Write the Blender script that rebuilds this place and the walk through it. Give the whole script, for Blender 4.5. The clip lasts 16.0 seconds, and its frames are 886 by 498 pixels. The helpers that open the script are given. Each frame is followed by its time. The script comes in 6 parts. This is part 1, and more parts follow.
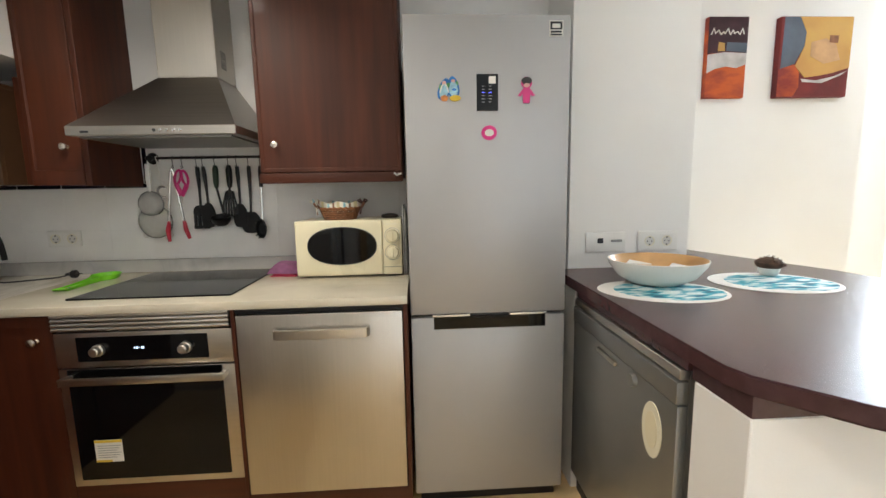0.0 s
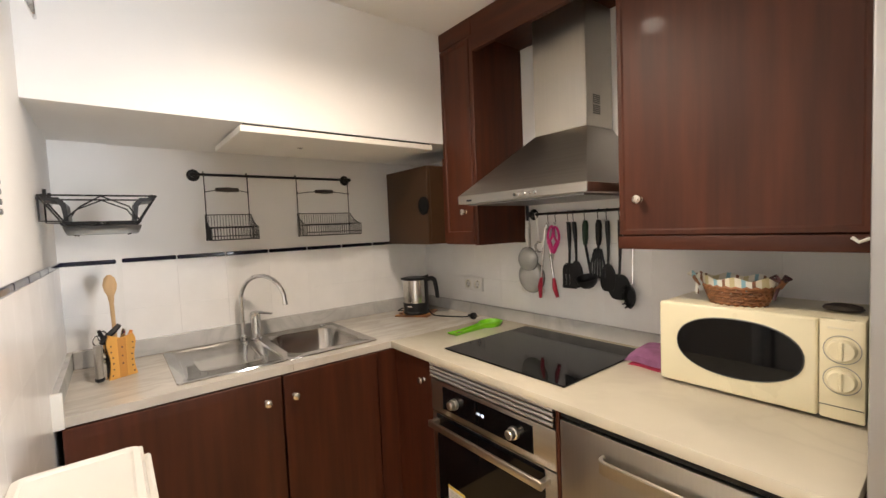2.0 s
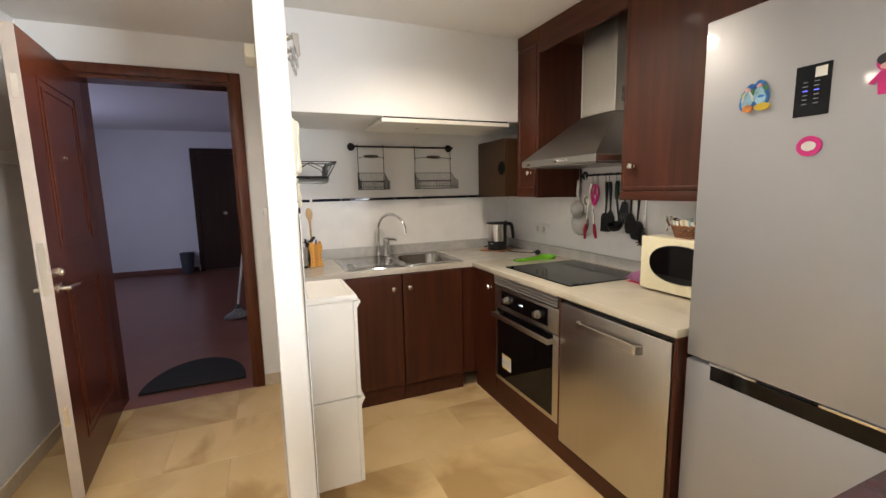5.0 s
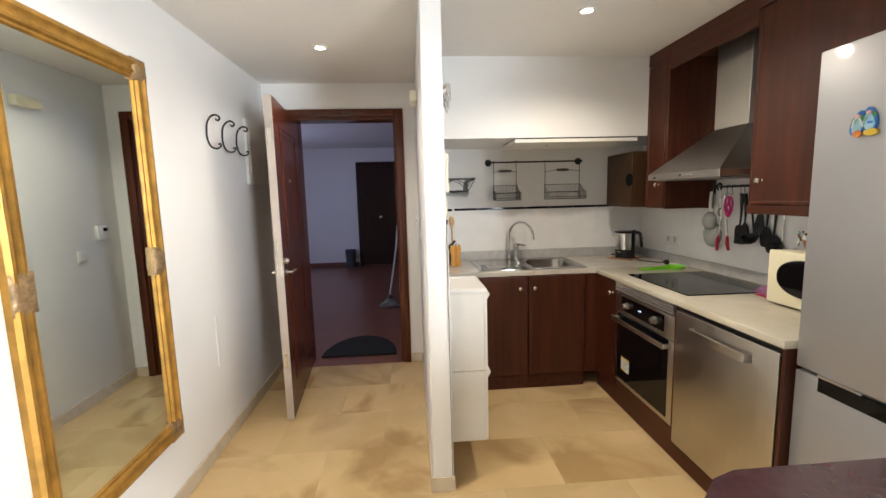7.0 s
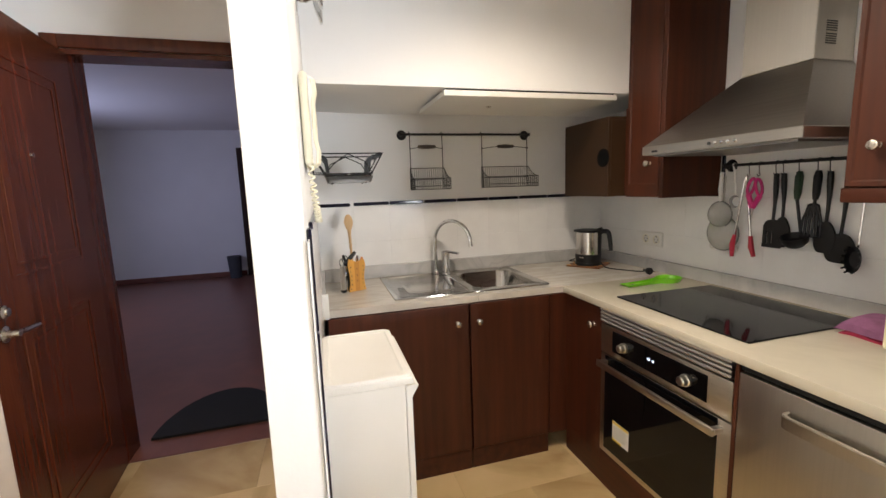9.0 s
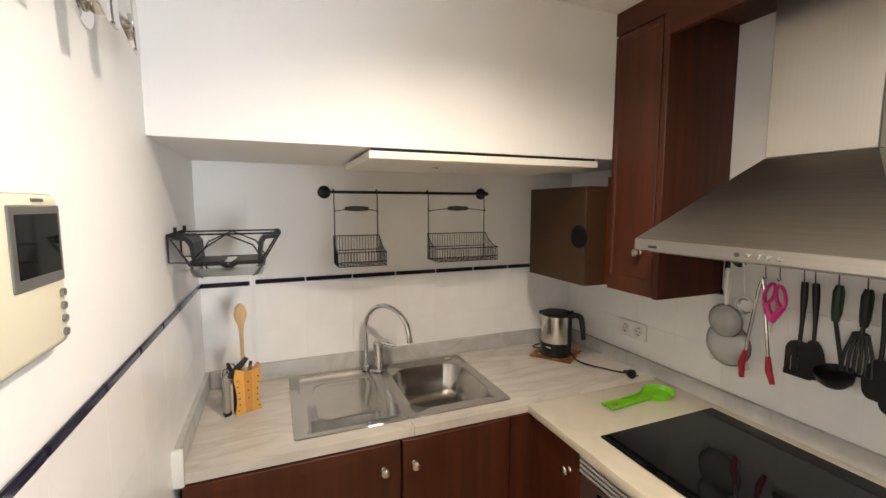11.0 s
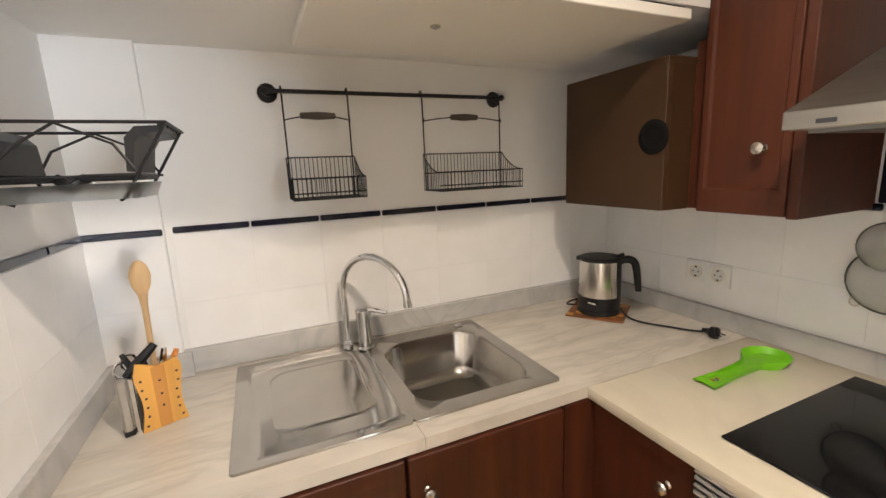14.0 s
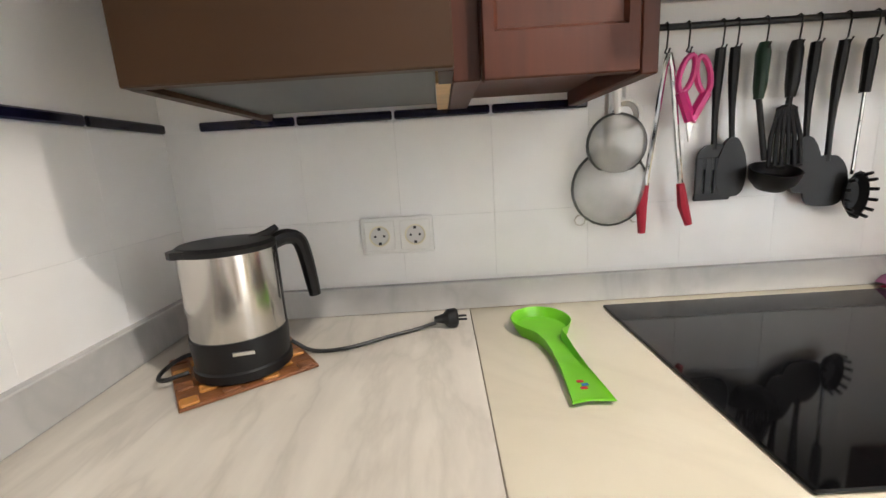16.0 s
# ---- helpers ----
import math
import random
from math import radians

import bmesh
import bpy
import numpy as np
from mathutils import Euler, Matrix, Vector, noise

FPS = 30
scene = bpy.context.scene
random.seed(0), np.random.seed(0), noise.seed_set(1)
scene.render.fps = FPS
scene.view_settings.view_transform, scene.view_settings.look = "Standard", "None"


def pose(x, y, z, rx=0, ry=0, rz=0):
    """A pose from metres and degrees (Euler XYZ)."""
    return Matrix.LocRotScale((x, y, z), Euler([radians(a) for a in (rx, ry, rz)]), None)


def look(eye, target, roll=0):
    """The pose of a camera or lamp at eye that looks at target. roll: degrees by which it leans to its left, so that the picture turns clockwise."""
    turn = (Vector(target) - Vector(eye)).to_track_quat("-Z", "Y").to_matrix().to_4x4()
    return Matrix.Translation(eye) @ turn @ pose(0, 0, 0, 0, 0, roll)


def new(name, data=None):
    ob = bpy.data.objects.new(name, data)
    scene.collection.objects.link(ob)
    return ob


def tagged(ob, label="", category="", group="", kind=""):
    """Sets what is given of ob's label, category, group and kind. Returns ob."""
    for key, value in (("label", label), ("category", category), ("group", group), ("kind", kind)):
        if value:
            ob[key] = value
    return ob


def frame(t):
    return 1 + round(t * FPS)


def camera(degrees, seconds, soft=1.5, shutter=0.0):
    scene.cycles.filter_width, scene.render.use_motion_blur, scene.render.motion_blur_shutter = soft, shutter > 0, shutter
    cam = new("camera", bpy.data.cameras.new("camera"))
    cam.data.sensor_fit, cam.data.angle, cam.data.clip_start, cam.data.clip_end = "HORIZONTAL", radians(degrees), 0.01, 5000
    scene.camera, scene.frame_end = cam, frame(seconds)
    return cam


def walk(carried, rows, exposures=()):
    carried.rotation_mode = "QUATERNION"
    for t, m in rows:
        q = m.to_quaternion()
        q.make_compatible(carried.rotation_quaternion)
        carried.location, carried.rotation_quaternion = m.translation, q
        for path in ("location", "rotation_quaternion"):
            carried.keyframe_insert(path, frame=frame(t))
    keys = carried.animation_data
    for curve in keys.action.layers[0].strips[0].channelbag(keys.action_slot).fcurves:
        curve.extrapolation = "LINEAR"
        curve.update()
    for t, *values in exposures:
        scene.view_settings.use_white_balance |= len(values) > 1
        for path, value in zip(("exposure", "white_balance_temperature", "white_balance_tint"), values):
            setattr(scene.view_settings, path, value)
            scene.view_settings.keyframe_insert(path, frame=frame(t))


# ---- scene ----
cam = camera(93.1, 16.0)
PATH = [
    (0, (0.413, 0.715, 1.227), (0.522, 2.693, 0.95), -1.1),
    (0.5, (0.296, 0.859, 1.286), (-0.313, 2.748, 1.039), -1.3),
    (1, (0.272, 1.023, 1.309), (-0.817, 2.689, 1.117), -1.7),
    (1.5, (0.321, 1.135, 1.318), (-1.062, 2.572, 1.165), -2.1),
    (2, (0.48, 1.215, 1.365), (-1.088, 2.452, 1.257), -2.4),
    (2.5, (0.665, 1.153, 1.404), (-1.001, 2.258, 1.324), -2.2),
    (3, (0.819, 1.137, 1.432), (-0.918, 2.126, 1.359), -1.7),
    (3.5, (0.971, 1.124, 1.39), (-0.787, 2.073, 1.291), -1.4),
    (5.8, (1.503, 0.898, 1.331), (-0.376, 1.439, 0.911), -0.4),
    (6, (1.569, 0.907, 1.331), (-0.357, 1.301, 0.958), -0.5),
    (6.5, (1.707, 0.909, 1.371), (-0.267, 1.054, 1.086), -0.8),
    (7, (1.682, 0.893, 1.389), (-0.297, 1.038, 1.14), -1.5),
    (7.5, (1.447, 0.858, 1.368), (-0.508, 1.189, 1.107), -1.9),
    (8, (1.183, 0.848, 1.336), (-0.732, 1.355, 1.067), -2.1),
    (8.2, (1.073, 0.86, 1.339), (-0.822, 1.435, 1.06), -2.1),
    (10.3, (0.129, 1.42, 1.389), (-1.8, 1.871, 1.118), -1.1),
    (10.5, (0.119, 1.421, 1.448), (-1.813, 1.875, 1.194), -0.7),
    (11, (0.119, 1.333, 1.589), (-1.729, 2.07, 1.385), 0.0),
    (11.5, (0.072, 1.174, 1.617), (-1.555, 2.322, 1.427), 0.1),
    (12, (0.049, 1.107, 1.597), (-1.409, 2.454, 1.357), 0.9),
    (12.5, (0.013, 1.156, 1.541), (-1.527, 2.401, 1.261), 0.4),
    (13, (-0.087, 1.236, 1.504), (-1.782, 2.246, 1.18), -0.2),
    (13.5, (-0.217, 1.383, 1.462), (-2.029, 2.154, 1.114), -1.5),
    (14, (-0.397, 1.468, 1.411), (-2.198, 2.254, 1.038), -2.5),
    (14.5, (-0.665, 1.557, 1.383), (-2.333, 2.591, 0.998), -3.4),
    (15, (-0.901, 1.704, 1.341), (-2.284, 3.091, 0.938), -3.9),
    (15.5, (-1.126, 1.862, 1.28), (-1.978, 3.62, 0.856), -4.0),
    (16, (-1.194, 1.939, 1.177), (-1.207, 3.897, 0.771), -3.6),
]
walk(cam, [(t, look(eye, target, roll)) for t, eye, target, roll in PATH],
     exposures=[(0, 0.0, 6200, 8), (0.5, 0.28, 6250, 8), (1.5, 0.4, 6850, 13), (2.5, 0.05, 6950, 15), (3.5, 0.0, 7050, 15), (6, 0.0, 6500, 10), (8.2, 0.03, 6550, 11), (10.5, 0.0, 6950, 15), (11, 0.15, 6800, 13),
                (12, 0.25, 6700, 13), (13, 0.2, 6750, 13), (14, 0.43, 6850, 14), (15, 0.78, 6550, 13), (15.5, 0.9, 6300, 12), (16, 1.0, 6050, 11)])

# ---- world and lights ----
world = bpy.data.worlds.new("sky")
scene.world = world
world.use_nodes = True
wn = world.node_tree
sky = wn.nodes.new("ShaderNodeTexSky")
sky.sky_type, sky.sun_disc = "NISHITA", False
sky.sun_elevation, sky.sun_rotation = radians(48), radians(-150)
wn.links.new(sky.outputs[0], wn.nodes["Background"].inputs[0])
wn.nodes["Background"].inputs[1].default_value = 0.1


def area_lamp(name, eye, target, sx, sy, watts, color, spread=180):
    d = bpy.data.lights.new(name, "AREA")
    d.shape, d.size, d.size_y, d.energy, d.color, d.spread = "RECTANGLE", sx, sy, watts, color, radians(spread)
    ob = new(name, d)
    ob.matrix_world = look(eye, target)
    return ob


def spot_lamp(name, eye, watts, color, cone=148, radius=0.045):
    d = bpy.data.lights.new(name, "SPOT")
    d.energy, d.color, d.spot_size, d.spot_blend, d.shadow_soft_size = watts, color, radians(cone), 0.75, radius
    ob = new(name, d)
    ob.matrix_world = look(eye, (eye[0], eye[1] + 0.0001, 0))
    return ob


DAY, WARM = (0.84, 0.92, 1.0), (1.0, 0.89, 0.75)
area_lamp("window_daylight", (4.3, 3.40, 1.25), (0.3, 0.4, 1.2), 1.2, 1.6, 163, DAY, 140)
# bluish fill lamp added in front of a closed wall to brighten the lobby
area_lamp("stairwell_daylight", (-4.6, -2.15, 1.5), (-4.6, 0, 1.2), 1.4, 1.0, 24, (0.55, 0.62, 1.0))
# the spot at x 0.25 is unseen, added to brighten hall and wall cabinets
SPOTS = [(-0.45, 1.79, 62), (-0.97, 0.39, 22), (0.25, 0.39, 40), (1.48, 0.05, 5)]
for sx, sy, watts in SPOTS:
    spot_lamp("downlight_beam", (sx, sy, 2.262), watts, WARM, 140 if sx < -0.8 else 154 if sy > 1 else 158)

# ---- materials ----


def material(name, color, rough=0.5, metal=0.0, var=0.12, scale=6.0, stretch=(1, 1, 1), bump=0.0, bump_scale=60.0,
             color2=None, coat=0.0, rough_var=0.1, detail=4.0, contrast=(0.3, 0.7), per_object=0.0, spec=0.5, island=0.0):
    m = bpy.data.materials.new(name)
    m.use_nodes = True
    nt = m.node_tree
    p = nt.nodes["Principled BSDF"]
    tc = nt.nodes.new("ShaderNodeTexCoord")
    mp = nt.nodes.new("ShaderNodeMapping")
    mp.inputs["Scale"].default_value = stretch
    geo = nt.nodes.new("ShaderNodeNewGeometry")
    nt.links.new(geo.outputs["Position"], mp.inputs[0])
    nz = nt.nodes.new("ShaderNodeTexNoise")
    nz.inputs["Scale"].default_value, nz.inputs["Detail"].default_value = scale, detail
    nt.links.new(mp.outputs[0], nz.inputs["Vector"])
    ramp = nt.nodes.new("ShaderNodeValToRGB")
    c2 = color2 or tuple(c * (1 - var) for c in color)
    c1 = color if color2 else tuple(min(1, c * (1 + var * 0.4)) for c in color)
    ramp.color_ramp.elements[0].position, ramp.color_ramp.elements[1].position = contrast
    ramp.color_ramp.elements[0].color, ramp.color_ramp.elements[1].color = (*c2, 1), (*c1, 1)
    nt.links.new(nz.outputs[0], ramp.inputs[0])
    out = ramp.outputs[0]
    if per_object or island:
        hsv = nt.nodes.new("ShaderNodeHueSaturation")
        mr = nt.nodes.new("ShaderNodeMapRange")
        amount = per_object or island
        mr.inputs[3].default_value, mr.inputs[4].default_value = 1 - amount, 1 + amount
        if island:
            nt.links.new(geo.outputs["Random Per Island"], mr.inputs[0])
        else:
            oi = nt.nodes.new("ShaderNodeObjectInfo")
            nt.links.new(oi.outputs["Random"], mr.inputs[0])
        nt.links.new(mr.outputs[0], hsv.inputs["Value"])
        nt.links.new(out, hsv.inputs["Color"])
        out = hsv.outputs[0]
    nt.links.new(out, p.inputs["Base Color"])
    rr = nt.nodes.new("ShaderNodeMapRange")
    rr.inputs[3].default_value, rr.inputs[4].default_value = max(0.02, rough - rough_var * rough), min(1, rough + rough_var * rough)
    nt.links.new(nz.outputs[0], rr.inputs[0])
    nt.links.new(rr.outputs[0], p.inputs["Roughness"])
    p.inputs["Metallic"].default_value, p.inputs["Coat Weight"].default_value = metal, coat
    p.inputs["Specular IOR Level"].default_value = spec
    if bump:
        b2 = nt.nodes.new("ShaderNodeTexNoise")
        b2.inputs["Scale"].default_value, b2.inputs["Detail"].default_value = bump_scale, 3
        nt.links.new(mp.outputs[0], b2.inputs["Vector"])
        bn = nt.nodes.new("ShaderNodeBump")
        bn.inputs["Strength"].default_value, bn.inputs["Distance"].default_value = bump, 0.004
        nt.links.new(b2.outputs[0], bn.inputs["Height"])
        nt.links.new(bn.outputs[0], p.inputs["Normal"])
    return m


def marble(name, base, vein, rough, scale=2.2, stretch=(1, 1, 1), amount=0.5, per_object=0.0, cloud=None, width=0.06, offset=0.0, warp=1.2):
    """Stone with soft clouds and thin warped veins."""
    m = material(name, base, rough, 0, 0.1, scale * 2, stretch, color2=cloud or tuple(c * 0.86 for c in base), per_object=per_object, contrast=(0.25, 0.7))
    nt = m.node_tree
    p = nt.nodes["Principled BSDF"]
    old = p.inputs["Base Color"].links[0].from_socket
    geo, mp = nt.nodes["Geometry"], nt.nodes["Mapping"]
    add = nt.nodes.new("ShaderNodeVectorMath")
    oi = nt.nodes.new("ShaderNodeObjectInfo")
    sc = nt.nodes.new("ShaderNodeVectorMath")
    sc.operation = "SCALE"
    sc.inputs[0].default_value = (7.0, 11.0, 5.0)
    sc.inputs["Scale"].default_value = 0
    if offset:
        mul = nt.nodes.new("ShaderNodeMath")
        mul.operation, mul.inputs[1].default_value = "MULTIPLY", offset
        nt.links.new(oi.outputs["Random"], mul.inputs[0])
        nt.links.new(mul.outputs[0], sc.inputs["Scale"])
    nt.links.new(geo.outputs["Position"], add.inputs[0])
    nt.links.new(sc.outputs[0], add.inputs[1])
    nt.links.new(add.outputs[0], mp.inputs[0])
    n = nt.nodes.new("ShaderNodeTexNoise")
    n.inputs["Scale"].default_value, n.inputs["Detail"].default_value, n.inputs["Distortion"].default_value = scale, 5, warp
    nt.links.new(mp.outputs[0], n.inputs["Vector"])
    r = nt.nodes.new("ShaderNodeValToRGB")
    e = r.color_ramp.elements
    e[0].position, e[0].color = 0.5 - width, (0, 0, 0, 1)
    e[1].position, e[1].color = 0.5 + width, (0, 0, 0, 1)
    mid = e.new(0.5)
    mid.color = (amount, amount, amount, 1)
    nt.links.new(n.outputs[0], r.inputs[0])
    mix = nt.nodes.new("ShaderNodeMix")
    mix.data_type = "RGBA"
    nt.links.new(r.outputs[0], mix.inputs[0])
    nt.links.new(old, mix.inputs[6])
    mix.inputs[7].default_value = (*vein, 1)
    nt.links.new(mix.outputs[2], p.inputs["Base Color"])
    return m


def wood(name, dark, light, rough=0.5, axis=2, fine=30.0, coat=0.02, per_object=0.06):
    """Stained wood with grain along one axis."""
    st = [1.0, 1.0, 1.0]
    st[axis] = 0.06
    return material(name, light, rough, 0, 0.2, fine, tuple(st), 0.06, fine * 4, color2=dark, coat=coat, contrast=(0.3, 0.75), per_object=per_object, spec=0.35)


def glow(name, color, strength):
    m = bpy.data.materials.new(name)
    m.use_nodes = True
    p = m.node_tree.nodes["Principled BSDF"]
    p.inputs["Emission Color"].default_value, p.inputs["Emission Strength"].default_value = (*color, 1), strength
    p.inputs["Base Color"].default_value = (*color, 1)
    return m


def glass(name, color=(1, 1, 1), rough=0.02):
    m = bpy.data.materials.new(name)
    m.use_nodes = True
    p = m.node_tree.nodes["Principled BSDF"]
    p.inputs["Base Color"].default_value, p.inputs["Roughness"].default_value = (*color, 1), rough
    p.inputs["Transmission Weight"].default_value, p.inputs["IOR"].default_value = 1.0, 1.45
    return m


PAINT = material("white wall paint", (0.85, 0.84, 0.82), 0.7, var=0.04, scale=1.5, bump=0.08, bump_scale=120)
CEIL = material("matt ceiling paint", (0.84, 0.82, 0.79), 0.9, var=0.03, scale=1.2, bump=0.05, bump_scale=140)
TILE = material("white glazed tile", (0.87, 0.86, 0.845), 0.22, var=0.04, scale=9, bump=0.03, bump_scale=14, per_object=0.015)
GROUT = material("pale tile grout", (0.80, 0.79, 0.77), 0.7, var=0.04, scale=20)
BLUE = material("cobalt glazed border tile", (0.006, 0.006, 0.024), 0.1, var=0.3, scale=30, bump=0.05, bump_scale=30, per_object=0.15)
MARBLE = marble("white grey marble worktop", (0.66, 0.615, 0.54), (0.29, 0.265, 0.22), 0.16, 3.0, (3.4, 0.9, 1), 0.22, cloud=(0.53, 0.49, 0.43), width=0.045, warp=0.25)
MARBLE2 = marble("cream marble worktop", (0.65, 0.595, 0.475), (0.42, 0.37, 0.28), 0.17, 2.6, (1, 1, 1), 0.14, cloud=(0.58, 0.53, 0.42), width=0.06)
# worktop marble again, with the upright face's grey shade put into its colour
UPSTAND_SHADED = marble("marble upstand shaded grey", (0.56, 0.55, 0.53), (0.36, 0.36, 0.35), 0.25, 4, (1, 1, 1), 0.4, cloud=(0.46, 0.45, 0.44), width=0.08)
FLOORM = marble("polished cream marble floor", (0.72, 0.53, 0.285), (0.40, 0.25, 0.10), 0.14, 1.3, (1, 1, 1), 0.5, per_object=0.09, cloud=(0.60, 0.42, 0.20), width=0.02, offset=1.0)
for nd in FLOORM.node_tree.nodes:
    if nd.bl_idname == "ShaderNodeValToRGB" and len(nd.color_ramp.elements) == 3:  # rare brown stains
        for el, ps, v in zip(nd.color_ramp.elements, (0.0, 0.51, 0.68), (0.0, 0.0, 0.8)):
            el.position, el.color = ps, (v, v, v, 1)
SKIRT = marble("cream stone skirting", (0.68, 0.58, 0.44), (0.42, 0.33, 0.22), 0.25, 3, (1, 1, 1), 0.3)
CHERRY = wood("dark cherry veneer", (0.046, 0.0104, 0.0036), (0.088, 0.0212, 0.0074))
CHERRYX = wood("dark cherry veneer crosswise", (0.046, 0.0104, 0.0036), (0.088, 0.0212, 0.0074), axis=0)
DOORW = wood("red brown door veneer", (0.075, 0.017, 0.007), (0.13, 0.034, 0.014), 0.25)
BROWN = material("brown lacquered panel", (0.050, 0.024, 0.0105), 0.45, var=0.15, scale=3, bump=0.04, bump_scale=90, spec=0.3)
STEEL = material("brushed stainless steel", (0.56, 0.53, 0.48), 0.30, 1.0, 0.05, 3, (1, 1, 60), 0.012, 30, rough_var=0.2)
STEELV = material("brushed steel upright grain", (0.55, 0.52, 0.47), 0.33, 1.0, 0.04, 3, (60, 60, 1), 0.008, 30, rough_var=0.15)
DRAINM = material("smooth drainer steel", (0.47, 0.45, 0.42), 0.11, 1.0, 0.06, 12, (1, 1, 1), 0.012, 40, rough_var=0.35)
SINKM = material("satin sink steel", (0.47, 0.45, 0.42), 0.17, 1.0, 0.08, 12, (1, 1, 1), 0.02, 60, rough_var=0.4)
GREYST = material("grey silver appliance paint", (0.30, 0.30, 0.29), 0.33, 0.75, 0.06, 5, bump=0.02)
FRIDGE = material("silver fridge sheet", (0.40, 0.40, 0.405), 0.45, 0.45, 0.02, 1.5, rough_var=0.06, coat=0.55)
FRIDGE.node_tree.nodes["Principled BSDF"].inputs["Coat Roughness"].default_value = 0.07
CHROME = material("polished chrome", (0.78, 0.78, 0.78), 0.06, 1.0, 0.04, 20)
KETTLES = material("polished kettle steel", (0.60, 0.57, 0.53), 0.17, 1.0, 0.05, 3, (60, 60, 1), rough_var=0.2)
DARKBAM = material("darker bamboo strip", (0.50, 0.22, 0.045), 0.45, 0, 0.2, 24, (1, 1, 0.1), 0.08, 90)
MATTB = material("matt black outlet rubber", (0.005, 0.005, 0.005), 0.85, 0, 0.2, 30, spec=0.15)
GREEN = material("leaf green print", (0.10, 0.34, 0.12), 0.5, 0, 0.3, 60)
NICKEL = material("satin nickel", (0.66, 0.62, 0.56), 0.24, 1.0, 0.08, 30)
BLACKG = material("black glass", (0.004, 0.004, 0.0045), 0.05, 0, 0.2, 4, spec=0.3)
BLACKP = material("black plastic", (0.008, 0.008, 0.009), 0.42, 0, 0.25, 30, bump=0.05, bump_scale=200, spec=0.35)
IRON = material("black powder coated iron", (0.011, 0.011, 0.012), 0.45, 0.2, 0.3, 60, bump=0.1, bump_scale=180)
CREAM = material("cream enamel plastic", (0.82, 0.75, 0.53), 0.28, 0, 0.05, 5, coat=0.2)
CREAM2 = material("yellowed ivory plastic", (0.80, 0.75, 0.58), 0.38, 0, 0.05, 8)
WHITEP = material("white plastic", (0.80, 0.79, 0.76), 0.4, 0, 0.04, 8)
LACQ = material("white lacquered board", (0.80, 0.77, 0.71), 0.42, 0, 0.05, 4, bump=0.03)
LIME = material("lime green silicone", (0.16, 0.50, 0.012), 0.42, 0, 0.1, 14)
PINK = material("magenta plastic", (0.62, 0.02, 0.20), 0.35, 0, 0.12, 20)
REDS = material("red silicone", (0.45, 0.008, 0.035), 0.45, 0, 0.12, 20)
CLOTH = material("mauve cotton cloth", (0.30, 0.115, 0.235), 0.95, 0, 0.25, 25, bump=0.6, bump_scale=260)
CLOTHR = material("red cotton cloth", (0.42, 0.02, 0.07), 0.95, 0, 0.25, 25, bump=0.6, bump_scale=260)
WICKER = material("woven brown wicker", (0.22, 0.085, 0.03), 0.6, 0, 0.4, 60, bump=0.5, bump_scale=150, island=0.3)
BAMBOO = material("pale bamboo", (0.68, 0.34, 0.07), 0.45, 0, 0.2, 24, (1, 1, 0.1), 0.08, 90)
BEECH = material("pale beech wood", (0.58, 0.38, 0.19), 0.55, 0, 0.2, 30, (1, 1, 0.1), 0.08, 90)
MATW = material("carved brown trivet wood", (0.24, 0.09, 0.03), 0.5, 0, 0.4, 40, bump=0.4, bump_scale=120)
GOLD = material("antique gold leaf", (0.46, 0.25, 0.05), 0.5, 0.7, 0.35, 18, bump=0.25, bump_scale=90, coat=0.1)
GOLDD = material("dull gilt ornament", (0.38, 0.25, 0.13), 0.5, 0.5, 0.5, 40, bump=0.8, bump_scale=110)
PLUM = material("plum brown laminate", (0.062, 0.026, 0.030), 0.26, 0, 0.2, 40, bump=0.03, bump_scale=120)
TERRA = material("dark terracotta lobby tile", (0.20, 0.075, 0.05), 0.3, 0, 0.2, 5, per_object=0.1)
DARKD = wood("very dark door veneer", (0.022, 0.008, 0.005), (0.045, 0.016, 0.009), 0.35)
RUBBER = material("black coir doormat", (0.010, 0.010, 0.010), 0.95, 0, 0.4, 150, bump=1.0, bump_scale=300)
GREYW = material("worn grey wood handle", (0.07, 0.055, 0.042), 0.6, 0, 0.3, 50, (1, 0.2, 1), 0.2, 120)
BIN = material("dark grey bin plastic", (0.06, 0.065, 0.075), 0.5, 0, 0.15, 20)
MOP = material("grey mop cotton", (0.28, 0.28, 0.28), 0.95, 0, 0.4, 60)
PAPER = material("white printed paper", (0.78, 0.76, 0.70), 0.7, 0, 0.08, 30)
INK = material("dark printed ink", (0.03, 0.03, 0.035), 0.7, 0, 0.1, 30)
MIRROR = material("silvered mirror", (0.80, 0.88, 0.85), 0.015, 1.0, 0.01, 2)
WGLASS = glass("window glass")
CGLASS = glass("clear tray plastic", (0.72, 0.75, 0.75), 0.3)
LAMPG = glow("lit downlight", (1.0, 0.86, 0.66), 14)
DIGIT = glow("lit clock digits", (0.75, 0.85, 1.0), 1.6)
LEDB = glow("lit blue indicator", (0.1, 0.12, 1.0), 2.5)
YELL = material("yellow print", (0.75, 0.52, 0.04), 0.6)
BLUEP = material("bright blue print", (0.03, 0.19, 0.55), 0.4, 0, 0.5, 60)
SKYP = material("pale blue print", (0.36, 0.62, 0.74), 0.4, 0, 0.3, 60)
ORANGE = material("orange print", (0.75, 0.27, 0.06), 0.5, 0, 0.4, 60)
SKINP = material("pale pink enamel", (0.72, 0.40, 0.36), 0.4, 0, 0.1, 30)
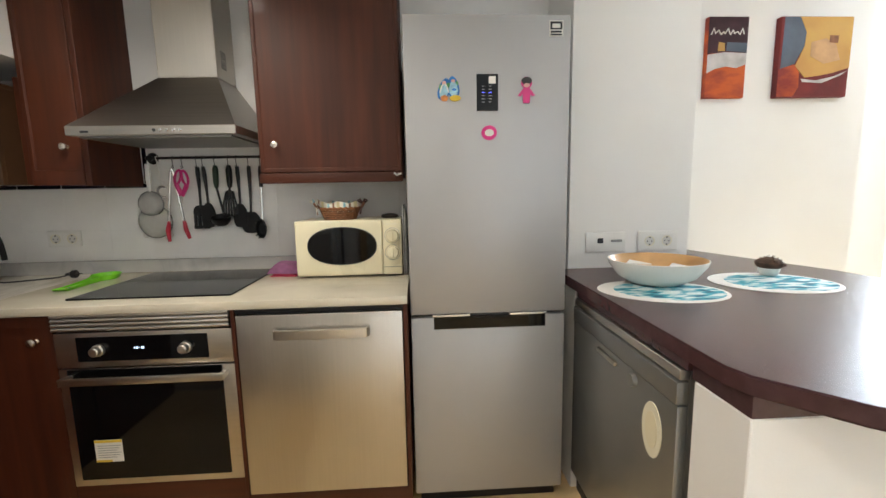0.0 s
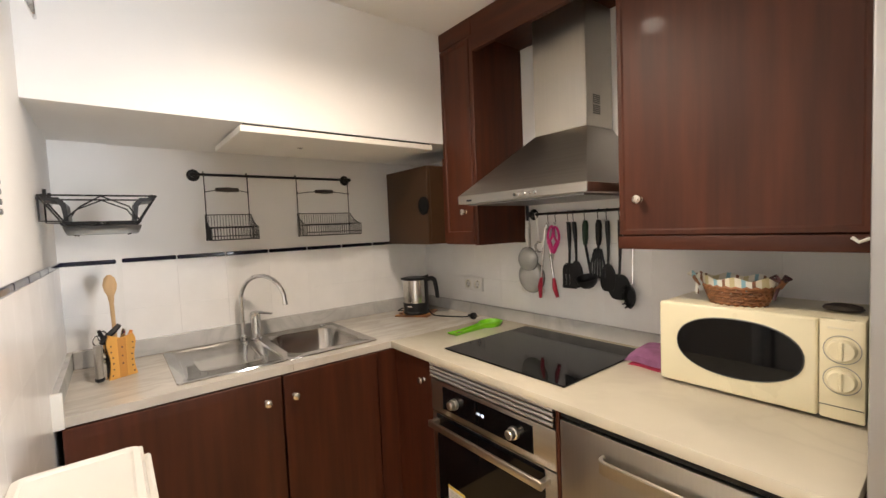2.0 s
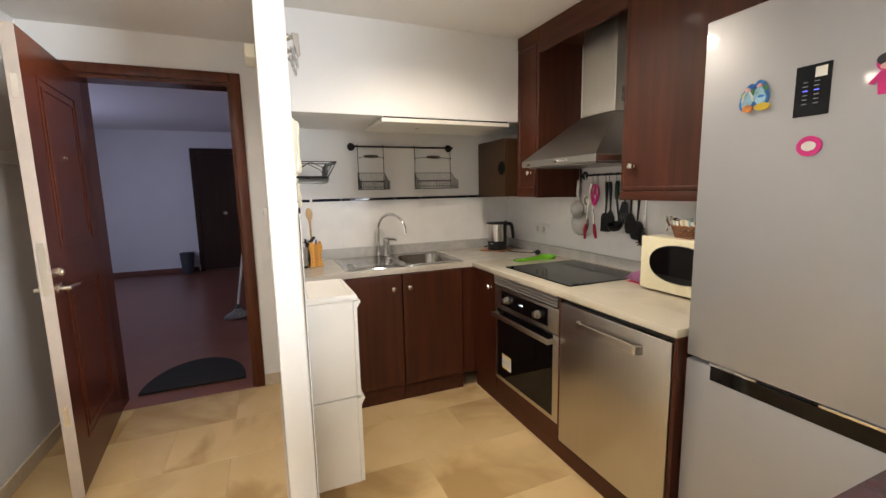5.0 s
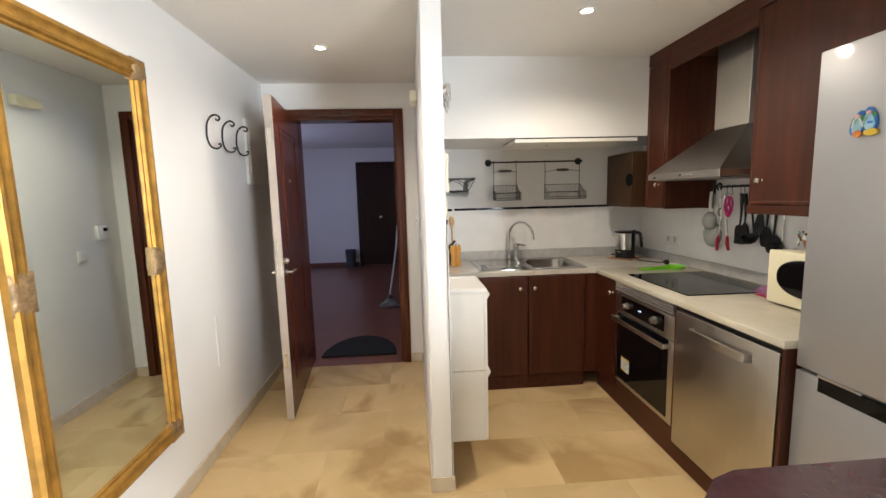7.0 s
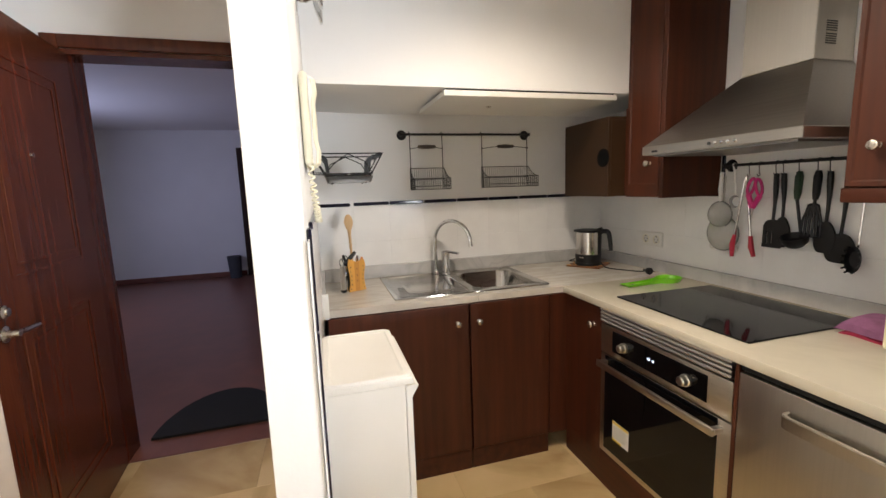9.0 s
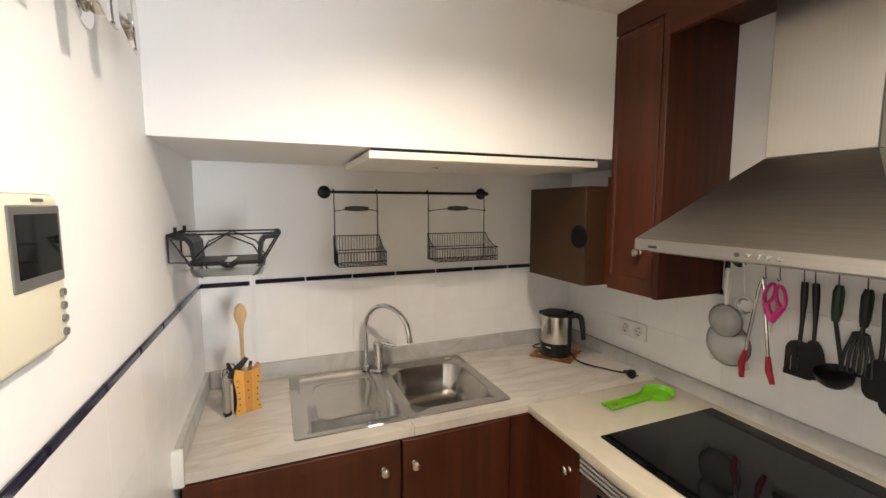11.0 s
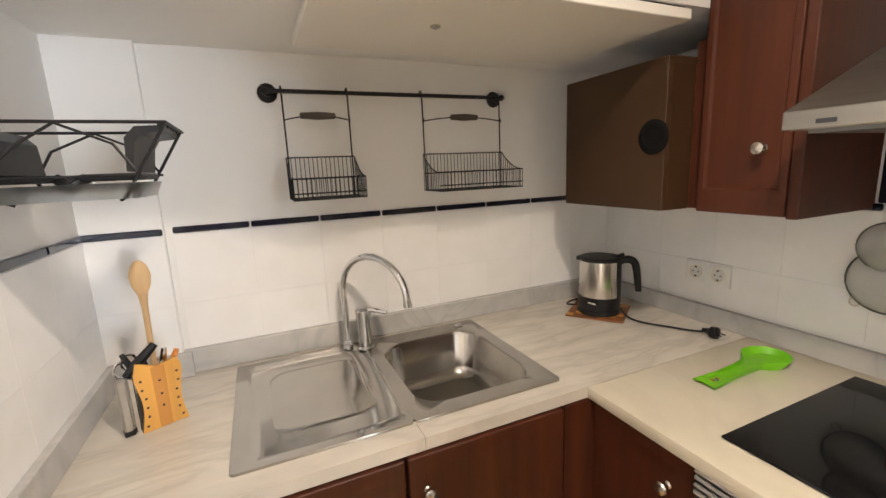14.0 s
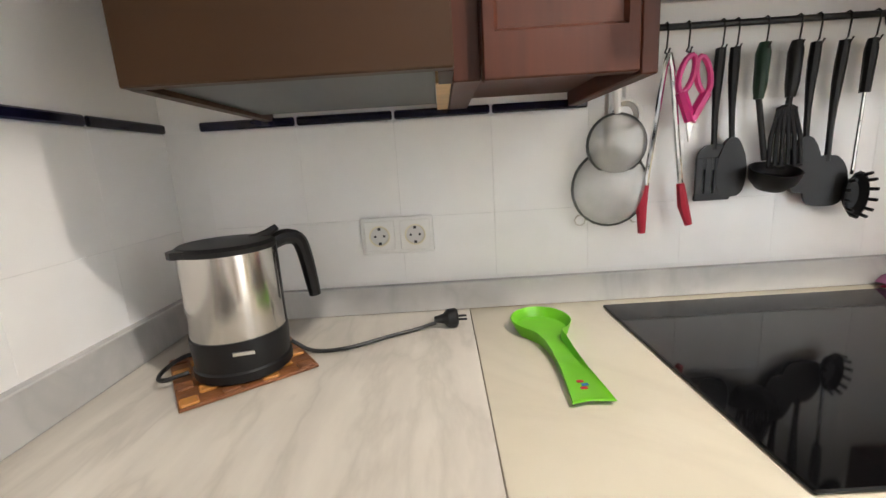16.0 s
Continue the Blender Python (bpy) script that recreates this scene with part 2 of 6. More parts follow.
LINEN = material("white place mat cloth", (0.78, 0.75, 0.70), 0.85, 0, 0.05, 30, bump=0.2, bump_scale=200)
TEAL = material("turquoise leaf print cloth", (0.03, 0.34, 0.42), 0.85, color2=(0.66, 0.72, 0.70), scale=15, detail=3, contrast=(0.42, 0.52), stretch=(1, 2.6, 1))
tr = TEAL.node_tree.nodes["Color Ramp"].color_ramp
dk = tr.elements.new(0.64)
dk.color = (0.02, 0.10, 0.16, 1)
CERAM = material("white glazed ceramic", (0.78, 0.77, 0.72), 0.2, 0, 0.04, 8)
WARMC = material("straw coloured glaze", (0.60, 0.36, 0.15), 0.35, 0, 0.15, 12)
FOLIAGE = material("brown dried cactus", (0.10, 0.055, 0.035), 0.9, 0, 0.5, 60, bump=0.8, bump_scale=200)
STRIPE = material("striped napkin cloth", (0.70, 0.64, 0.52), 0.9, bump=0.3, bump_scale=250)
sn = STRIPE.node_tree
wv, rp = sn.nodes.new("ShaderNodeTexWave"), sn.nodes.new("ShaderNodeValToRGB")
wv.wave_profile, wv.inputs["Scale"].default_value, wv.inputs["Distortion"].default_value = "SAW", 4.5, 0.6
sn.links.new(sn.nodes["Geometry"].outputs["Position"], wv.inputs["Vector"])
rp.color_ramp.interpolation = "CONSTANT"
for ps, cl in ((0.0, (0.74, 0.70, 0.60)), (0.22, (0.24, 0.44, 0.52)), (0.36, (0.72, 0.70, 0.62)), (0.55, (0.20, 0.09, 0.05)), (0.66, (0.72, 0.68, 0.56)), (0.82, (0.55, 0.48, 0.28))):
    el = rp.color_ramp.elements[0] if ps == 0 else rp.color_ramp.elements.new(ps)
    el.color = (*cl, 1)
sn.links.new(wv.outputs[0], rp.inputs[0])
sn.links.new(rp.outputs[0], sn.nodes["Principled BSDF"].inputs["Base Color"])
PAINTA = material("red orange abstract canvas", (0.50, 0.09, 0.012), 0.7, color2=(0.24, 0.025, 0.015), scale=5, stretch=(1, 1, 2.2), contrast=(0.42, 0.58), bump=0.3)
PAINTB = material("ochre abstract canvas", (0.56, 0.34, 0.09), 0.7, color2=(0.48, 0.25, 0.07), scale=6, bump=0.3)
PAINTC = material("dark red canvas paint", (0.17, 0.018, 0.018), 0.7, bump=0.3, var=0.4)
PAINTD = material("slate blue canvas paint", (0.10, 0.125, 0.17), 0.7, bump=0.3, var=0.4)
PLUMP = material("dark plum canvas paint", (0.045, 0.012, 0.02), 0.7, bump=0.3, var=0.5, scale=14)
PAINTW = material("greyish white canvas paint", (0.55, 0.52, 0.52), 0.7, bump=0.3, var=0.3, scale=14)
PAINTP = material("dusty pink canvas paint", (0.55, 0.33, 0.17), 0.7, bump=0.3, var=0.25, scale=14)
GREYB = material("grey metal underside", (0.10, 0.105, 0.10), 0.4, 0.5, 0.2, 9)
DGREEN = material("dark green handle plastic", (0.008, 0.035, 0.014), 0.45, 0, 0.2, 30)
MESHM = material("fine steel strainer mesh", (0.56, 0.55, 0.53), 0.4, 0.45, 0.06, 40)
MESHM.node_tree.nodes["Principled BSDF"].inputs["Alpha"].default_value = 0.42
# hood steel darkened for the sloping sides, their shade put into the colour
HOOD_SHADED = material("shaded brushed hood steel", (0.33, 0.31, 0.285), 0.34, 1.0, 0.1, 3, (1, 60, 60), 0.03, 30)

# ---- mesh helpers ----


def box(bm, x0, x1, y0, y1, z0, z1, r=0.0, seg=1, m=None):
    """A box, its edges rounded by r."""
    mat = Matrix.Translation(((x0 + x1) / 2, (y0 + y1) / 2, (z0 + z1) / 2)) @ Matrix.Diagonal((abs(x1 - x0), abs(y1 - y0), abs(z1 - z0), 1))
    vs = bmesh.ops.create_cube(bm, size=1, matrix=(m or Matrix()) @ mat)["verts"]
    if r:
        es = list({e for v in vs for e in v.link_edges})
        bmesh.ops.bevel(bm, geom=es, offset=r, segments=seg, affect="EDGES", profile=0.5)
    return bm


def tube(bm, pts, r, n=8, closed=False, caps=True, taper=None):
    """A round bar along points."""
    pts = [Vector(p) for p in pts]
    rings, count, up = [], len(pts), None
    for i, p in enumerate(pts):
        a = pts[i - 1] if i or closed else p
        b = pts[(i + 1) % count] if i + 1 < count or closed else p
        d = (b - a).normalized()
        if up is None:
            up = Vector((0, 0, 1)) if abs(d.z) < 0.9 else Vector((1, 0, 0))
        side = d.cross(up).normalized()
        up = side.cross(d).normalized()
        rad = r * (taper[i] if taper else 1)
        rings.append([bm.verts.new(p + (side * math.cos(2 * math.pi * k / n) + up * math.sin(2 * math.pi * k / n)) * rad) for k in range(n)])
    for i in range(count if closed else count - 1):
        a, b = rings[i], rings[(i + 1) % count]
        for k in range(n):
            bm.faces.new((a[k], a[(k + 1) % n], b[(k + 1) % n], b[k]))
    if caps and not closed:
        bm.faces.new(rings[0][::-1])
        bm.faces.new(rings[-1])
    return bm


def lathe(bm, prof, m=None, n=20, sx=1.0, sy=1.0, caps=True):
    """A turned body: prof is (radius, height) from bottom to top, round local z."""
    m = m or Matrix()
    rings = []
    for r, z in prof:
        if r < 1e-6:
            rings.append([bm.verts.new(m @ Vector((0, 0, z)))])
        else:
            rings.append([bm.verts.new(m @ Vector((r * sx * math.cos(2 * math.pi * k / n), r * sy * math.sin(2 * math.pi * k / n), z))) for k in range(n)])
    for a, b in zip(rings, rings[1:]):
        for k in range(n):
            q = [a[k % len(a)], a[(k + 1) % len(a)], b[(k + 1) % len(b)], b[k % len(b)]]
            q = [v for i, v in enumerate(q) if v not in q[:i]]
            if len(q) > 2:
                bm.faces.new(q)
    for ring, flip in ((rings[0], True), (rings[-1], False)):
        if caps and len(ring) > 2:
            bm.faces.new(ring[::-1] if flip else ring)
    return bm


def prism(bm, poly, a0, a1, axis="z", m=None):
    """A flat outline drawn out between a0 and a1; (u, v) is (x, y), (x, z) or (y, z)."""
    def at(u, v, a):
        p = Vector((u, v, a) if axis == "z" else (u, a, v) if axis == "y" else (a, u, v))
        return (m @ p) if m else p
    lo = [bm.verts.new(at(u, v, a0)) for u, v in poly]
    hi = [bm.verts.new(at(u, v, a1)) for u, v in poly]
    k = len(poly)
    for i in range(k):
        bm.faces.new((lo[i], lo[(i + 1) % k], hi[(i + 1) % k], hi[i]))
    bm.faces.new(lo[::-1])
    bm.faces.new(hi)
    return bm


def ellipse(cx, cy, rx, ry, n=28, power=1.0):
    out = []
    for k in range(n):
        c, s = math.cos(2 * math.pi * k / n), math.sin(2 * math.pi * k / n)
        out.append((cx + rx * math.copysign(abs(c) ** power, c), cy + ry * math.copysign(abs(s) ** power, s)))
    return out


def smooth(pts, n=4):
    """Points along a rounded line through the given ones."""
    p = [Vector(q) for q in pts]
    p = [p[0] * 2 - p[1]] + p + [p[-1] * 2 - p[-2]]
    out = []
    for a, c, d, e in zip(p, p[1:], p[2:], p[3:]):
        for k in range(n):
            u = k / n
            out.append(0.5 * (2 * c + (d - a) * u + (2 * a - 5 * c + 4 * d - e) * u * u + (3 * c - a - 3 * d + e) * u ** 3))
    return out + [p[-2]]


def mesh_of(name, bm, mat, sharp=35):
    bmesh.ops.recalc_face_normals(bm, faces=bm.faces[:])
    me = bpy.data.meshes.new(name)
    bm.to_mesh(me)
    bm.free()
    me.materials.append(mat)
    me.polygons.foreach_set("use_smooth", [True] * len(me.polygons))
    me.set_sharp_from_angle(angle=radians(sharp))
    return me


def part(name, bm, mat, parent=None, label="", sharp=35):
    """One mesh object, under a thing or a part when one is given."""
    ob = new(name, mesh_of(name, bm, mat, sharp))
    if parent is not None:
        ob.parent = parent
        ob.matrix_basis = base_of(parent).inverted()
    return tagged(ob, label)


def base_of(ob):
    m = ob.matrix_basis.copy()
    while ob.parent is not None:
        ob = ob.parent
        m = ob.matrix_basis @ m
    return m


def thing(name, at, label, category, group="", kind=""):
    """An empty at a thing's base, to hold its parts."""
    ob = new(name)
    ob.empty_display_size = 0.05
    ob.matrix_basis = Matrix.Translation(at)
    return tagged(ob, label, category, group, kind)


def B():
    return bmesh.new()


def setting(name, bm, mat, label, category, sharp=35):
    return tagged(part(name, bm, mat, None, "", sharp), label, category, "", "structure")


AX, AY = pose(0, 0, 0, 0, 90, 0), pose(0, 0, 0, -90, 0, 0)  # local z along +x, along +y


def to(x, y, z, turn=None):
    return Matrix.Translation((x, y, z)) @ (turn or Matrix())

# ---- structure ----
XW, YN, ZC = -1.765, 2.84, 2.28       # sink wall, oven wall, ceiling
YS, XE = -0.22, 7.0                   # hall wall, unseen east wall

b = B()
box(b, XW - 0.14, XW, -0.36, -0.0, 0, 2.5)
box(b, XW - 0.14, XW, 0.795, 2.98, 0, 2.5)
box(b, XW - 0.14, XW, -0.0, 0.795, 2.03, 2.5)
setting("wall_west", b, PAINT, "white painted wall with the entrance doorway", "wall")
b = B()
box(b, XW, 1.06, YN, YN + 0.14, 0, ZC)
setting("wall_north", b, PAINT, "white painted wall behind the hob", "wall")
b = B()
box(b, 1.06, 1.60, 2.5, 3.0, 0, ZC, 0.004, 2)
setting("wall_pillar", b, PAINT, "white painted pillar beside the fridge", "wall")
b = B()
box(b, 1.60, 2.91, 3.0, 3.12, 0, ZC)
setting("wall_pictures", b, PAINT, "white painted wall carrying two small canvases", "wall")
b = B()
box(b, 2.91, 3.28, 3.12, 3.24, 0, ZC)
box(b, 5.02, XE, 3.12, 3.24, 0, ZC)
box(b, 3.28, 5.02, 3.12, 3.24, 2.15, ZC)
setting("wall_far", b, PAINT, "white wall around the balcony door", "wall")
b = B()
box(b, XW, 3.0, YS - 0.14, YS, 0, ZC)
setting("wall_south", b, PAINT, "white painted hall wall with a gilt mirror", "wall")
# unseen walls, set well back so less light bounces onto the picture wall
b = B()
box(b, XE, XE + 0.14, -2.8, 3.24, 0, ZC)
box(b, 3.0, XE + 0.14, -2.94, -2.8, 0, ZC)
box(b, 2.86, 3.0, -2.94, YS - 0.14, 0, ZC)
setting("wall_east", b, PAINT, "unseen plain white wall closing the living room", "wall")
b = B()
box(b, XW, -0.155, 0.955, 1.045, 0, ZC, 0.005, 2)
setting("wall_partition", b, PAINT, "white partition wall between hall and kitchen", "wall")
b = B()
box(b, XW, -1.13, 1.045, YN, 1.762, ZC)
setting("trim_soffit", b, PAINT, "white boxed soffit above the sink", "soffit")
b = B()
box(b, XW, -1.742, 1.045, 1.228, 0, 1.762)
setting("trim_pipe_casing", b, PAINT, "shallow white pipe casing in the corner", "casing")
b = B()
box(b, XW - 0.14, XE + 0.14, -2.94, 3.24, ZC, ZC + 0.1)
setting("ceiling", b, CEIL, "plain white plastered ceiling", "ceiling")
floor = B()
box(floor, XW - 0.01, XE + 0.14, YS - 0.14, 3.24, -0.12, -0.003)
box(floor, 2.86, XE + 0.14, -2.94, YS - 0.14, -0.12, -0.003)
floor = setting("floor", floor, SKIRT, "polished cream marble tile floor", "floor")

# skirting
for x0, x1, y0, y1 in ((XW + 0.012, 3.0, YS, YS + 0.012), (XW + 0.012, -0.155, 0.943, 0.955), (-0.155, -0.143, 0.943, 1.057),
                       (XW, XW + 0.012, YS, -0.055), (XW, XW + 0.012, 0.85, 0.955), (2.0, 2.91, 2.988, 3.0)):
    b = B()
    box(b, x0, x1, y0, y1, 0, 0.075, 0.002)
    setting("baseboard", b, SKIRT, "cream stone skirting board", "skirting")

# balcony door in the window wall
w = tagged(thing("window_1", (4.0, 3.18, 0), "white sliding balcony door with clear glass", "window"), kind="structure")
for x0, x1, z0, z1 in ((3.28, 3.34, 0, 2.15), (4.96, 5.02, 0, 2.15), (3.34, 4.96, 2.09, 2.15), (3.34, 4.96, 0, 0.06), (4.11, 4.19, 0.06, 2.09)):
    b = B()
    box(b, x0, x1, 3.17, 3.23, z0, z1, 0.004)
    part("window_frame", b, WHITEP, w)
for x0, x1 in ((3.34, 4.11), (4.19, 4.96)):
    b = B()
    box(b, x0, x1, 3.197, 3.203, 0.06, 2.09)
    part("pane", b, WGLASS, w).visible_shadow = False
b = B()
box(b, -60, 60, 3.25, 60, -0.4, -0.1)
setting("ground", b, SKIRT, "pale terrace paving outside the balcony door", "ground")

# stairwell lobby behind the entrance
b = B()
box(b, -7.3, XW - 0.14, -2.4, 2.6, -0.12, -0.004)
setting("lobby_floor", b, TERRA, "dark terracotta lobby floor", "floor")
b = B()
box(b, -7.3, XW - 0.14, -2.4, 2.6, 2.4, 2.5)
setting("lobby_ceiling", b, CEIL, "white lobby ceiling", "ceiling")
for nm, x0, x1, y0, y1 in (("lobby_wall_far", -7.3, -7.1, -2.4, 2.6), ("lobby_wall_south", -7.1, XW - 0.14, -2.4, -2.25), ("lobby_wall_north", -7.1, XW - 0.14, 2.45, 2.6)):
    b = B()
    box(b, x0, x1, y0, y1, 0, 2.4)
    setting(nm, b, PAINT, "plain white lobby wall", "wall")
for y0, y1 in ((-2.3, -0.22), (0.72, 2.3)):
    b = B()
    box(b, -7.1, -7.085, y0, y1, 0, 0.08, 0.002)
    setting("baseboard", b, TERRA, "terracotta lobby skirting", "skirting")
b = B()
box(b, XW - 0.15, XW + 0.002, 0.0, 0.795, -0.05, 0.001, 0.001)
setting("threshold", b, TERRA, "terracotta entrance threshold", "threshold")

# closed neighbour door
d = tagged(thing("door_2", (-7.1, 0.25, 0), "very dark closed wooden door across the lobby", "door"), kind="structure")
for y0, y1, z0, z1 in ((-0.2, -0.12, 0, 2.12), (0.62, 0.70, 0, 2.12), (-0.12, 0.62, 2.04, 2.12)):
    b = B()
    box(b, -7.1, -7.07, y0, y1, z0, z1, 0.004)
    part("door_frame", b, DARKD, d)
b = B()
box(b, -7.1, -7.075, -0.118, 0.618, 0.01, 2.038, 0.003)
part("door_leaf", b, DARKD, d)
b = B()
lathe(b, [(0.03, 0), (0.03, 0.008), (0.012, 0.012), (0.012, 0.03), (0.028, 0.04), (0.03, 0.06), (0.02, 0.07), (0, 0.072)], to(-7.075, 0.27, 1.0, AX), 14)
part("door_knob", b, NICKEL, d)

# entrance door, wide open into the hall
d = tagged(thing("door_1", (XW, 0.0, 0), "red-brown wooden entrance door standing wide open", "door"), kind="structure")
for y0, y1, z0, z1 in ((-0.06, 0.004, 0, 2.085), (0.791, 0.852, 0, 2.085), (0.004, 0.791, 2.026, 2.085)):
    b = B()
    box(b, XW - 0.001, XW + 0.02, y0, y1, z0, z1, 0.005, 2)
    part("casing", b, DOORW, d)
for y0, y1, z0, z1 in ((0.0, 0.022, 0, 2.026), (0.773, 0.795, 0, 2.026), (0.022, 0.773, 2.004, 2.026)):
    b = B()
    box(b, XW - 0.15, XW - 0.002, y0, y1, z0, z1)
    part("jamb", b, DOORW, d)
LEAF = Matrix.Translation((XW + 0.02, 0.01, 0)) @ pose(0, 0, 0, 0, 0, 5.2)
L = 0.855
b = B()
box(b, 0, L - 0.004, -0.021, 0.021, 0.008, 1.998, m=LEAF)
leaf = part("door_leaf", b, DOORW, d)
b = B()
box(b, L - 0.004, L, -0.022, 0.022, 0.008, 1.998, 0.001, m=LEAF)
part("edge_strip", b, material("worn pale door edge", (0.50, 0.43, 0.37), 0.5, 0, 0.12, 8), leaf, "worn pale door edge")
for x0, x1, z0, z1 in ((0.15, L - 0.17, 1.1, 1.85), (0.15, L - 0.17, 0.2, 0.92)):
    b = B()
    for k in range(2):
        e = 0.04 * k
        for q in ((x0 + e, x0 + e + 0.013, z0 + e, z1 - e), (x1 - e - 0.013, x1 - e, z0 + e, z1 - e),
                  (x0 + e + 0.013, x1 - e - 0.013, z0 + e, z0 + e + 0.013), (x0 + e + 0.013, x1 - e - 0.013, z1 - e - 0.013, z1 - e)):
            box(b, q[0], q[1], 0.0212, 0.0245, q[2], q[3], 0.0015, m=LEAF)
    part("moulding", b, DOORW, leaf)
b = B()
for side in (1, -1):
    lathe(b, [(0.027, 0), (0.027, 0.006), (0.012, 0.01), (0.011, 0.04), (0.0, 0.041)], LEAF @ to(L - 0.075, 0.0212 * side, 0.945, pose(0, 0, 0, -90 * side)), 16)
    tube(b, [LEAF @ Vector((L - 0.075, 0.05 * side, 0.945)), LEAF @ Vector((L - 0.105, 0.058 * side, 0.945)), LEAF @ Vector((L - 0.19, 0.058 * side, 0.94))], 0.009, 8)
    lathe(b, [(0.022, 0), (0.022, 0.012), (0.014, 0.016), (0.013, 0.022), (0, 0.023)], LEAF @ to(L - 0.075, 0.0212 * side, 1.015, pose(0, 0, 0, -90 * side)), 14)
part("door_handle", b, NICKEL, d)
b = B()
box(b, L, L + 0.002, -0.012, 0.012, 0.93, 1.15, m=LEAF)
for z in (0.35, 1.72):
    box(b, L, L + 0.002, -0.01, 0.01, z, z + 0.09, m=LEAF)
part("lock_plate", b, NICKEL, d)
b = B()
lathe(b, [(0.009, 0), (0.009, 0.004), (0.004, 0.006), (0, 0.006)], LEAF @ to(0.43, 0.021, 1.52, pose(0, 0, 0, -90)), 12)
part("peephole", b, NICKEL, d)

# downlights; the one at x 0.25 is an added, unseen one
for x, y, watts in SPOTS:
    t = thing("ceiling_downlight", (x, y, ZC), "white recessed ceiling downlight, lit", "downlight", "ceiling downlights")
    b = B()
    lathe(b, [(0.028, -0.001), (0.03, -0.006), (0.042, -0.006), (0.045, -0.001)], to(x, y, ZC), 24, caps=False)
    part("ring", b, WHITEP, t)
    b = B()
    lathe(b, [(0.0, -0.003), (0.028, -0.003), (0.028, -0.001)], to(x, y, ZC), 20)
    part("bulb", b, LAMPG, t)

# ---- kitchen units ----
ZT, XF, YF = 0.856, -1.15, 2.177      # worktop height and front edges


def door_slab(bm, x0, x1, y0, y1, z0, z1, face, margin=0.045, depth=0.005, rail=0.0):
    """A cabinet door with a shallow sunk panel on the side that face names; rail: how much taller its bottom rail is."""
    vs = bmesh.ops.create_cube(bm, size=1, matrix=Matrix.Translation(((x0 + x1) / 2, (y0 + y1) / 2, (z0 + z1) / 2)) @ Matrix.Diagonal((x1 - x0, y1 - y0, z1 - z0, 1)))["verts"]
    bm.normal_update()
    f = max({f for v in vs for f in v.link_faces}, key=lambda f: f.normal.dot(Vector(face)))
    keep = list({e for v in vs for e in v.link_edges})
    bmesh.ops.inset_individual(bm, faces=[f], thickness=margin, depth=0)
    bmesh.ops.inset_individual(bm, faces=[f], thickness=0.007, depth=-depth)
    for v in bm.verts:
        if v not in vs and v.co.z < (z0 + z1) / 2:
            v.co.z += rail
    bmesh.ops.bevel(bm, geom=[e for e in keep if e.is_valid], offset=0.002, segments=1, affect="EDGES")
    return bm


def knob(parent, x, y, z, turn, r=0.0155):
    b = B()
    lathe(b, [(0.009, 0), (0.006, 0.004), (0.006, 0.012), (r * 0.9, 0.017), (r, 0.022), (r * 0.85, 0.027), (r * 0.4, 0.030), (0, 0.0305)], to(x, y, z, turn), 16)
    return part("knob", b, NICKEL, parent, "satin nickel knob")


# under the sink
for y0, y1, ky in ((1.066, 1.688, 1.630), (1.692, 2.10, 1.733)):
    c = thing("base_cabinet", (-1.45, (y0 + y1) / 2, 0), "dark cherry base cabinet under the sink worktop", "cabinet", "base cabinets")
    b = B()
    box(b, XW + 0.03, -1.163, y0, y1, 0.1, ZT - 0.18)
    box(b, XW + 0.03, -1.163, y0, y0 + 0.016, ZT - 0.18, ZT - 0.032)
    part("body", b, CHERRY, c)
    b = B()
    door_slab(b, -1.161, -1.142, y0 + 0.002, y1 - 0.002, 0.105, ZT - 0.035, (1, 0, 0), 0.05, 0.0012)
    dd = part("door", b, CHERRY, c)
    knob(dd, -1.142, ky, 0.738, AX)
    b = B()
    box(b, XW + 0.03, -1.152, y0, y1, 0, 0.1)
    part("plinth", b, CHERRYX, c)
c = thing("corner_cabinet", (-1.2, 2.4, 0), "dark cherry corner base cabinet between sink and oven", "cabinet", "base cabinets")
b = B()
box(b, XW + 0.03, -0.868, 2.215, YN - 0.02, 0.1, ZT - 0.032)
box(b, XW + 0.03, -1.163, 2.101, 2.215, 0.1, ZT - 0.032)
box(b, -1.163, -1.145, 2.103, 2.214, 0.1, ZT - 0.034)
part("body", b, CHERRY, c)
b = B()
door_slab(b, -1.142, -0.869, 2.195, 2.214, 0.105, ZT - 0.035, (0, -1, 0), 0.05, 0.0012)
dd = part("door", b, CHERRY, c)
knob(dd, -0.928, 2.195, 0.733, pose(0, 0, 0, 90))
b = B()
box(b, -1.152, -0.868, 2.206, 2.22, 0, 0.1)
part("plinth", b, CHERRYX, c)

# worktops
b = B()
xs, ys = (XW + 0.001, -1.66, -1.245, XF), (1.046, 1.76, 2.11, YN - 0.001)
grid = {(i, j): b.verts.new((x, y, ZT)) for i, x in enumerate(xs) for j, y in enumerate(ys)}
for i in range(3):
    for j in range(3):
        if (i, j) != (1, 1):
            b.faces.new((grid[i, j], grid[i + 1, j], grid[i + 1, j + 1], grid[i, j + 1]))
down = bmesh.ops.extrude_face_region(b, geom=b.faces[:])["geom"]
bmesh.ops.translate(b, vec=(0, 0, -0.03), verts=[v for v in down if isinstance(v, bmesh.types.BMVert)])
sw = part("worktop", b, MARBLE)
tagged(sw, "white-grey marble worktop with a cut-out for the sink", "worktop")
b = B()
box(b, -1.203, XF + 0.0006, 1.7365, 1.7377, ZT - 0.0305, ZT + 0.0006)
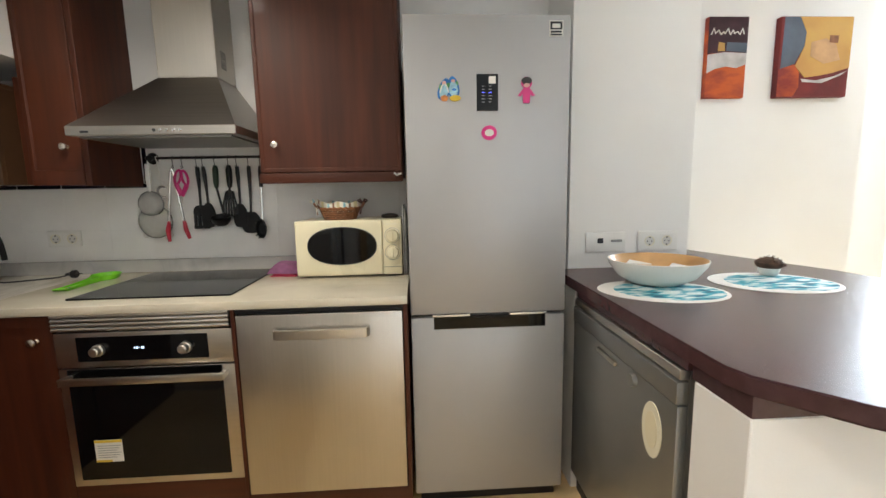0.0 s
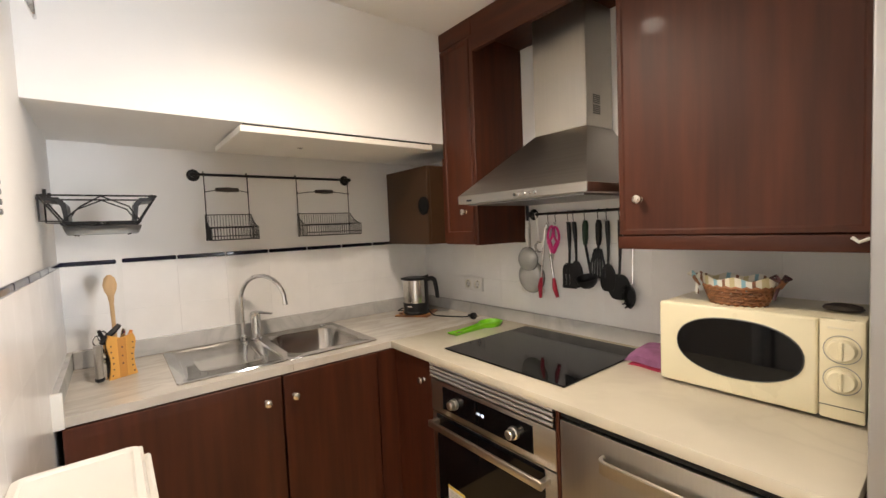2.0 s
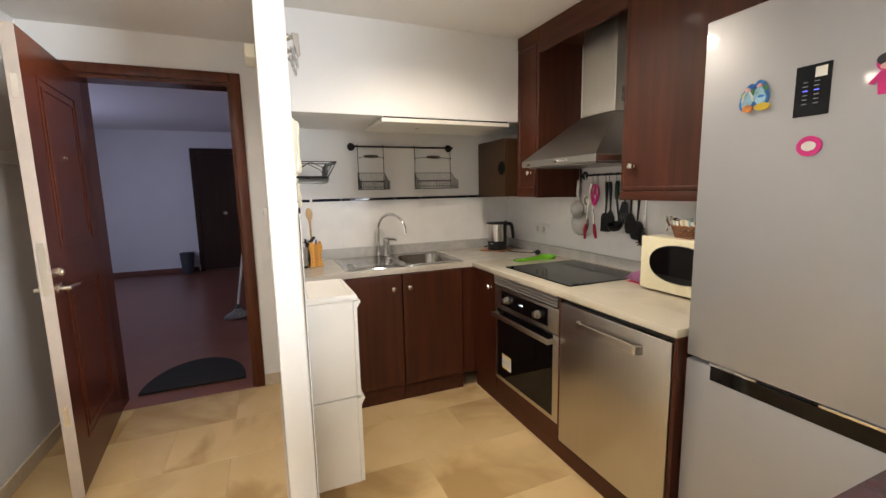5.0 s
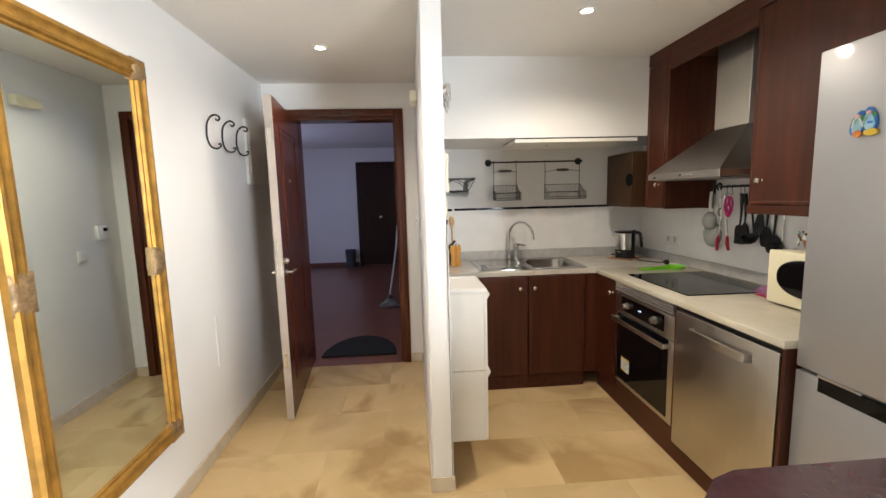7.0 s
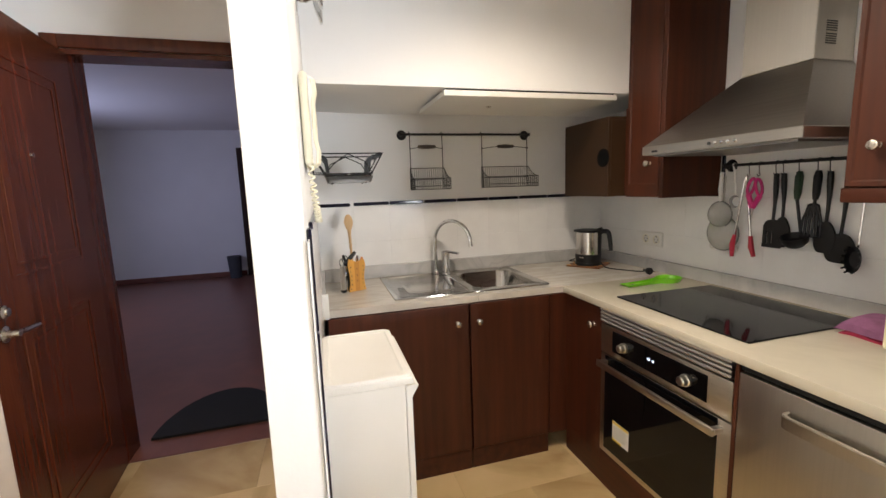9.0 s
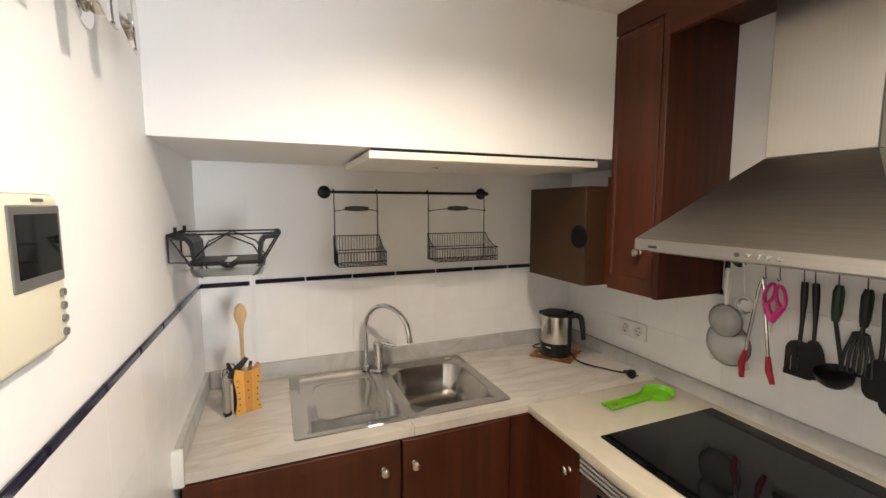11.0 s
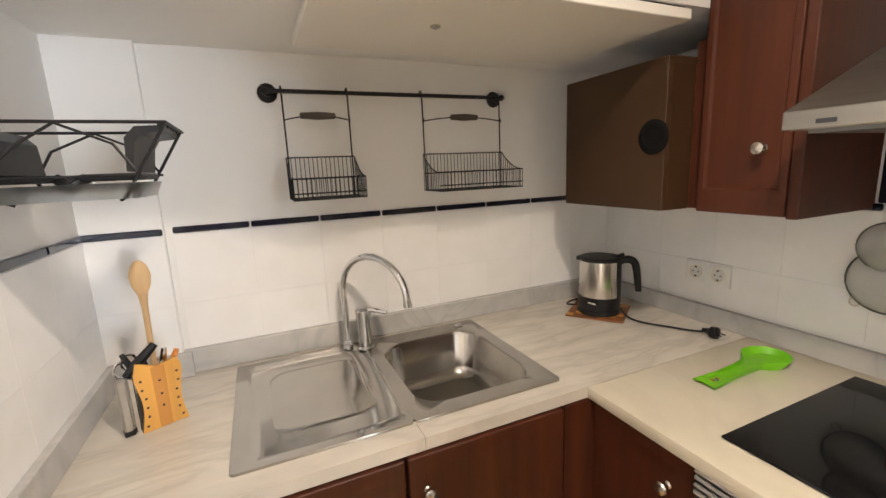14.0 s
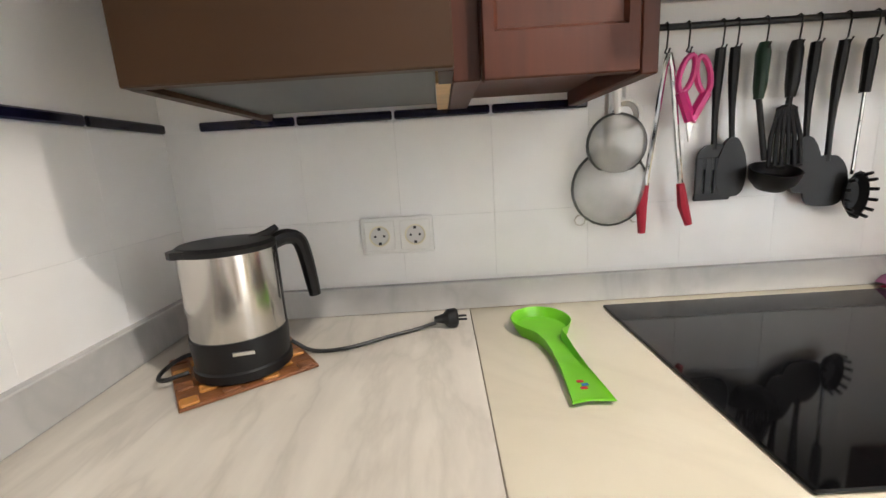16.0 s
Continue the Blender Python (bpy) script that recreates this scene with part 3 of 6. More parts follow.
part("slab_joint", b, material("stained slab joint", (0.26, 0.22, 0.17), 0.7), sw)
b = B()
box(b, XF + 0.0012, 0.362, YF, YN - 0.001, ZT - 0.03, ZT + 0.0008, 0.003, 2)
tagged(part("worktop", b, MARBLE2), "cream-white marble worktop over oven and dishwasher", "worktop")
for x0, x1, y0, y1, z in ((XW + 0.001, XW + 0.022, 1.228, YN - 0.022, 0.928), (-1.742, -1.72, 1.067, 1.25, 0.928), (XW + 0.022, 0.362, YN - 0.021, YN - 0.001, 0.918), (-1.742, XF - 0.003, 1.046, 1.066, 0.926)):
    b = B()
    box(b, x0, x1, y0, y1, ZT + 0.0005, z, 0.002)
    setting("trim_upstand", b, UPSTAND_SHADED, "marble upstand shaded grey along the worktop", "upstand")
b = B()
box(b, XF - 0.002, XF + 0.016, 1.0462, 1.076, ZT - 0.03, 0.932, 0.003, 2)
setting("trim_upstand_end", b, CERAM, "white end piece of the marble upstand", "upstand")

# sink
s = thing("sink", (-1.46, 1.75, ZT), "stainless steel inset sink with drainer and one bowl", "sink")
SX0, SX1, SY0, SY1, SZ = -1.715, -1.205, 1.36, 2.142, ZT + 0.004


def rrect(x0, x1, y0, y1, r, n=5):
    out = []
    for cx, cy, a in ((x1 - r, y1 - r, 0), (x0 + r, y1 - r, 90), (x0 + r, y0 + r, 180), (x1 - r, y0 + r, 270)):
        for k in range(n + 1):
            q = radians(a + 90 * k / n)
            out.append((cx + r * math.cos(q), cy + r * math.sin(q)))
    return out


def skin(bm, rings, close_last=True):
    rows = [[bm.verts.new(p) for p in ring] for ring in rings]
    k = len(rows[0])
    for a, c in zip(rows, rows[1:]):
        for i in range(k):
            bm.faces.new((a[i], a[(i + 1) % k], c[(i + 1) % k], c[i]))
    if close_last:
        bm.faces.new(rows[-1])
    return bm


def rz(pts, z):
    return [(x, y, z) for x, y in pts]


b = B()
# rim sheet: bowl side and drainer side share a straight joint at y 1.735
ym = 1.735
skin(b, [rz(rrect(SX0, SX1, ym, SY1, 0.012), ZT + 0.0005), rz(rrect(SX0 + 0.001, SX1 - 0.001, ym, SY1 - 0.001, 0.012), SZ + 0.002),
         rz(rrect(SX0 + 0.075, SX1 - 0.05, ym + 0.035, SY1 - 0.035, 0.075), SZ), rz(rrect(SX0 + 0.08, SX1 - 0.055, ym + 0.04, SY1 - 0.04, 0.075), SZ - 0.008),
         rz(rrect(SX0 + 0.09, SX1 - 0.065, ym + 0.05, SY1 - 0.05, 0.07), SZ - 0.12), rz(rrect(SX0 + 0.105, SX1 - 0.08, ym + 0.065, SY1 - 0.065, 0.06), SZ - 0.145),
         rz(rrect(SX0 + 0.135, SX1 - 0.11, ym + 0.095, SY1 - 0.095, 0.04), SZ - 0.153)])
part("bowl", b, SINKM, s, sharp=50)
b = B()
skin(b, [rz(rrect(SX0, SX1, SY0, ym, 0.012), ZT + 0.0005), rz(rrect(SX0 + 0.001, SX1 - 0.001, SY0 + 0.001, ym, 0.012), SZ + 0.002),
         rz(rrect(SX0 + 0.03, SX1 - 0.03, SY0 + 0.03, ym - 0.002, 0.03), SZ + 0.001), rz(rrect(SX0 + 0.036, SX1 - 0.036, SY0 + 0.036, ym - 0.008, 0.03), SZ - 0.003)])
dr = part("drainer", b, DRAINM, s, sharp=50)
b = B()
skin(b, [rz(rrect(-1.62, -1.30, SY0 + 0.085, ym - 0.05, 0.05), SZ - 0.0032), rz(rrect(-1.612, -1.308, SY0 + 0.093, ym - 0.058, 0.045), SZ - 0.0005),
         rz(rrect(-1.604, -1.316, SY0 + 0.101, ym - 0.066, 0.04), SZ - 0.0018), rz(rrect(-1.58, -1.34, SY0 + 0.13, ym - 0.1, 0.03), SZ - 0.0016)])
part("pressed_ridge", b, DRAINM, dr, sharp=60)
b = B()
lathe(b, [(0.043, 0.0), (0.043, 0.003), (0.036, 0.004), (0.032, -0.001), (0.012, -0.001), (0.010, 0.004), (0.0, 0.005)], to(-1.435, 1.90, SZ - 0.152), 22)
part("drain", b, CHROME, s, "chrome basket drain")
b = B()
lathe(b, [(0.016, 0), (0.016, 0.003), (0.012, 0.006), (0, 0.006)], to(SX0 + 0.035, 2.075, SZ + 0.001), 16)
part("overflow_knob", b, CHROME, s)

f = thing("kitchen_tap", (-1.685, 1.70, SZ), "chrome swan-neck kitchen tap with a lever", "tap")
b = B()
lathe(b, [(0.027, 0), (0.027, 0.006), (0.0225, 0.010), (0.0225, 0.085), (0.0245, 0.10), (0.0245, 0.128), (0.015, 0.137), (0, 0.138)], to(-1.66, 1.735, SZ), 20)
part("body", b, CHROME, f)
b = B()
p0 = Vector((-1.69, 1.685, SZ))
dirv = Vector((0.855, 0.52, 0)).normalized()
pts = [p0, p0 + Vector((0, 0, 0.06)), p0 + Vector((0, 0, 0.19))]
for k in range(1, 13):
    a = radians(180 - 165 * k / 12)
    pts.append(p0 + dirv * (0.129 + 0.131 * math.cos(a)) + Vector((0, 0, 0.19 + 0.12 * math.sin(a))))
pts.append(pts[-1] + dirv * 0.004 + Vector((0, 0, -0.03)))
tube(b, pts, 0.0105, 12)
tube(b, [pts[-1], pts[-1] + Vector((0.002, 0.001, -0.014))], 0.0125, 12)
lathe(b, [(0.017, 0), (0.017, 0.02), (0.0105, 0.026)], to(*p0), 16)
part("spout", b, CHROME, f)
b = B()
tube(b, [(-1.66, 1.735, SZ + 0.13), (-1.64, 1.762, SZ + 0.128), (-1.61, 1.798, SZ + 0.122)], 0.008, 8, taper=[1.2, 1, 0.8])
part("lever", b, CHROME, f)

# hob
h = thing("ceramic_hob", (-0.58, 2.52, ZT), "black glass ceramic hob set in the worktop", "hob")
b = B()
box(b, -0.872, -0.287, 2.266, 2.777, ZT + 0.001, ZT + 0.007, 0.002)
part("glass_plate", b, BLACKG, h)

# oven
OY = 2.186
o = thing("oven", (-0.56, 2.4, 0), "stainless steel built-in oven with black glass door", "oven")
b = B()
box(b, -0.864, -0.262, OY + 0.022, YN - 0.02, 0.1, 0.832)
part("body", b, BLACKP, o)
for k in range(4):
    b = B()
    z = 0.768 + k * 0.0155
    prism(b, [(OY - 0.004, z), (OY - 0.008, z + 0.006), (OY - 0.004, z + 0.012), (OY + 0.012, z + 0.013), (OY + 0.012, z)], -0.862, -0.266, "x")
    part("vent_slat", b, STEEL, o, "brushed steel ventilation slat")
b = B()
box(b, -0.864, -0.262, OY, OY + 0.022, 0.634, 0.760, 0.003, 2)
cp = part("control_panel", b, STEEL, o)
b = B()
box(b, -0.79, -0.345, OY - 0.002, OY + 0.002, 0.656, 0.745, 0.001)
part("display_panel", b, BLACKG, cp, "black glass display panel")
for x in (-0.715, -0.42):
    b = B()
    lathe(b, [(0.021, 0), (0.021, 0.010), (0.017, 0.013), (0.016, 0.028), (0.013, 0.031), (0, 0.031)], to(x, OY - 0.002, 0.698, pose(0, 0, 0, 90)), 20)
    part("oven_knob", b, STEEL, cp, "round steel oven knob")
b = B()
box(b, -0.864, -0.262, OY + 0.002, OY + 0.024, 0.180, 0.628, 0.003, 2)
od = part("door", b, STEEL, o)
b = B()
box(b, -0.835, -0.305, OY - 0.001, OY + 0.004, 0.205, 0.626, 0.002)
part("door_glass", b, BLACKG, od, "black glass oven window")
b = B()
box(b, -0.835, -0.283, OY - 0.046, OY - 0.034, 0.585, 0.612, 0.004, 2)
for x in (-0.825, -0.293):
    box(b, x - 0.01, x + 0.01, OY - 0.036, OY + 0.001, 0.588, 0.608, 0.002)
part("handle", b, STEEL, od)
b = B()
box(b, -0.775, -0.68, OY - 0.0022, OY - 0.0008, 0.275, 0.36)
st = part("energy_label", b, PAPER, od, "white energy label with yellow rim")
b = B()
box(b, -0.775, -0.68, OY - 0.003, OY - 0.0021, 0.350, 0.36)
part("label_header", b, YELL, st, "yellow label header")
b = B()
box(b, -0.775, -0.72, OY - 0.003, OY - 0.0021, 0.275, 0.283)
part("label_footer", b, YELL, st, "yellow label footer")
b = B()
for k in range(6):
    box(b, -0.766, -0.70 + 0.008 * (k % 3), OY - 0.003, OY - 0.0021, 0.292 + k * 0.009, 0.294 + k * 0.009)
part("fine_print", b, GREYST, st, "fine grey print")
b = B()
box(b, -0.868, -0.262, OY + 0.012, OY + 0.03, 0.1, 0.175)
part("lower_trim", b, CHERRYX, o)
b = B()
box(b, -0.8678, 0.36, 2.206, 2.22, 0, 0.0995)
setting("trim_plinth", b, CHERRYX, "dark cherry plinth under the units", "plinth")
# clock digits 0-18
b = B()
SEG = {"0": "abcdef", "1": "bc", "8": "abcdefg", "-": "g"}
for ch, xx in (("1", -0.598), ("0", -0.588), ("-", -0.5802), ("1", -0.5745), ("8", -0.567)):
    for sg in SEG[ch]:
        u = {"a": (0, 7, 15, 17), "g": (0, 7, 7.5, 9), "d": (0, 7, 0, 2), "b": (6, 7.6, 8, 17), "c": (6, 7.6, 0, 9), "e": (0, 1.6, 0, 9), "f": (0, 1.6, 8, 17)}[sg]
        box(b, xx + u[0] * 0.0006, xx + u[1] * 0.0006, OY - 0.0032, OY - 0.0021, 0.698 + u[2] * 0.0005, 0.698 + u[3] * 0.0005)
part("clock_digits", b, DIGIT, cp, "lit white clock digits")

# steel-fronted dishwasher
dw = thing("dishwasher", (0.05, 2.4, 0), "stainless steel front dishwasher with bow handle", "dishwasher")
b = B()
box(b, -0.248, 0.345, 2.205, YN - 0.02, 0.1, 0.812)
part("body", b, BLACKP, dw)
b = B()
box(b, -0.243, 0.342, 2.182, 2.204, 0.112, 0.803, 0.003, 2)
part("front", b, STEELV, dw)
b = B()
strap = [(-0.112, 2.183), (-0.111, 2.166), (-0.104, 2.152), (-0.090, 2.1455), (0.204, 2.1455), (0.218, 2.152), (0.225, 2.166), (0.226, 2.183)]
inner = [(0.2175, 2.183), (0.2165, 2.168), (0.211, 2.158), (0.200, 2.1535), (-0.086, 2.1535), (-0.097, 2.158), (-0.1025, 2.168), (-0.1035, 2.183)]
prism(b, strap + inner, 0.719, 0.754)
bmesh.ops.bevel(b, geom=[e for e in b.edges if abs(e.verts[0].co.z - e.verts[1].co.z) < 0.001], offset=0.0022, segments=2, affect="EDGES")
part("handle", b, STEELV, dw)
# black strip stands in for the dark of the gap under the worktop
b = B()
box(b, -0.245, 0.345, 2.19, 2.20, 0.808, 0.822)
part("gap_trim", b, BLACKP, dw)
for x0, x1 in ((-0.261, -0.249), (0.346, 0.362)):
    c = B()
    box(c, x0, x1, 2.187, YN - 0.02, 0.1, 0.824, 0.001)
    tagged(part("end_panel", c, CHERRY), "dark cherry end panel beside the dishwasher", "panel", "end panels")

# wall cabinets
c = thing("wall_cabinet", (-1.01, 2.65, 1.28), "narrow dark cherry wall cabinet beside the hood", "cabinet", "wall cabinets")
b = B()
box(b, -1.132, -0.928, 2.536, YN - 0.001, 1.30, ZC - 0.001)
box(b, -0.928, -0.905, 2.515, YN - 0.001, 1.272, ZC - 0.002, 0.002)
box(b, -1.171, -1.1325, 2.534, YN - 0.001, 1.28, 1.70, 0.002)
part("body", b, CHERRY, c)
b = B()
door_slab(b, -1.1315, -0.930, 2.512, 2.534, 1.276, 2.195, (0, -1, 0), 0.022, 0.007, 0.042)
dd = part("door", b, CHERRY, c)
knob(dd, -0.982, 2.512, 1.427, pose(0, 0, 0, 90))
b = B()
box(b, -1.1325, -0.905, 2.51, 2.536, 2.2, ZC - 0.001, 0.003)
part("cornice", b, CHERRYX, c)

c = thing("wall_cabinet", (0.06, 2.65, 1.27), "wide dark cherry wall cabinet above the microwave", "cabinet", "wall cabinets")
b = B()
box(b, -0.236, 0.348, 2.536, YN - 0.001, 1.29, ZC - 0.001, 0.001)
part("body", b, CHERRY, c)
b = B()
door_slab(b, -0.234, 0.346, 2.512, 2.534, 1.312, 2.195, (0, -1, 0), 0.02, 0.004)
dd = part("door", b, CHERRY, c)
knob(dd, -0.165, 2.512, 1.423, pose(0, 0, 0, 90))
b = B()
box(b, -0.236, 0.348, 2.508, 2.538, 2.2, ZC - 0.001, 0.003)
part("cornice", b, CHERRYX, c)
b = B()
box(b, -0.238, 0.349, 2.506, 2.53, 1.268, 1.309, 0.004, 2)
part("light_rail", b, CHERRYX, c)
c = thing("hood_bridge", (-0.56, 2.65, 2.13), "dark cherry bridge panel above the extractor hood", "panel")
b = B()
box(b, -0.904, -0.237, 2.512, 2.534, 2.13, ZC - 0.001, 0.002)
box(b, -0.904, -0.237, 2.534, YN - 0.001, 2.205, 2.225)
part("panel", b, CHERRYX, c)

# brown box with a round outlet
c = thing("boiler_cover", (-1.36, 2.6, 1.28), "brown panelled boiler cover with a round outlet", "cover")
b = B()
box(b, -1.547, -1.172, 2.435, 2.455, 1.279, 1.664, 0.002)
part("front_panel", b, BROWN, c)
b = B()
box(b, -1.547, -1.53, 2.455, YN - 0.001, 1.279, 1.664)
part("side_panel", b, BROWN, c)
b = B()
box(b, -1.190, -1.172, 2.4551, 2.537, 1.279, 1.6475)
part("side_panel", b, BROWN, c)
b = B()
box(b, -1.547, -1.172, 2.455, YN - 0.001, 1.648, 1.664)
part("top_panel", b, BROWN, c)
b = B()
box(b, -1.53, -1.195, 2.46, YN - 0.06, 1.286, 1.645)
part("casing", b, GREYB, c, "grey metal casing")
b = B()
box(b, -1.194, -1.1725, 2.538, YN - 0.001, 1.281, 1.648)
part("batten", b, BEECH, c, "raw wood batten")
b = B()
lathe(b, [(0.045, 0), (0.045, 0.004), (0.041, 0.006), (0.030, 0.006), (0.027, 0.002)], to(-1.205, 2.435, 1.470, pose(0, 0, 0, 90)), 26, caps=False)
part("outlet_ring", b, MATTB, c, "black plastic outlet ring")
b = B()
lathe(b, [(0.0, 0.0025), (0.028, 0.0025), (0.028, 0.001)], to(-1.205, 2.435, 1.470, pose(0, 0, 0, 90)), 20)
part("outlet_hole", b, MATTB, c)

# flap under the soffit
c = thing("soffit_flap", (-1.36, 2.03, 1.75), "white hinged flap panel below the soffit", "panel")
b = B()
box(b, -1.565, -1.122, 1.595, 2.44, 1.728, 1.7515, 0.002)
part("panel", b, LACQ, c)
# black strip fills the gap above the flap to draw its shadow line
b = B()
box(b, -1.55, -1.14, 1.61, 2.44, 1.752, 1.7625)
part("shadow_batten", b, BLACKP, c)
b = B()
lathe(b, [(0.012, 0), (0.012, -0.003), (0.005, -0.006), (0, -0.006)], to(-1.33, 1.88, 1.728), 12)
part("catch", b, NICKEL, c)

# extractor hood
h = thing("extractor_hood", (-0.575, 2.6, 1.44), "stainless steel pyramid chimney extractor hood", "hood")
HX0, HX1, HY0 = -0.884, -0.268, 2.384
b = B()
box(b, HX0, HX1, HY0, YN - 0.001, 1.454, 1.488, 0.002)
part("rim", b, STEEL, h)
# sloping sides take the darkened steel, rim and chimney the bright one
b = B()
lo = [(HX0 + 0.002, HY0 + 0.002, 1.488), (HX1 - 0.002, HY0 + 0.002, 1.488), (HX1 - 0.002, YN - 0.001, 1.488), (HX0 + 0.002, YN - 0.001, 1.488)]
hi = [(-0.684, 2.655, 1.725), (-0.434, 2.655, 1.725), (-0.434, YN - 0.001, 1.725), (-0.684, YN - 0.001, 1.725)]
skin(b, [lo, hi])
part("pyramid", b, HOOD_SHADED, h)
b = B()
box(b, -0.684, -0.434, 2.655, YN - 0.001, 1.725, 2.204, 0.003)
ch = part("chimney", b, STEELV, h)
for z in (1.775, 1.815):
    b = B()
    for k in range(5):
        box(b, -0.4342, -0.4325, 2.697, 2.747, z + k * 0.0072, z + k * 0.0072 + 0.0042, 0.0005)
    part("vent_grille", b, GREYB, ch, "grey slotted vent grille")
b = B()
box(b, HX0 + 0.03, HX1 - 0.03, HY0 + 0.03, YN - 0.03, 1.447, 1.4545)
part("filter", b, GREYST, h)
for k, x in enumerate((-0.565, -0.541, -0.517, -0.493, -0.469)):
    b = B()
    lathe(b, [(0.006, 0), (0.006, 0.004), (0.004, 0.006), (0, 0.006)], to(x, HY0, 1.470, pose(0, 0, 0, 90)), 12)
    part("button", b, GREYB if not k else CHROME, h)
b = B()
box(b, -0.83, -0.80, HY0 - 0.001, HY0 + 0.001, 1.462, 1.470)
part("badge", b, INK, h, "small dark badge")

# fridge
FX0, FX1, FY = 0.372, 0.95, 2.215
fr = thing("fridge_freezer", (0.65, 2.45, 0), "tall silver fridge-freezer with magnets on its door", "fridge")
b = B()
box(b, FX0 + 0.004, FX1 - 0.004, FY + 0.055, 2.83, 0.03, 1.803, 0.004)
part("body", b, GREYST, fr)
b = B()
box(b, FX0, FX1, FY, FY + 0.052, 0.772, 1.814, 0.006, 2)
ud = part("upper_door", b, FRIDGE, fr)
b = B()
box(b, FX0, FX1, FY, FY + 0.052, 0.05, 0.760, 0.006, 2)
ld = part("freezer_door", b, FRIDGE, fr)
b = B()
prism(b, [(FY - 0.001, 0.763), (FY - 0.001, 0.716), (FY + 0.004, 0.714), (FY + 0.01, 0.763)], FX0 + 0.085, FX1 - 0.075, "x")
part("grip_recess", b, BLACKG, ld, "black recessed grip")
for x0, x1 in ((FX0 + 0.08, FX0 + 0.22), (FX1 - 0.21, FX1 - 0.07)):
    b = B()
    box(b, x0, x1, FY - 0.0025, FY + 0.03, 0.763, 0.771, 0.001)
    part("grip_strip", b, CHROME, ud, "bright grip strip")
b = B()
box(b, FX0 + 0.02, FX1 - 0.02, FY + 0.03, 2.8, 0.0, 0.05)
part("base", b, BLACKP, fr)

# ---- things on the walls of the kitchen ----


def wire(bm, pts, r=0.0016, n=5):
    return tube(bm, pts, r, n)


def rosette(bm, m, r=0.022):
    lathe(bm, [(r * 0.75, 0), (r, 0.004), (r * 0.7, 0.010), (r * 0.45, 0.016), (r * 0.5, 0.03), (r * 0.3, 0.036), (0, 0.038)], m, 12)


rail = thing("wall_rail", (XW, 1.9, 1.648), "black iron rail over the sink holding two baskets", "rail", "wall rails")
b = B()
tube(b, [(-1.722, 1.525, 1.648), (-1.722, 2.29, 1.648)], 0.0062, 10)
part("bar", b, IRON, rail)
for y, e in ((1.532, -1), (2.284, 1)):
    b = B()
    rosette(b, to(XW, y, 1.648, AX), 0.028)
    tube(b, [(-1.722, y, 1.648), (-1.722, y + e * 0.012, 1.648), (-1.722, y + e * 0.02, 1.648)], 0.011, 10, taper=[0.7, 1.0, 0.5])
    part("bracket", b, IRON, rail)


def wire_basket(y0, y1, label):
    zt, zf, zb, xb, xf = 1.462, 1.402, 1.345, -1.706, -1.578
    t = thing("wire_basket", (XW, (y0 + y1) / 2, zb), label, "basket", "hanging wire baskets")
    for y in (y0 + 0.006, y1 - 0.006):
        b = B()
        wire(b, [(-1.735, y, 1.648), (-1.728, y, 1.66), (-1.716, y, 1.66), (-1.709, y, 1.648), (xb, y, zb)], 0.0024, 6)
        part("hanger", b, IRON, t)
    b = B()
    ym = (y0 + y1) / 2
    hw = (y1 - y0) / 2 - 0.006
    pts = [(xb + 0.004, ym - hw, 1.575), (xb + 0.008, ym - hw, 1.563)] + [(xb + 0.01, ym + hw * k / 5, 1.566 + 0.012 * (1 - (k / 5) ** 2)) for k in range(-5, 6)] + [(xb + 0.008, ym + hw, 1.563), (xb + 0.004, ym + hw, 1.575)]
    wire(b, pts, 0.002, 6)
    hd = part("handle", b, IRON, t)
    b = B()
    lathe(b, [(0.006, -0.05), (0.009, -0.047), (0.009, -0.04), (0.0115, 0), (0.009, 0.04), (0.009, 0.047), (0.006, 0.05)], to(xb + 0.01, ym, 1.578, AY), 10)
    part("grip", b, GREYW, hd, "worn grey wooden grip")
    n = max(8, round((y1 - y0) / 0.0125))
    ys = [y0 + (y1 - y0) * k / n for k in range(n + 1)]
    for nm, x, z1, rails in (("back_grid", xb, zt, (zt, 1.40)), ("front_grid", xf, zf, (zf, 1.362))):
        b = B()
        for y in ys:
            wire(b, [(x, y, zb), (x, y, z1)], 0.0011, 4)
        for z in (*rails, zb):
            wire(b, [(x, y0, z), (x, y1, z)], 0.002, 5)
        tagged(part(nm, b, IRON, t), kind="stuff")
    b = B()
    for y in ys[::2]:
        wire(b, [(xb, y, zb), (xf, y, zb)], 0.0011, 4)
    for k in range(4):
        x = xb + (xf - xb) * k / 3
        wire(b, [(x, y0, zb), (x, y1, zb)], 0.0014, 4)
    tagged(part("bottom_grid", b, IRON, t), kind="stuff")
    for y in (y0, y1):
        b = B()
        for k in range(11):
            f = k / 10
            x = xb + (xf - xb) * f
            z = zf + (zt - zf) * (1 - f) ** 2 * (1 if f < 0.95 else 0)
            wire(b, [(x, y, zb), (x, y, z)], 0.0011, 4)
        wire(b, [(xb + (xf - xb) * k / 10, y, zf + (zt - zf) * (1 - k / 10) ** 2) for k in range(11)], 0.002, 5)
        tagged(part("side_grid", b, IRON, t), kind="stuff")
    return t


wire_basket(1.560, 1.757, "small black wire basket hanging from the rail")
wire_basket(1.983, 2.282, "wide black wire basket hanging from the rail")

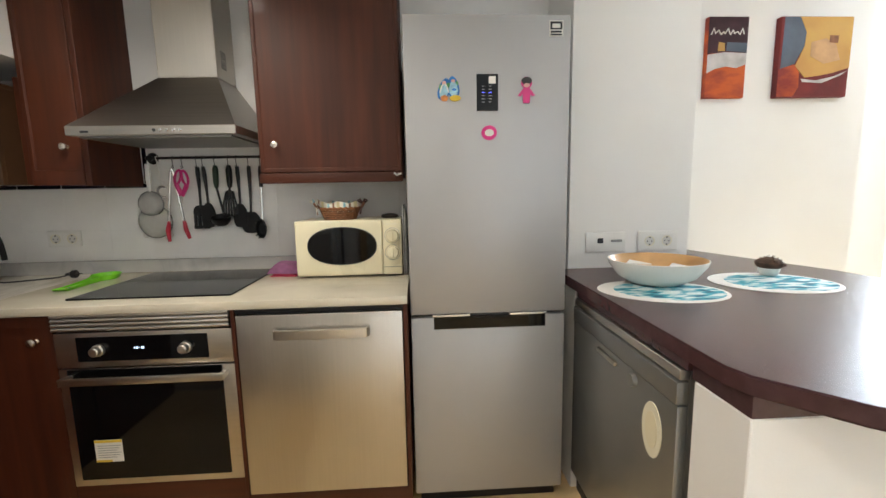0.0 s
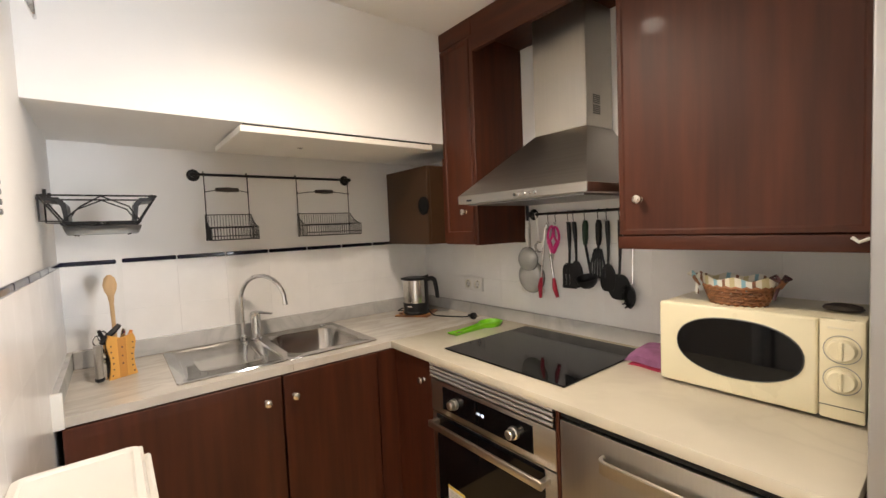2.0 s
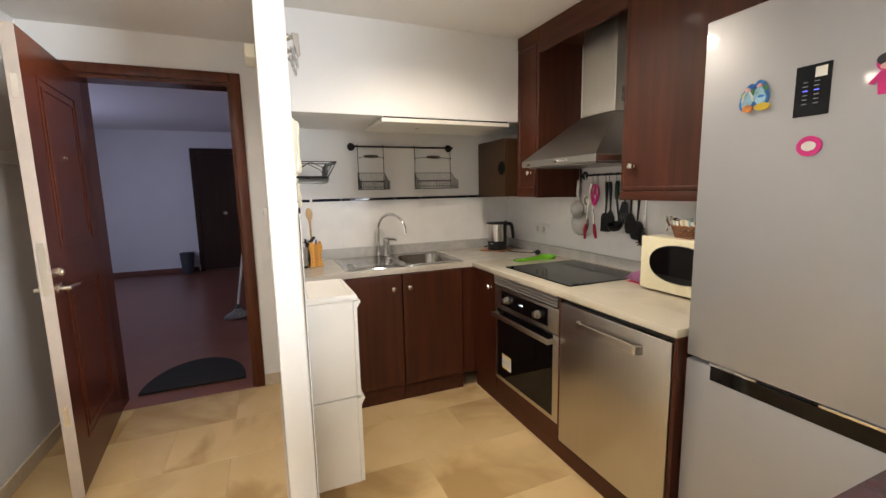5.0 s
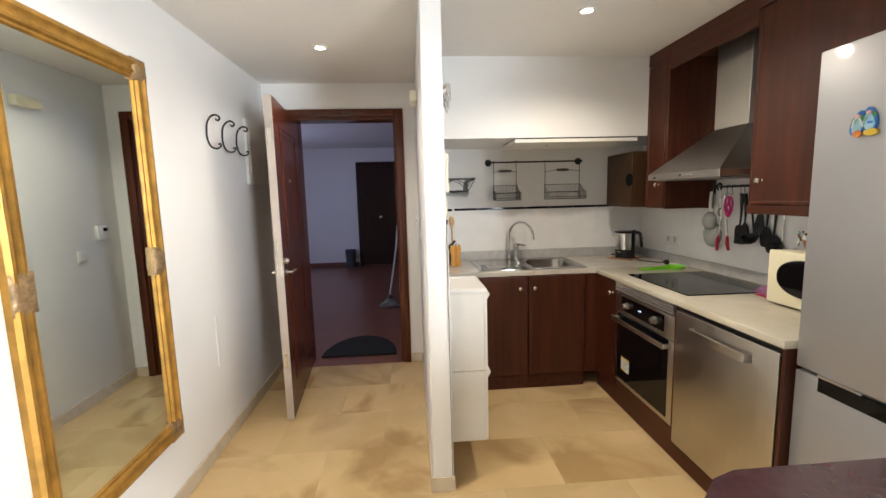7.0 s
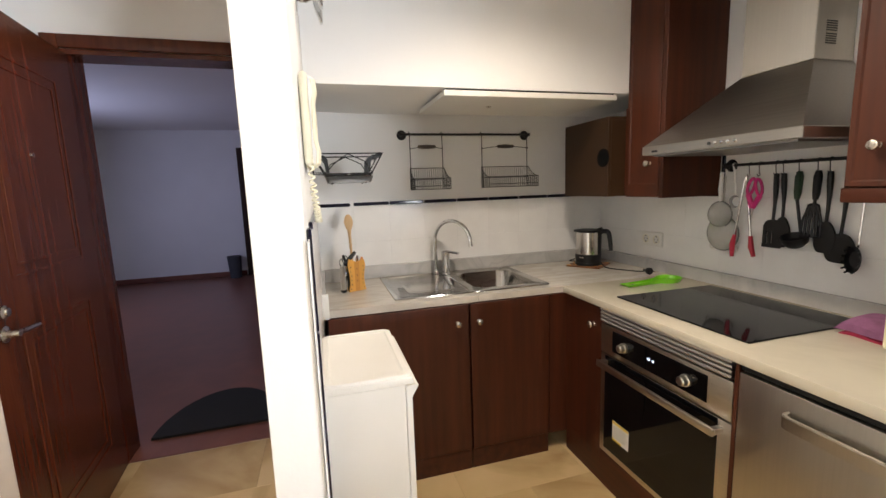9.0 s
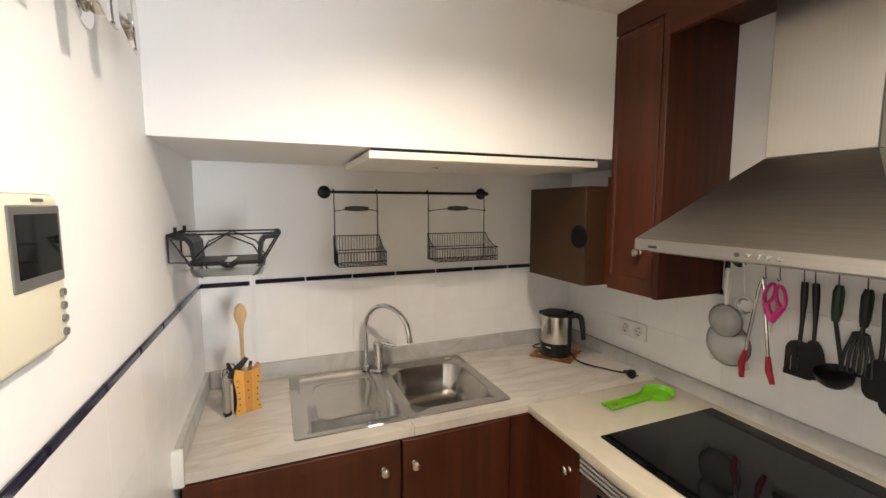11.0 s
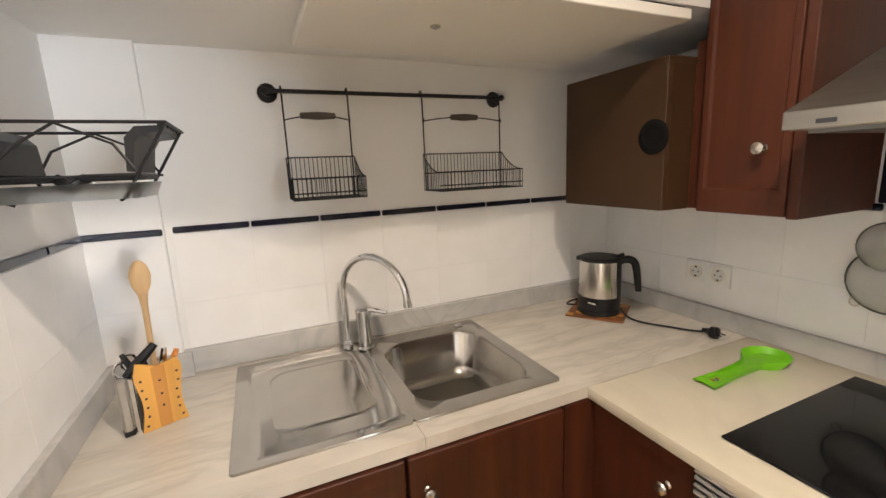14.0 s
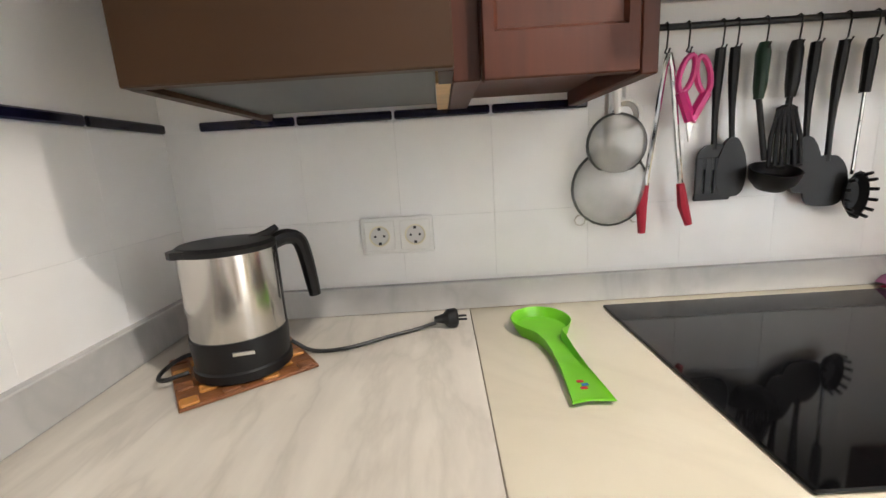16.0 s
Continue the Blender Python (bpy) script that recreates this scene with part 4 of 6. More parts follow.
# folding dish rack in the corner
r = thing("dish_rack", (-1.36, 1.045, 1.38), "black wire plate rack fixed to the partition wall", "rack")
Y0, Y1, XB, XO = 1.052, 1.345, -1.43, -1.245
b = B()
for x in (XB, XO):
    wire(b, [(x, Y0, 1.508), (x, Y1, 1.508)], 0.003, 6)
for y in (Y0, Y1):
    wire(b, [(XB, y, 1.508), (XO, y, 1.508)], 0.003, 6)
part("top_frame", b, IRON, r)
for x, s in ((XB, 0.0), (XO, 0.02)):
    b = B()
    ym = (Y0 + Y1) / 2
    wire(b, [(x, Y0 + 0.05, 1.428), (x, ym - 0.07 + s, 1.474), (x, ym, 1.5065), (x, ym + 0.07, 1.474), (x, Y1 - 0.05, 1.428)], 0.0026, 6)
    part("zigzag_wire", b, IRON, r)
    b = B()
    wire(b, [(x, Y0 + 0.045, 1.424), (x, Y1 - 0.045, 1.424)], 0.0026, 6)
    part("lower_wire", b, IRON, r)
for y, e in ((Y0, 1), (Y1, -1)):
    for x in (XB + 0.02, XO):
        b = B()
        wire(b, [(x, y, 1.508), (x, y + e * 0.05, 1.424), (x, y + e * 0.072, 1.388), (x - 0.004, y + e * 0.08, 1.384)], 0.003, 6)
        part("leg", b, IRON, r)
    b = B()
    prism(b, [(y + e * u, z) for u, z in ((0.006, 1.504), (0.046, 1.502), (0.062, 1.484), (0.066, 1.43), (0.056, 1.428), (0.050, 1.474), (0.040, 1.490), (0.008, 1.494))], XB + 0.012, XO - 0.006, "x")
    pc = part("plate_comb", b, BLACKP, r, "black plastic plate comb")
    for k in range(5):
        b = B()
        x = XB + 0.03 + (XO - XB - 0.06) * k / 4
        box(b, x - 0.006, x + 0.006, y + e * 0.004, y + e * 0.016, 1.502, 1.514, 0.002)
        part("comb_tooth", b, BLACKP, pc)
b = B()
for y0, y1 in ((Y0 + 0.045, (Y0 + Y1) / 2 - 0.015), ((Y0 + Y1) / 2 + 0.015, Y1 - 0.05)):
    box(b, XB + 0.02, XO - 0.005, y0, y1, 1.416, 1.4275, 0.003)
tube(b, [(XO - 0.03, (Y0 + Y1) / 2 - 0.02, 1.422), (XO - 0.02, (Y0 + Y1) / 2, 1.408), (XO - 0.03, (Y0 + Y1) / 2 + 0.02, 1.422)], 0.009, 8)
part("plate_holder", b, BLACKP, r, "black plastic plate holder")
b = B()
skin(b, [rz(rrect(XB + 0.01, XO + 0.02, Y0 + 0.05, Y1 - 0.045, 0.012), 1.412), rz(rrect(XB + 0.018, XO + 0.012, Y0 + 0.058, Y1 - 0.055, 0.012), 1.386)])
part("drip_tray", b, CGLASS, r, "clear plastic drip tray")
for x in (XB + 0.02, XO - 0.03):
    b = B()
    tube(b, [(x, 1.046, 1.50), (x, 1.060, 1.50), (x, 1.066, 1.512), (x, 1.066, 1.528)], 0.005, 6)
    part("wall_hook", b, IRON, r)
for x in (XB + 0.01, XO):
    b = B()
    tube(b, [(x, 1.052, 1.508), (x, 1.052, 1.43), (x, 1.10, 1.428)], 0.0028, 6)
    part("wall_frame", b, IRON, r)

# utensil rail
rail = thing("wall_rail", (-0.57, YN, 1.403), "black iron utensil rail below the hood", "rail", "wall rails")
b = B()
tube(b, [(-0.868, 2.812, 1.403), (-0.258, 2.812, 1.403)], 0.0062, 10)
part("bar", b, IRON, rail)
for x, e in ((-0.85, -1), (-0.275, 1)):
    b = B()
    rosette(b, to(x, YN, 1.403, pose(0, 0, 0, 90)), 0.028)
    tube(b, [(x, 2.812, 1.403), (x + e * 0.012, 2.812, 1.403), (x + e * 0.02, 2.812, 1.403)], 0.011, 10, taper=[0.7, 1, 0.5])
    part("bracket", b, IRON, rail)


def s_hook(x, parent, z=1.403, drop=0.045):
    b = B()
    wire(b, [(x, 2.812 + 0.0085 * math.cos(a), z + 0.0085 * math.sin(a)) for a in (0.2, 1.0, 1.9, 2.8)] + [(x, 2.804, z - 0.012), (x, 2.807, z - drop + 0.006), (x, 2.814, z - drop)] + [(x, 2.801, z - drop - 0.005), (x, 2.795, z - drop + 0.004)], 0.0017, 5)
    return part("hook", b, IRON, parent)


UY = 2.812


def blade(bm, x, zc, w, h, t=0.003, y=UY, tip=0.75, tilt=0.0):
    pts = []
    for k in range(24):
        a = 2 * math.pi * k / 24
        u, v = math.cos(a), math.sin(a)
        wid = w / 2 * (1 if v < 0 else 1 - (1 - tip) * v)
        pts.append((x + wid * math.copysign(abs(u) ** 0.6, u), zc + h / 2 * math.copysign(abs(v) ** 0.7, v)))
    return prism(bm, pts, y - t, y + t, "y")


def handle_bar(bm, x0, x1, z0, z1, w=0.009, y=UY):
    n = 6
    pts = [(x0 + (x1 - x0) * k / n, y + 0.004 * math.sin(math.pi * k / n), z0 + (z1 - z0) * k / n) for k in range(n + 1)]
    return tube(bm, pts, w, 8, taper=[1, 1.1, 1, 0.8, 0.65, 0.6, 0.6])


# strainers on the left end
for nm, xc, zc, rr, yy, top, ears in (("small", -0.848, 1.190, 0.057, 2.782, 1.375, False), ("large", -0.850, 1.104, 0.077, 2.806, 1.19, True)):
    s = thing("strainer", (xc, YN, zc - rr), nm + " steel mesh strainer hanging on the utensil rail", "strainer", "strainers")
    b = B()
    tube(b, [(xc + rr * math.cos(a), yy, zc + rr * math.sin(a)) for a in [2 * math.pi * k / 28 for k in range(28)]], 0.0032, 6, closed=True)
    part("rim", b, GREYB, s, "thin dark steel rim")
    b = B()
    lathe(b, [(rr, 0), (rr * 0.93, 0.012), (rr * 0.72, 0.024), (rr * 0.4, 0.031), (0, 0.033)], to(xc, yy, zc, pose(0, 0, 0, 90 if nm == "large" else 90)), 24, caps=False)
    part("mesh_bowl", b, MESHM, s, "fine steel mesh bowl")
    b = B()
    if ears:
        for e in (-1, 1):
            c = (xc + e * rr * 0.75, zc - rr * 0.85)
            tube(b, [(c[0] + 0.011 * math.cos(a), yy + 0.01, c[1] + 0.011 * math.sin(a)) for a in [2 * math.pi * k / 10 for k in range(10)]], 0.0016, 5, closed=True)
            part("rest_loop", b, STEEL, s)
            b = B()
        tube(b, [(xc - 0.012, yy, zc + rr), (xc - 0.008, yy + 0.005, 1.25), (xc - 0.006, yy + 0.005, 1.36)], 0.004, 6)
    else:
        tube(b, [(xc, yy, zc + rr), (xc - 0.003, yy, 1.30), (xc - 0.005, yy + 0.005, top)], 0.008, 8, taper=[0.8, 1.2, 1])
    part("handle", b, WHITEP if not ears else STEEL, s)

# white tea strainer behind the steel ones
s = thing("tea_strainer", (-0.815, YN, 1.21), "small white plastic tea strainer hanging on the rail", "strainer", "strainers")
b = B()
tube(b, [(-0.815 + 0.032 * math.cos(a), 2.822, 1.246 + 0.032 * math.sin(a)) for a in [2 * math.pi * k / 24 for k in range(24)]], 0.004, 7, closed=True)
part("rim", b, WHITEP, s)
b = B()
lathe(b, [(0.031, 0), (0.029, 0.008), (0.02, 0.014), (0, 0.016)], to(-0.815, 2.822, 1.246, pose(0, 0, 0, -90)), 20, caps=False)
part("mesh_bowl", b, MESHM, s, "fine mesh bowl")
b = B()
tube(b, [(-0.815, 2.822, 1.278), (-0.818, 2.82, 1.33), (-0.82, 2.815, 1.385), (-0.82, 2.806, 1.408), (-0.82, 2.818, 1.412)], 0.004, 7, taper=[1.2, 1.0, 0.9, 0.7, 0.7])
part("handle", b, WHITEP, s)

# tongs
t = thing("tongs", (-0.745, YN, 1.0), "steel kitchen tongs with red silicone tips", "tongs")
s_hook(-0.745, t)
for x1, z1 in ((-0.788, 1.008), (-0.692, 1.020)):
    b = B()
    tube(b, [(-0.746, 2.795, 1.352), (-0.746 + (x1 + 0.738) * 0.15, 2.795, 1.325), (-0.746 + (x1 + 0.738) * 0.75, 2.795, 1.10)], 0.0055, 8)
    part("arm", b, CHROME, t, "polished steel arm")
    b = B()
    tube(b, [(-0.746 + (x1 + 0.738) * 0.74, 2.795, 1.105), (-0.746 + (x1 + 0.738) * 0.88, 2.793, 1.06), (x1, 2.793, z1)], 0.0095, 8, taper=[0.8, 1.15, 0.8])
    part("tip", b, REDS, t, "red silicone tip")

# scissors
t = thing("kitchen_scissors", (-0.69, YN, 1.19), "magenta-handled kitchen scissors hanging on a hook", "scissors")
s_hook(-0.703, t)
for cx, cz, ra in ((-0.716, 1.312, 0.35), (-0.684, 1.308, -0.25)):
    b = B()
    m = to(cx, 2.785, cz, pose(0, 0, 0, 0, math.degrees(ra) * 0.8, 0))
    tube(b, [m @ Vector((0.013 * math.cos(a), 0, 0.034 * math.sin(a))) for a in [2 * math.pi * k / 16 for k in range(16)]], 0.0058, 7, closed=True)
    tube(b, [m @ Vector((0, 0, -0.034)), (-0.705, 2.785, 1.225)], 0.0105, 7)
    part("handle", b, PINK, t)
b = B()
prism(b, [(-0.714, 1.235), (-0.697, 1.235), (-0.706, 1.185)], 2.784, 2.788, "y")
part("blade", b, STEEL, t)

# black utensils: hook x, head x, kind, handle top, head centre, width, height
UT = [(-0.637, -0.638, "slotted", 1.36, 1.122, 0.075, 0.115), (-0.609, -0.602, "flat", 1.36, 1.13, 0.062, 0.12), (-0.553, -0.533, "ladle", 1.365, 1.115, 0.092, 0.07),
      (-0.490, -0.497, "fan", 1.365, 1.182, 0.07, 0.11), (-0.452, -0.452, "spoon", 1.36, 1.125, 0.068, 0.115), (-0.397, -0.404, "turner", 1.36, 1.09, 0.092, 0.105)]
NAMES = {"slotted": ("slotted_spoon", "black nylon slotted spoon hanging from the rail"), "flat": ("serving_spoon", "black nylon serving spoon hanging from the rail"),
         "ladle": ("ladle", "black ladle with dark green handle"), "fan": ("fan_slice", "black slotted fan slice with thick handle"),
         "spoon": ("cooking_spoon", "black nylon cooking spoon hanging from the rail"), "turner": ("turner", "broad black nylon turner hanging from the rail")}
for hx, cx, kd, top, zc, w, h in UT:
    nm, lab = NAMES[kd]
    t = thing(nm, (cx, YN, zc - h / 2), lab, "utensil", "hanging utensils")
    s_hook(hx, t)
    b = B()
    if kd in ("ladle", "fan"):
        tube(b, [(hx, UY, top), (hx - 0.001, UY, top - 0.02), (hx - 0.002, UY, top - 0.08), (hx - 0.003, UY, top - 0.105)], 0.0125, 10, taper=[0.7, 1.1, 1.0, 0.7])
        part("handle", b, DGREEN if kd == "ladle" else BLACKP, t)
        b = B()
        tube(b, [(hx - 0.003, UY, top - 0.1), (cx, UY, zc + h / 2 - 0.01)], 0.0055, 8)
        part("shaft", b, BLACKP, t)
    else:
        handle_bar(b, hx, cx, top, zc + h / 2 - 0.012)
        part("handle", b, BLACKP, t)
    b = B()
    if kd == "ladle":
        lathe(b, [(0.0, -0.036), (w * 0.28, -0.032), (w * 0.44, -0.016), (w / 2, 0.008), (w / 2 - 0.003, 0.008), (w * 0.40, -0.014), (0, -0.031)], to(cx, UY - 0.03, zc, pose(0, 0, 0, 18)), 22, caps=False)
    elif kd == "fan":
        for k in range(6):
            u = (k - 2.5) / 2.5
            tube(b, [(cx + u * 0.016, UY, zc + h / 2), (cx + u * 0.030, UY - 0.004, zc), (cx + u * 0.033, UY - 0.008, zc - h / 2)], 0.0042, 6)
        tube(b, [(cx + u * 0.034, UY - 0.008, zc - h / 2 - 0.003 * (1 - u * u)) for u in (-1, -0.5, 0, 0.5, 1)], 0.004, 6)
        tube(b, [(cx + u * 0.018, UY, zc + h / 2 + 0.006 * (1 - u * u)) for u in (-1, -0.5, 0, 0.5, 1)], 0.005, 6)
    elif kd == "slotted":
        blade(b, cx, zc + 0.03, w * 0.9, h * 0.45)
        for k in range(4):
            u = (k - 1.5) / 1.5
            box(b, cx + u * 0.028 - 0.0072, cx + u * 0.028 + 0.0072, UY - 0.004, UY + 0.002, zc - h * 0.42, zc + 0.03, 0.001)
        box(b, cx - w / 2, cx + w / 2, UY - 0.0045, UY + 0.002, zc - h / 2, zc - h * 0.36, 0.002)
    else:
        blade(b, cx, zc, w, h, 0.003 if kd == "turner" else 0.005, tip=0.5 if kd != "turner" else 0.7)
    part("head", b, BLACKP, t)
t = thing("pasta_server", (-0.345, YN, 1.0), "black pasta server with steel shaft", "utensil", "hanging utensils")
s_hook(-0.342, t)
b = B()
tube(b, [(-0.343, UY, 1.36), (-0.344, UY, 1.34), (-0.346, UY, 1.26)], 0.010, 8, taper=[0.8, 1.1, 0.9])
part("handle", b, BLACKP, t)
b = B()
tube(b, [(-0.346, UY, 1.265), (-0.35, UY, 1.10)], 0.0035, 8)
part("shaft", b, CHROME, t, "thin steel shaft")
b = B()
lathe(b, [(0.0, -0.02), (0.02, -0.016), (0.03, 0), (0.026, 0.002), (0.018, -0.012), (0, -0.016)], to(-0.352, UY - 0.02, 1.06, pose(0, 0, 0, 90)), 16, sx=0.85, sy=1.6)
hd = part("head", b, BLACKP, t)
for k in range(6):
    a = -1.2 + 2.4 * k / 5
    for e in (-1, 1):
        b = B()
        tube(b, [(-0.352 + e * 0.024 * math.cos(a), UY - 0.022, 1.06 + 0.043 * math.sin(a)), (-0.352 + e * 0.027 * math.cos(a), UY - 0.036, 1.06 + 0.047 * math.sin(a))], 0.0035, 5)
        part("tine", b, BLACKP, hd)


# sockets
def socket(parent, m):
    """One round-well socket in a square plate; local z points out of the wall."""
    b = B()
    box(b, -0.033, 0.033, -0.033, 0.033, 0.008, 0.0115, 0.002, m=m)
    ins = part("insert", b, WHITEP, parent)
    b = B()
    lathe(b, [(0.0225, 0.0118), (0.0225, 0.014), (0.0205, 0.014), (0.019, 0.0118)], m, 22, caps=False)
    part("well_rim", b, CREAM2, ins)
    # flat disc; the shade of a sunken well is put into its grey
    b = B()
    lathe(b, [(0.0, 0.0119), (0.019, 0.0119)], m, 20, caps=False)
    part("well", b, material("socket well shade plastic", (0.66, 0.65, 0.63), 0.5), ins)
    b = B()
    for x in (-0.0095, 0.0095):
        lathe(b, [(0.0, 0.0124), (0.0028, 0.0124), (0.0028, 0.0118)], m @ to(x, 0, 0), 8)
    box(b, -0.003, 0.003, 0.013, 0.0185, 0.0118, 0.014, m=m)
    box(b, -0.003, 0.003, -0.0185, -0.013, 0.0118, 0.014, m=m)
    part("pin_holes", b, INK, ins)


WALL_N = pose(0, 0, 0, 90)
t = thing("double_socket", (-1.295, YN, 0.99), "white double wall socket above the worktop", "socket", "wall sockets")
b = B()
box(b, -1.372, -1.218, YN - 0.016, YN - 0.006, 0.990, 1.069, 0.004, 2)
part("plate", b, WHITEP, t)
for x in (-1.333, -1.257):
    socket(t, to(x, YN - 0.006, 1.0295, WALL_N))
for k, (x0, x1) in enumerate(((1.133, 1.311), (1.368, 1.547))):
    t = thing("switch_plate" if not k else "double_socket", ((x0 + x1) / 2, 2.5, 0.96), "white aerial outlet plate on the pillar" if not k else "white double wall socket on the pillar", "socket", "wall sockets")
    b = B()
    box(b, x0, x1, 2.489, 2.499, 0.946, 1.033, 0.004, 2)
    part("plate", b, WHITEP, t)
    if k:
        for x in (1.419, 1.496):
            socket(t, to(x, 2.50, 0.9895, WALL_N))
    else:
        b = B()
        box(b, 1.185, 1.21, 2.486, 2.489, 0.985, 1.007, 0.002)
        part("outlet", b, INK, t)
        b = B()
        box(b, 1.245, 1.295, 2.486, 2.489, 0.99, 1.0, 0.002)
        part("blank_insert", b, GREYST, t)

# ---- things on the worktop ----
ZW = ZT + 0.0012

# trivet and kettle
MT = to(-1.555, 2.605, 0, pose(0, 0, 0, 0, 0, 35.8))
t = thing("trivet", (-1.555, 2.605, ZW), "carved brown wooden trivet under the kettle", "trivet")
b = B()
box(b, -0.1, 0.1, -0.1, 0.1, ZW, ZW + 0.005, 0.001, m=MT)
part("board", b, MATW, t)
for i in range(7):
    for j in range(7):
        if (i + j) % 2 == 0:
            b = B()
            box(b, -0.098 + i * 0.028, -0.073 + i * 0.028, -0.098 + j * 0.028, -0.073 + j * 0.028, ZW + 0.005, ZW + 0.0085, 0.003, m=MT)
            part("carved_block", b, DARKBAM if (i * 3 + j) % 4 == 0 else MATW, t)
K = to(-1.540, 2.592, ZW + 0.0085)
KH = K @ pose(0, 0, 0, 0, 0, 50)
k = thing("electric_kettle", (-1.545, 2.60, ZW + 0.0085), "steel electric kettle with black base and handle", "kettle")
b = B()
lathe(b, [(0.072, 0), (0.0755, 0.003), (0.0755, 0.016), (0.0725, 0.019), (0.0745, 0.05), (0.0745, 0.066), (0.071, 0.068)], K, 32)
part("base", b, BLACKP, k)
b = B()
lathe(b, [(0.0725, 0.066), (0.0725, 0.07), (0.0718, 0.192), (0.0715, 0.199)], K, 36)
part("jug", b, KETTLES, k)
b = B()
lathe(b, [(0.073, 0.197), (0.074, 0.205), (0.068, 0.210), (0.03, 0.213), (0, 0.2135)], K, 30)
prism(b, [(-0.06, -0.03), (-0.083, -0.008), (-0.083, 0.008), (-0.06, 0.03)], 0.197, 0.208, "z", KH)
tube(b, [KH @ Vector((0.03, -0.008, 0.208)), KH @ Vector((0.06, -0.014, 0.212)), KH @ Vector((0.078, -0.018, 0.222))], 0.007, 8, taper=[0.6, 1.1, 0.8])
part("lid", b, BLACKP, k)
b = B()
grip = smooth([KH @ Vector(p) for p in ((0.064, -0.012, 0.196), (0.09, -0.018, 0.203), (0.110, -0.023, 0.196), (0.119, -0.025, 0.170), (0.125, -0.027, 0.12), (0.128, -0.028, 0.090))], 3)
tube(b, grip, 0.012, 10, taper=[1.15 - 0.28 * (i / (len(grip) - 1)) ** 2 for i in range(len(grip))])
part("handle", b, BLACKP, k)
b = B()
arch = [radians(a) for a in range(-38, 15, 4)]
prism(b, [(0.0738 * math.cos(a), 0.0738 * math.sin(a)) for a in arch] + [(0.070 * math.cos(a), 0.070 * math.sin(a)) for a in reversed(arch)], 0.064, 0.199, "z", KH)
part("back_strip", b, BLACKP, k, "black plastic strip behind the handle")
b = B()
box(b, 0.004, 0.036, -0.076, -0.0735, 0.046, 0.053, 0.001, m=K @ pose(0, 0, 0, 0, 0, 12))
part("badge", b, CHROME, k, "small silver badge")
b = B()
tube(b, smooth([(-1.475, 2.63, ZW + 0.03), (-1.44, 2.635, ZW + 0.006), (-1.38, 2.64, ZW + 0.005), (-1.31, 2.68, ZW + 0.005), (-1.26, 2.705, ZW + 0.006), (-1.222, 2.717, ZW + 0.012)]), 0.0035, 6)
part("cable", b, BLACKP, k)
b = B()
tube(b, smooth([(-1.61, 2.55, ZW + 0.02), (-1.64, 2.53, ZW + 0.018), (-1.655, 2.55, ZW + 0.02), (-1.64, 2.585, ZW + 0.03), (-1.615, 2.60, ZW + 0.03)]), 0.0035, 6)
part("cable_loop", b, BLACKP, k)
b = B()
lathe(b, [(0.006, -0.03), (0.01, -0.012), (0.018, -0.004), (0.019, 0.012), (0.016, 0.016), (0, 0.016)], to(-1.195, 2.722, ZW + 0.018, pose(0, 0, 0, 0, 90, 8)), 14)
for e in (-1, 1):
    tube(b, [(-1.18, 2.722 + e * 0.0095, ZW + 0.018), (-1.161, 2.722 + e * 0.0095, ZW + 0.018)], 0.0022, 6)
part("plug", b, BLACKP, k, "black two-pin plug")

# lime spoon rest
t = thing("spoon_rest", (-1.02, 2.55, ZW), "lime green silicone spoon rest on the worktop", "spoon rest")
b = B()
outline = []
for q in range(21):
    a = radians(-62 + 292 * q / 20)
    outline.append((-1.024 + 0.056 * math.cos(a), 2.688 + 0.063 * math.sin(a)))
outline += [(-1.047, 2.622), (-1.039, 2.595), (-1.036, 2.555), (-1.037, 2.50), (-1.041, 2.455), (-1.045, 2.421), (-1.018, 2.427), (-0.987, 2.422), (-0.990, 2.455), (-0.995, 2.50), (-0.998, 2.555), (-0.998, 2.595), (-0.999, 2.622)]
lift = [0.020 if y > 2.63 else 0.020 - 0.012 * min(1, (2.63 - y) / 0.2) for x, y in outline]
lip = [(-1.02 + (x + 1.02) * 0.965, 2.58 + (y - 2.58) * 0.985) for x, y in outline]
mid = [(-1.022 + (x + 1.022) * 0.82, 2.58 + (y - 2.58) * 0.93) for x, y in outline]
skin(b, [[(x, y, ZW + z) for (x, y), z in zip(outline, lift)], [(x, y, ZW + z + 0.0015) for (x, y), z in zip(lip, lift)], [(x, y, ZW + (0.004 if y > 2.6 else 0.0065)) for x, y in mid]])
skin(b, [[(x, y, ZW + z) for (x, y), z in zip(outline, lift)], [(x, y, ZW) for x, y in mid]])
bmesh.ops.remove_doubles(b, verts=b.verts[:], dist=0.0004)
tr = part("tray", b, LIME, t, sharp=60)
for dx, dy, mt in ((0.0, 0.0, REDS), (0.004, -0.011, BLUEP), (0.0, -0.022, REDS)):
    b = B()
    box(b, -1.022 + dx, -1.013 + dx, 2.474 + dy * 0.8, 2.479 + dy * 0.8, ZW + 0.0068, ZW + 0.0078)
    part("print", b, mt, tr)

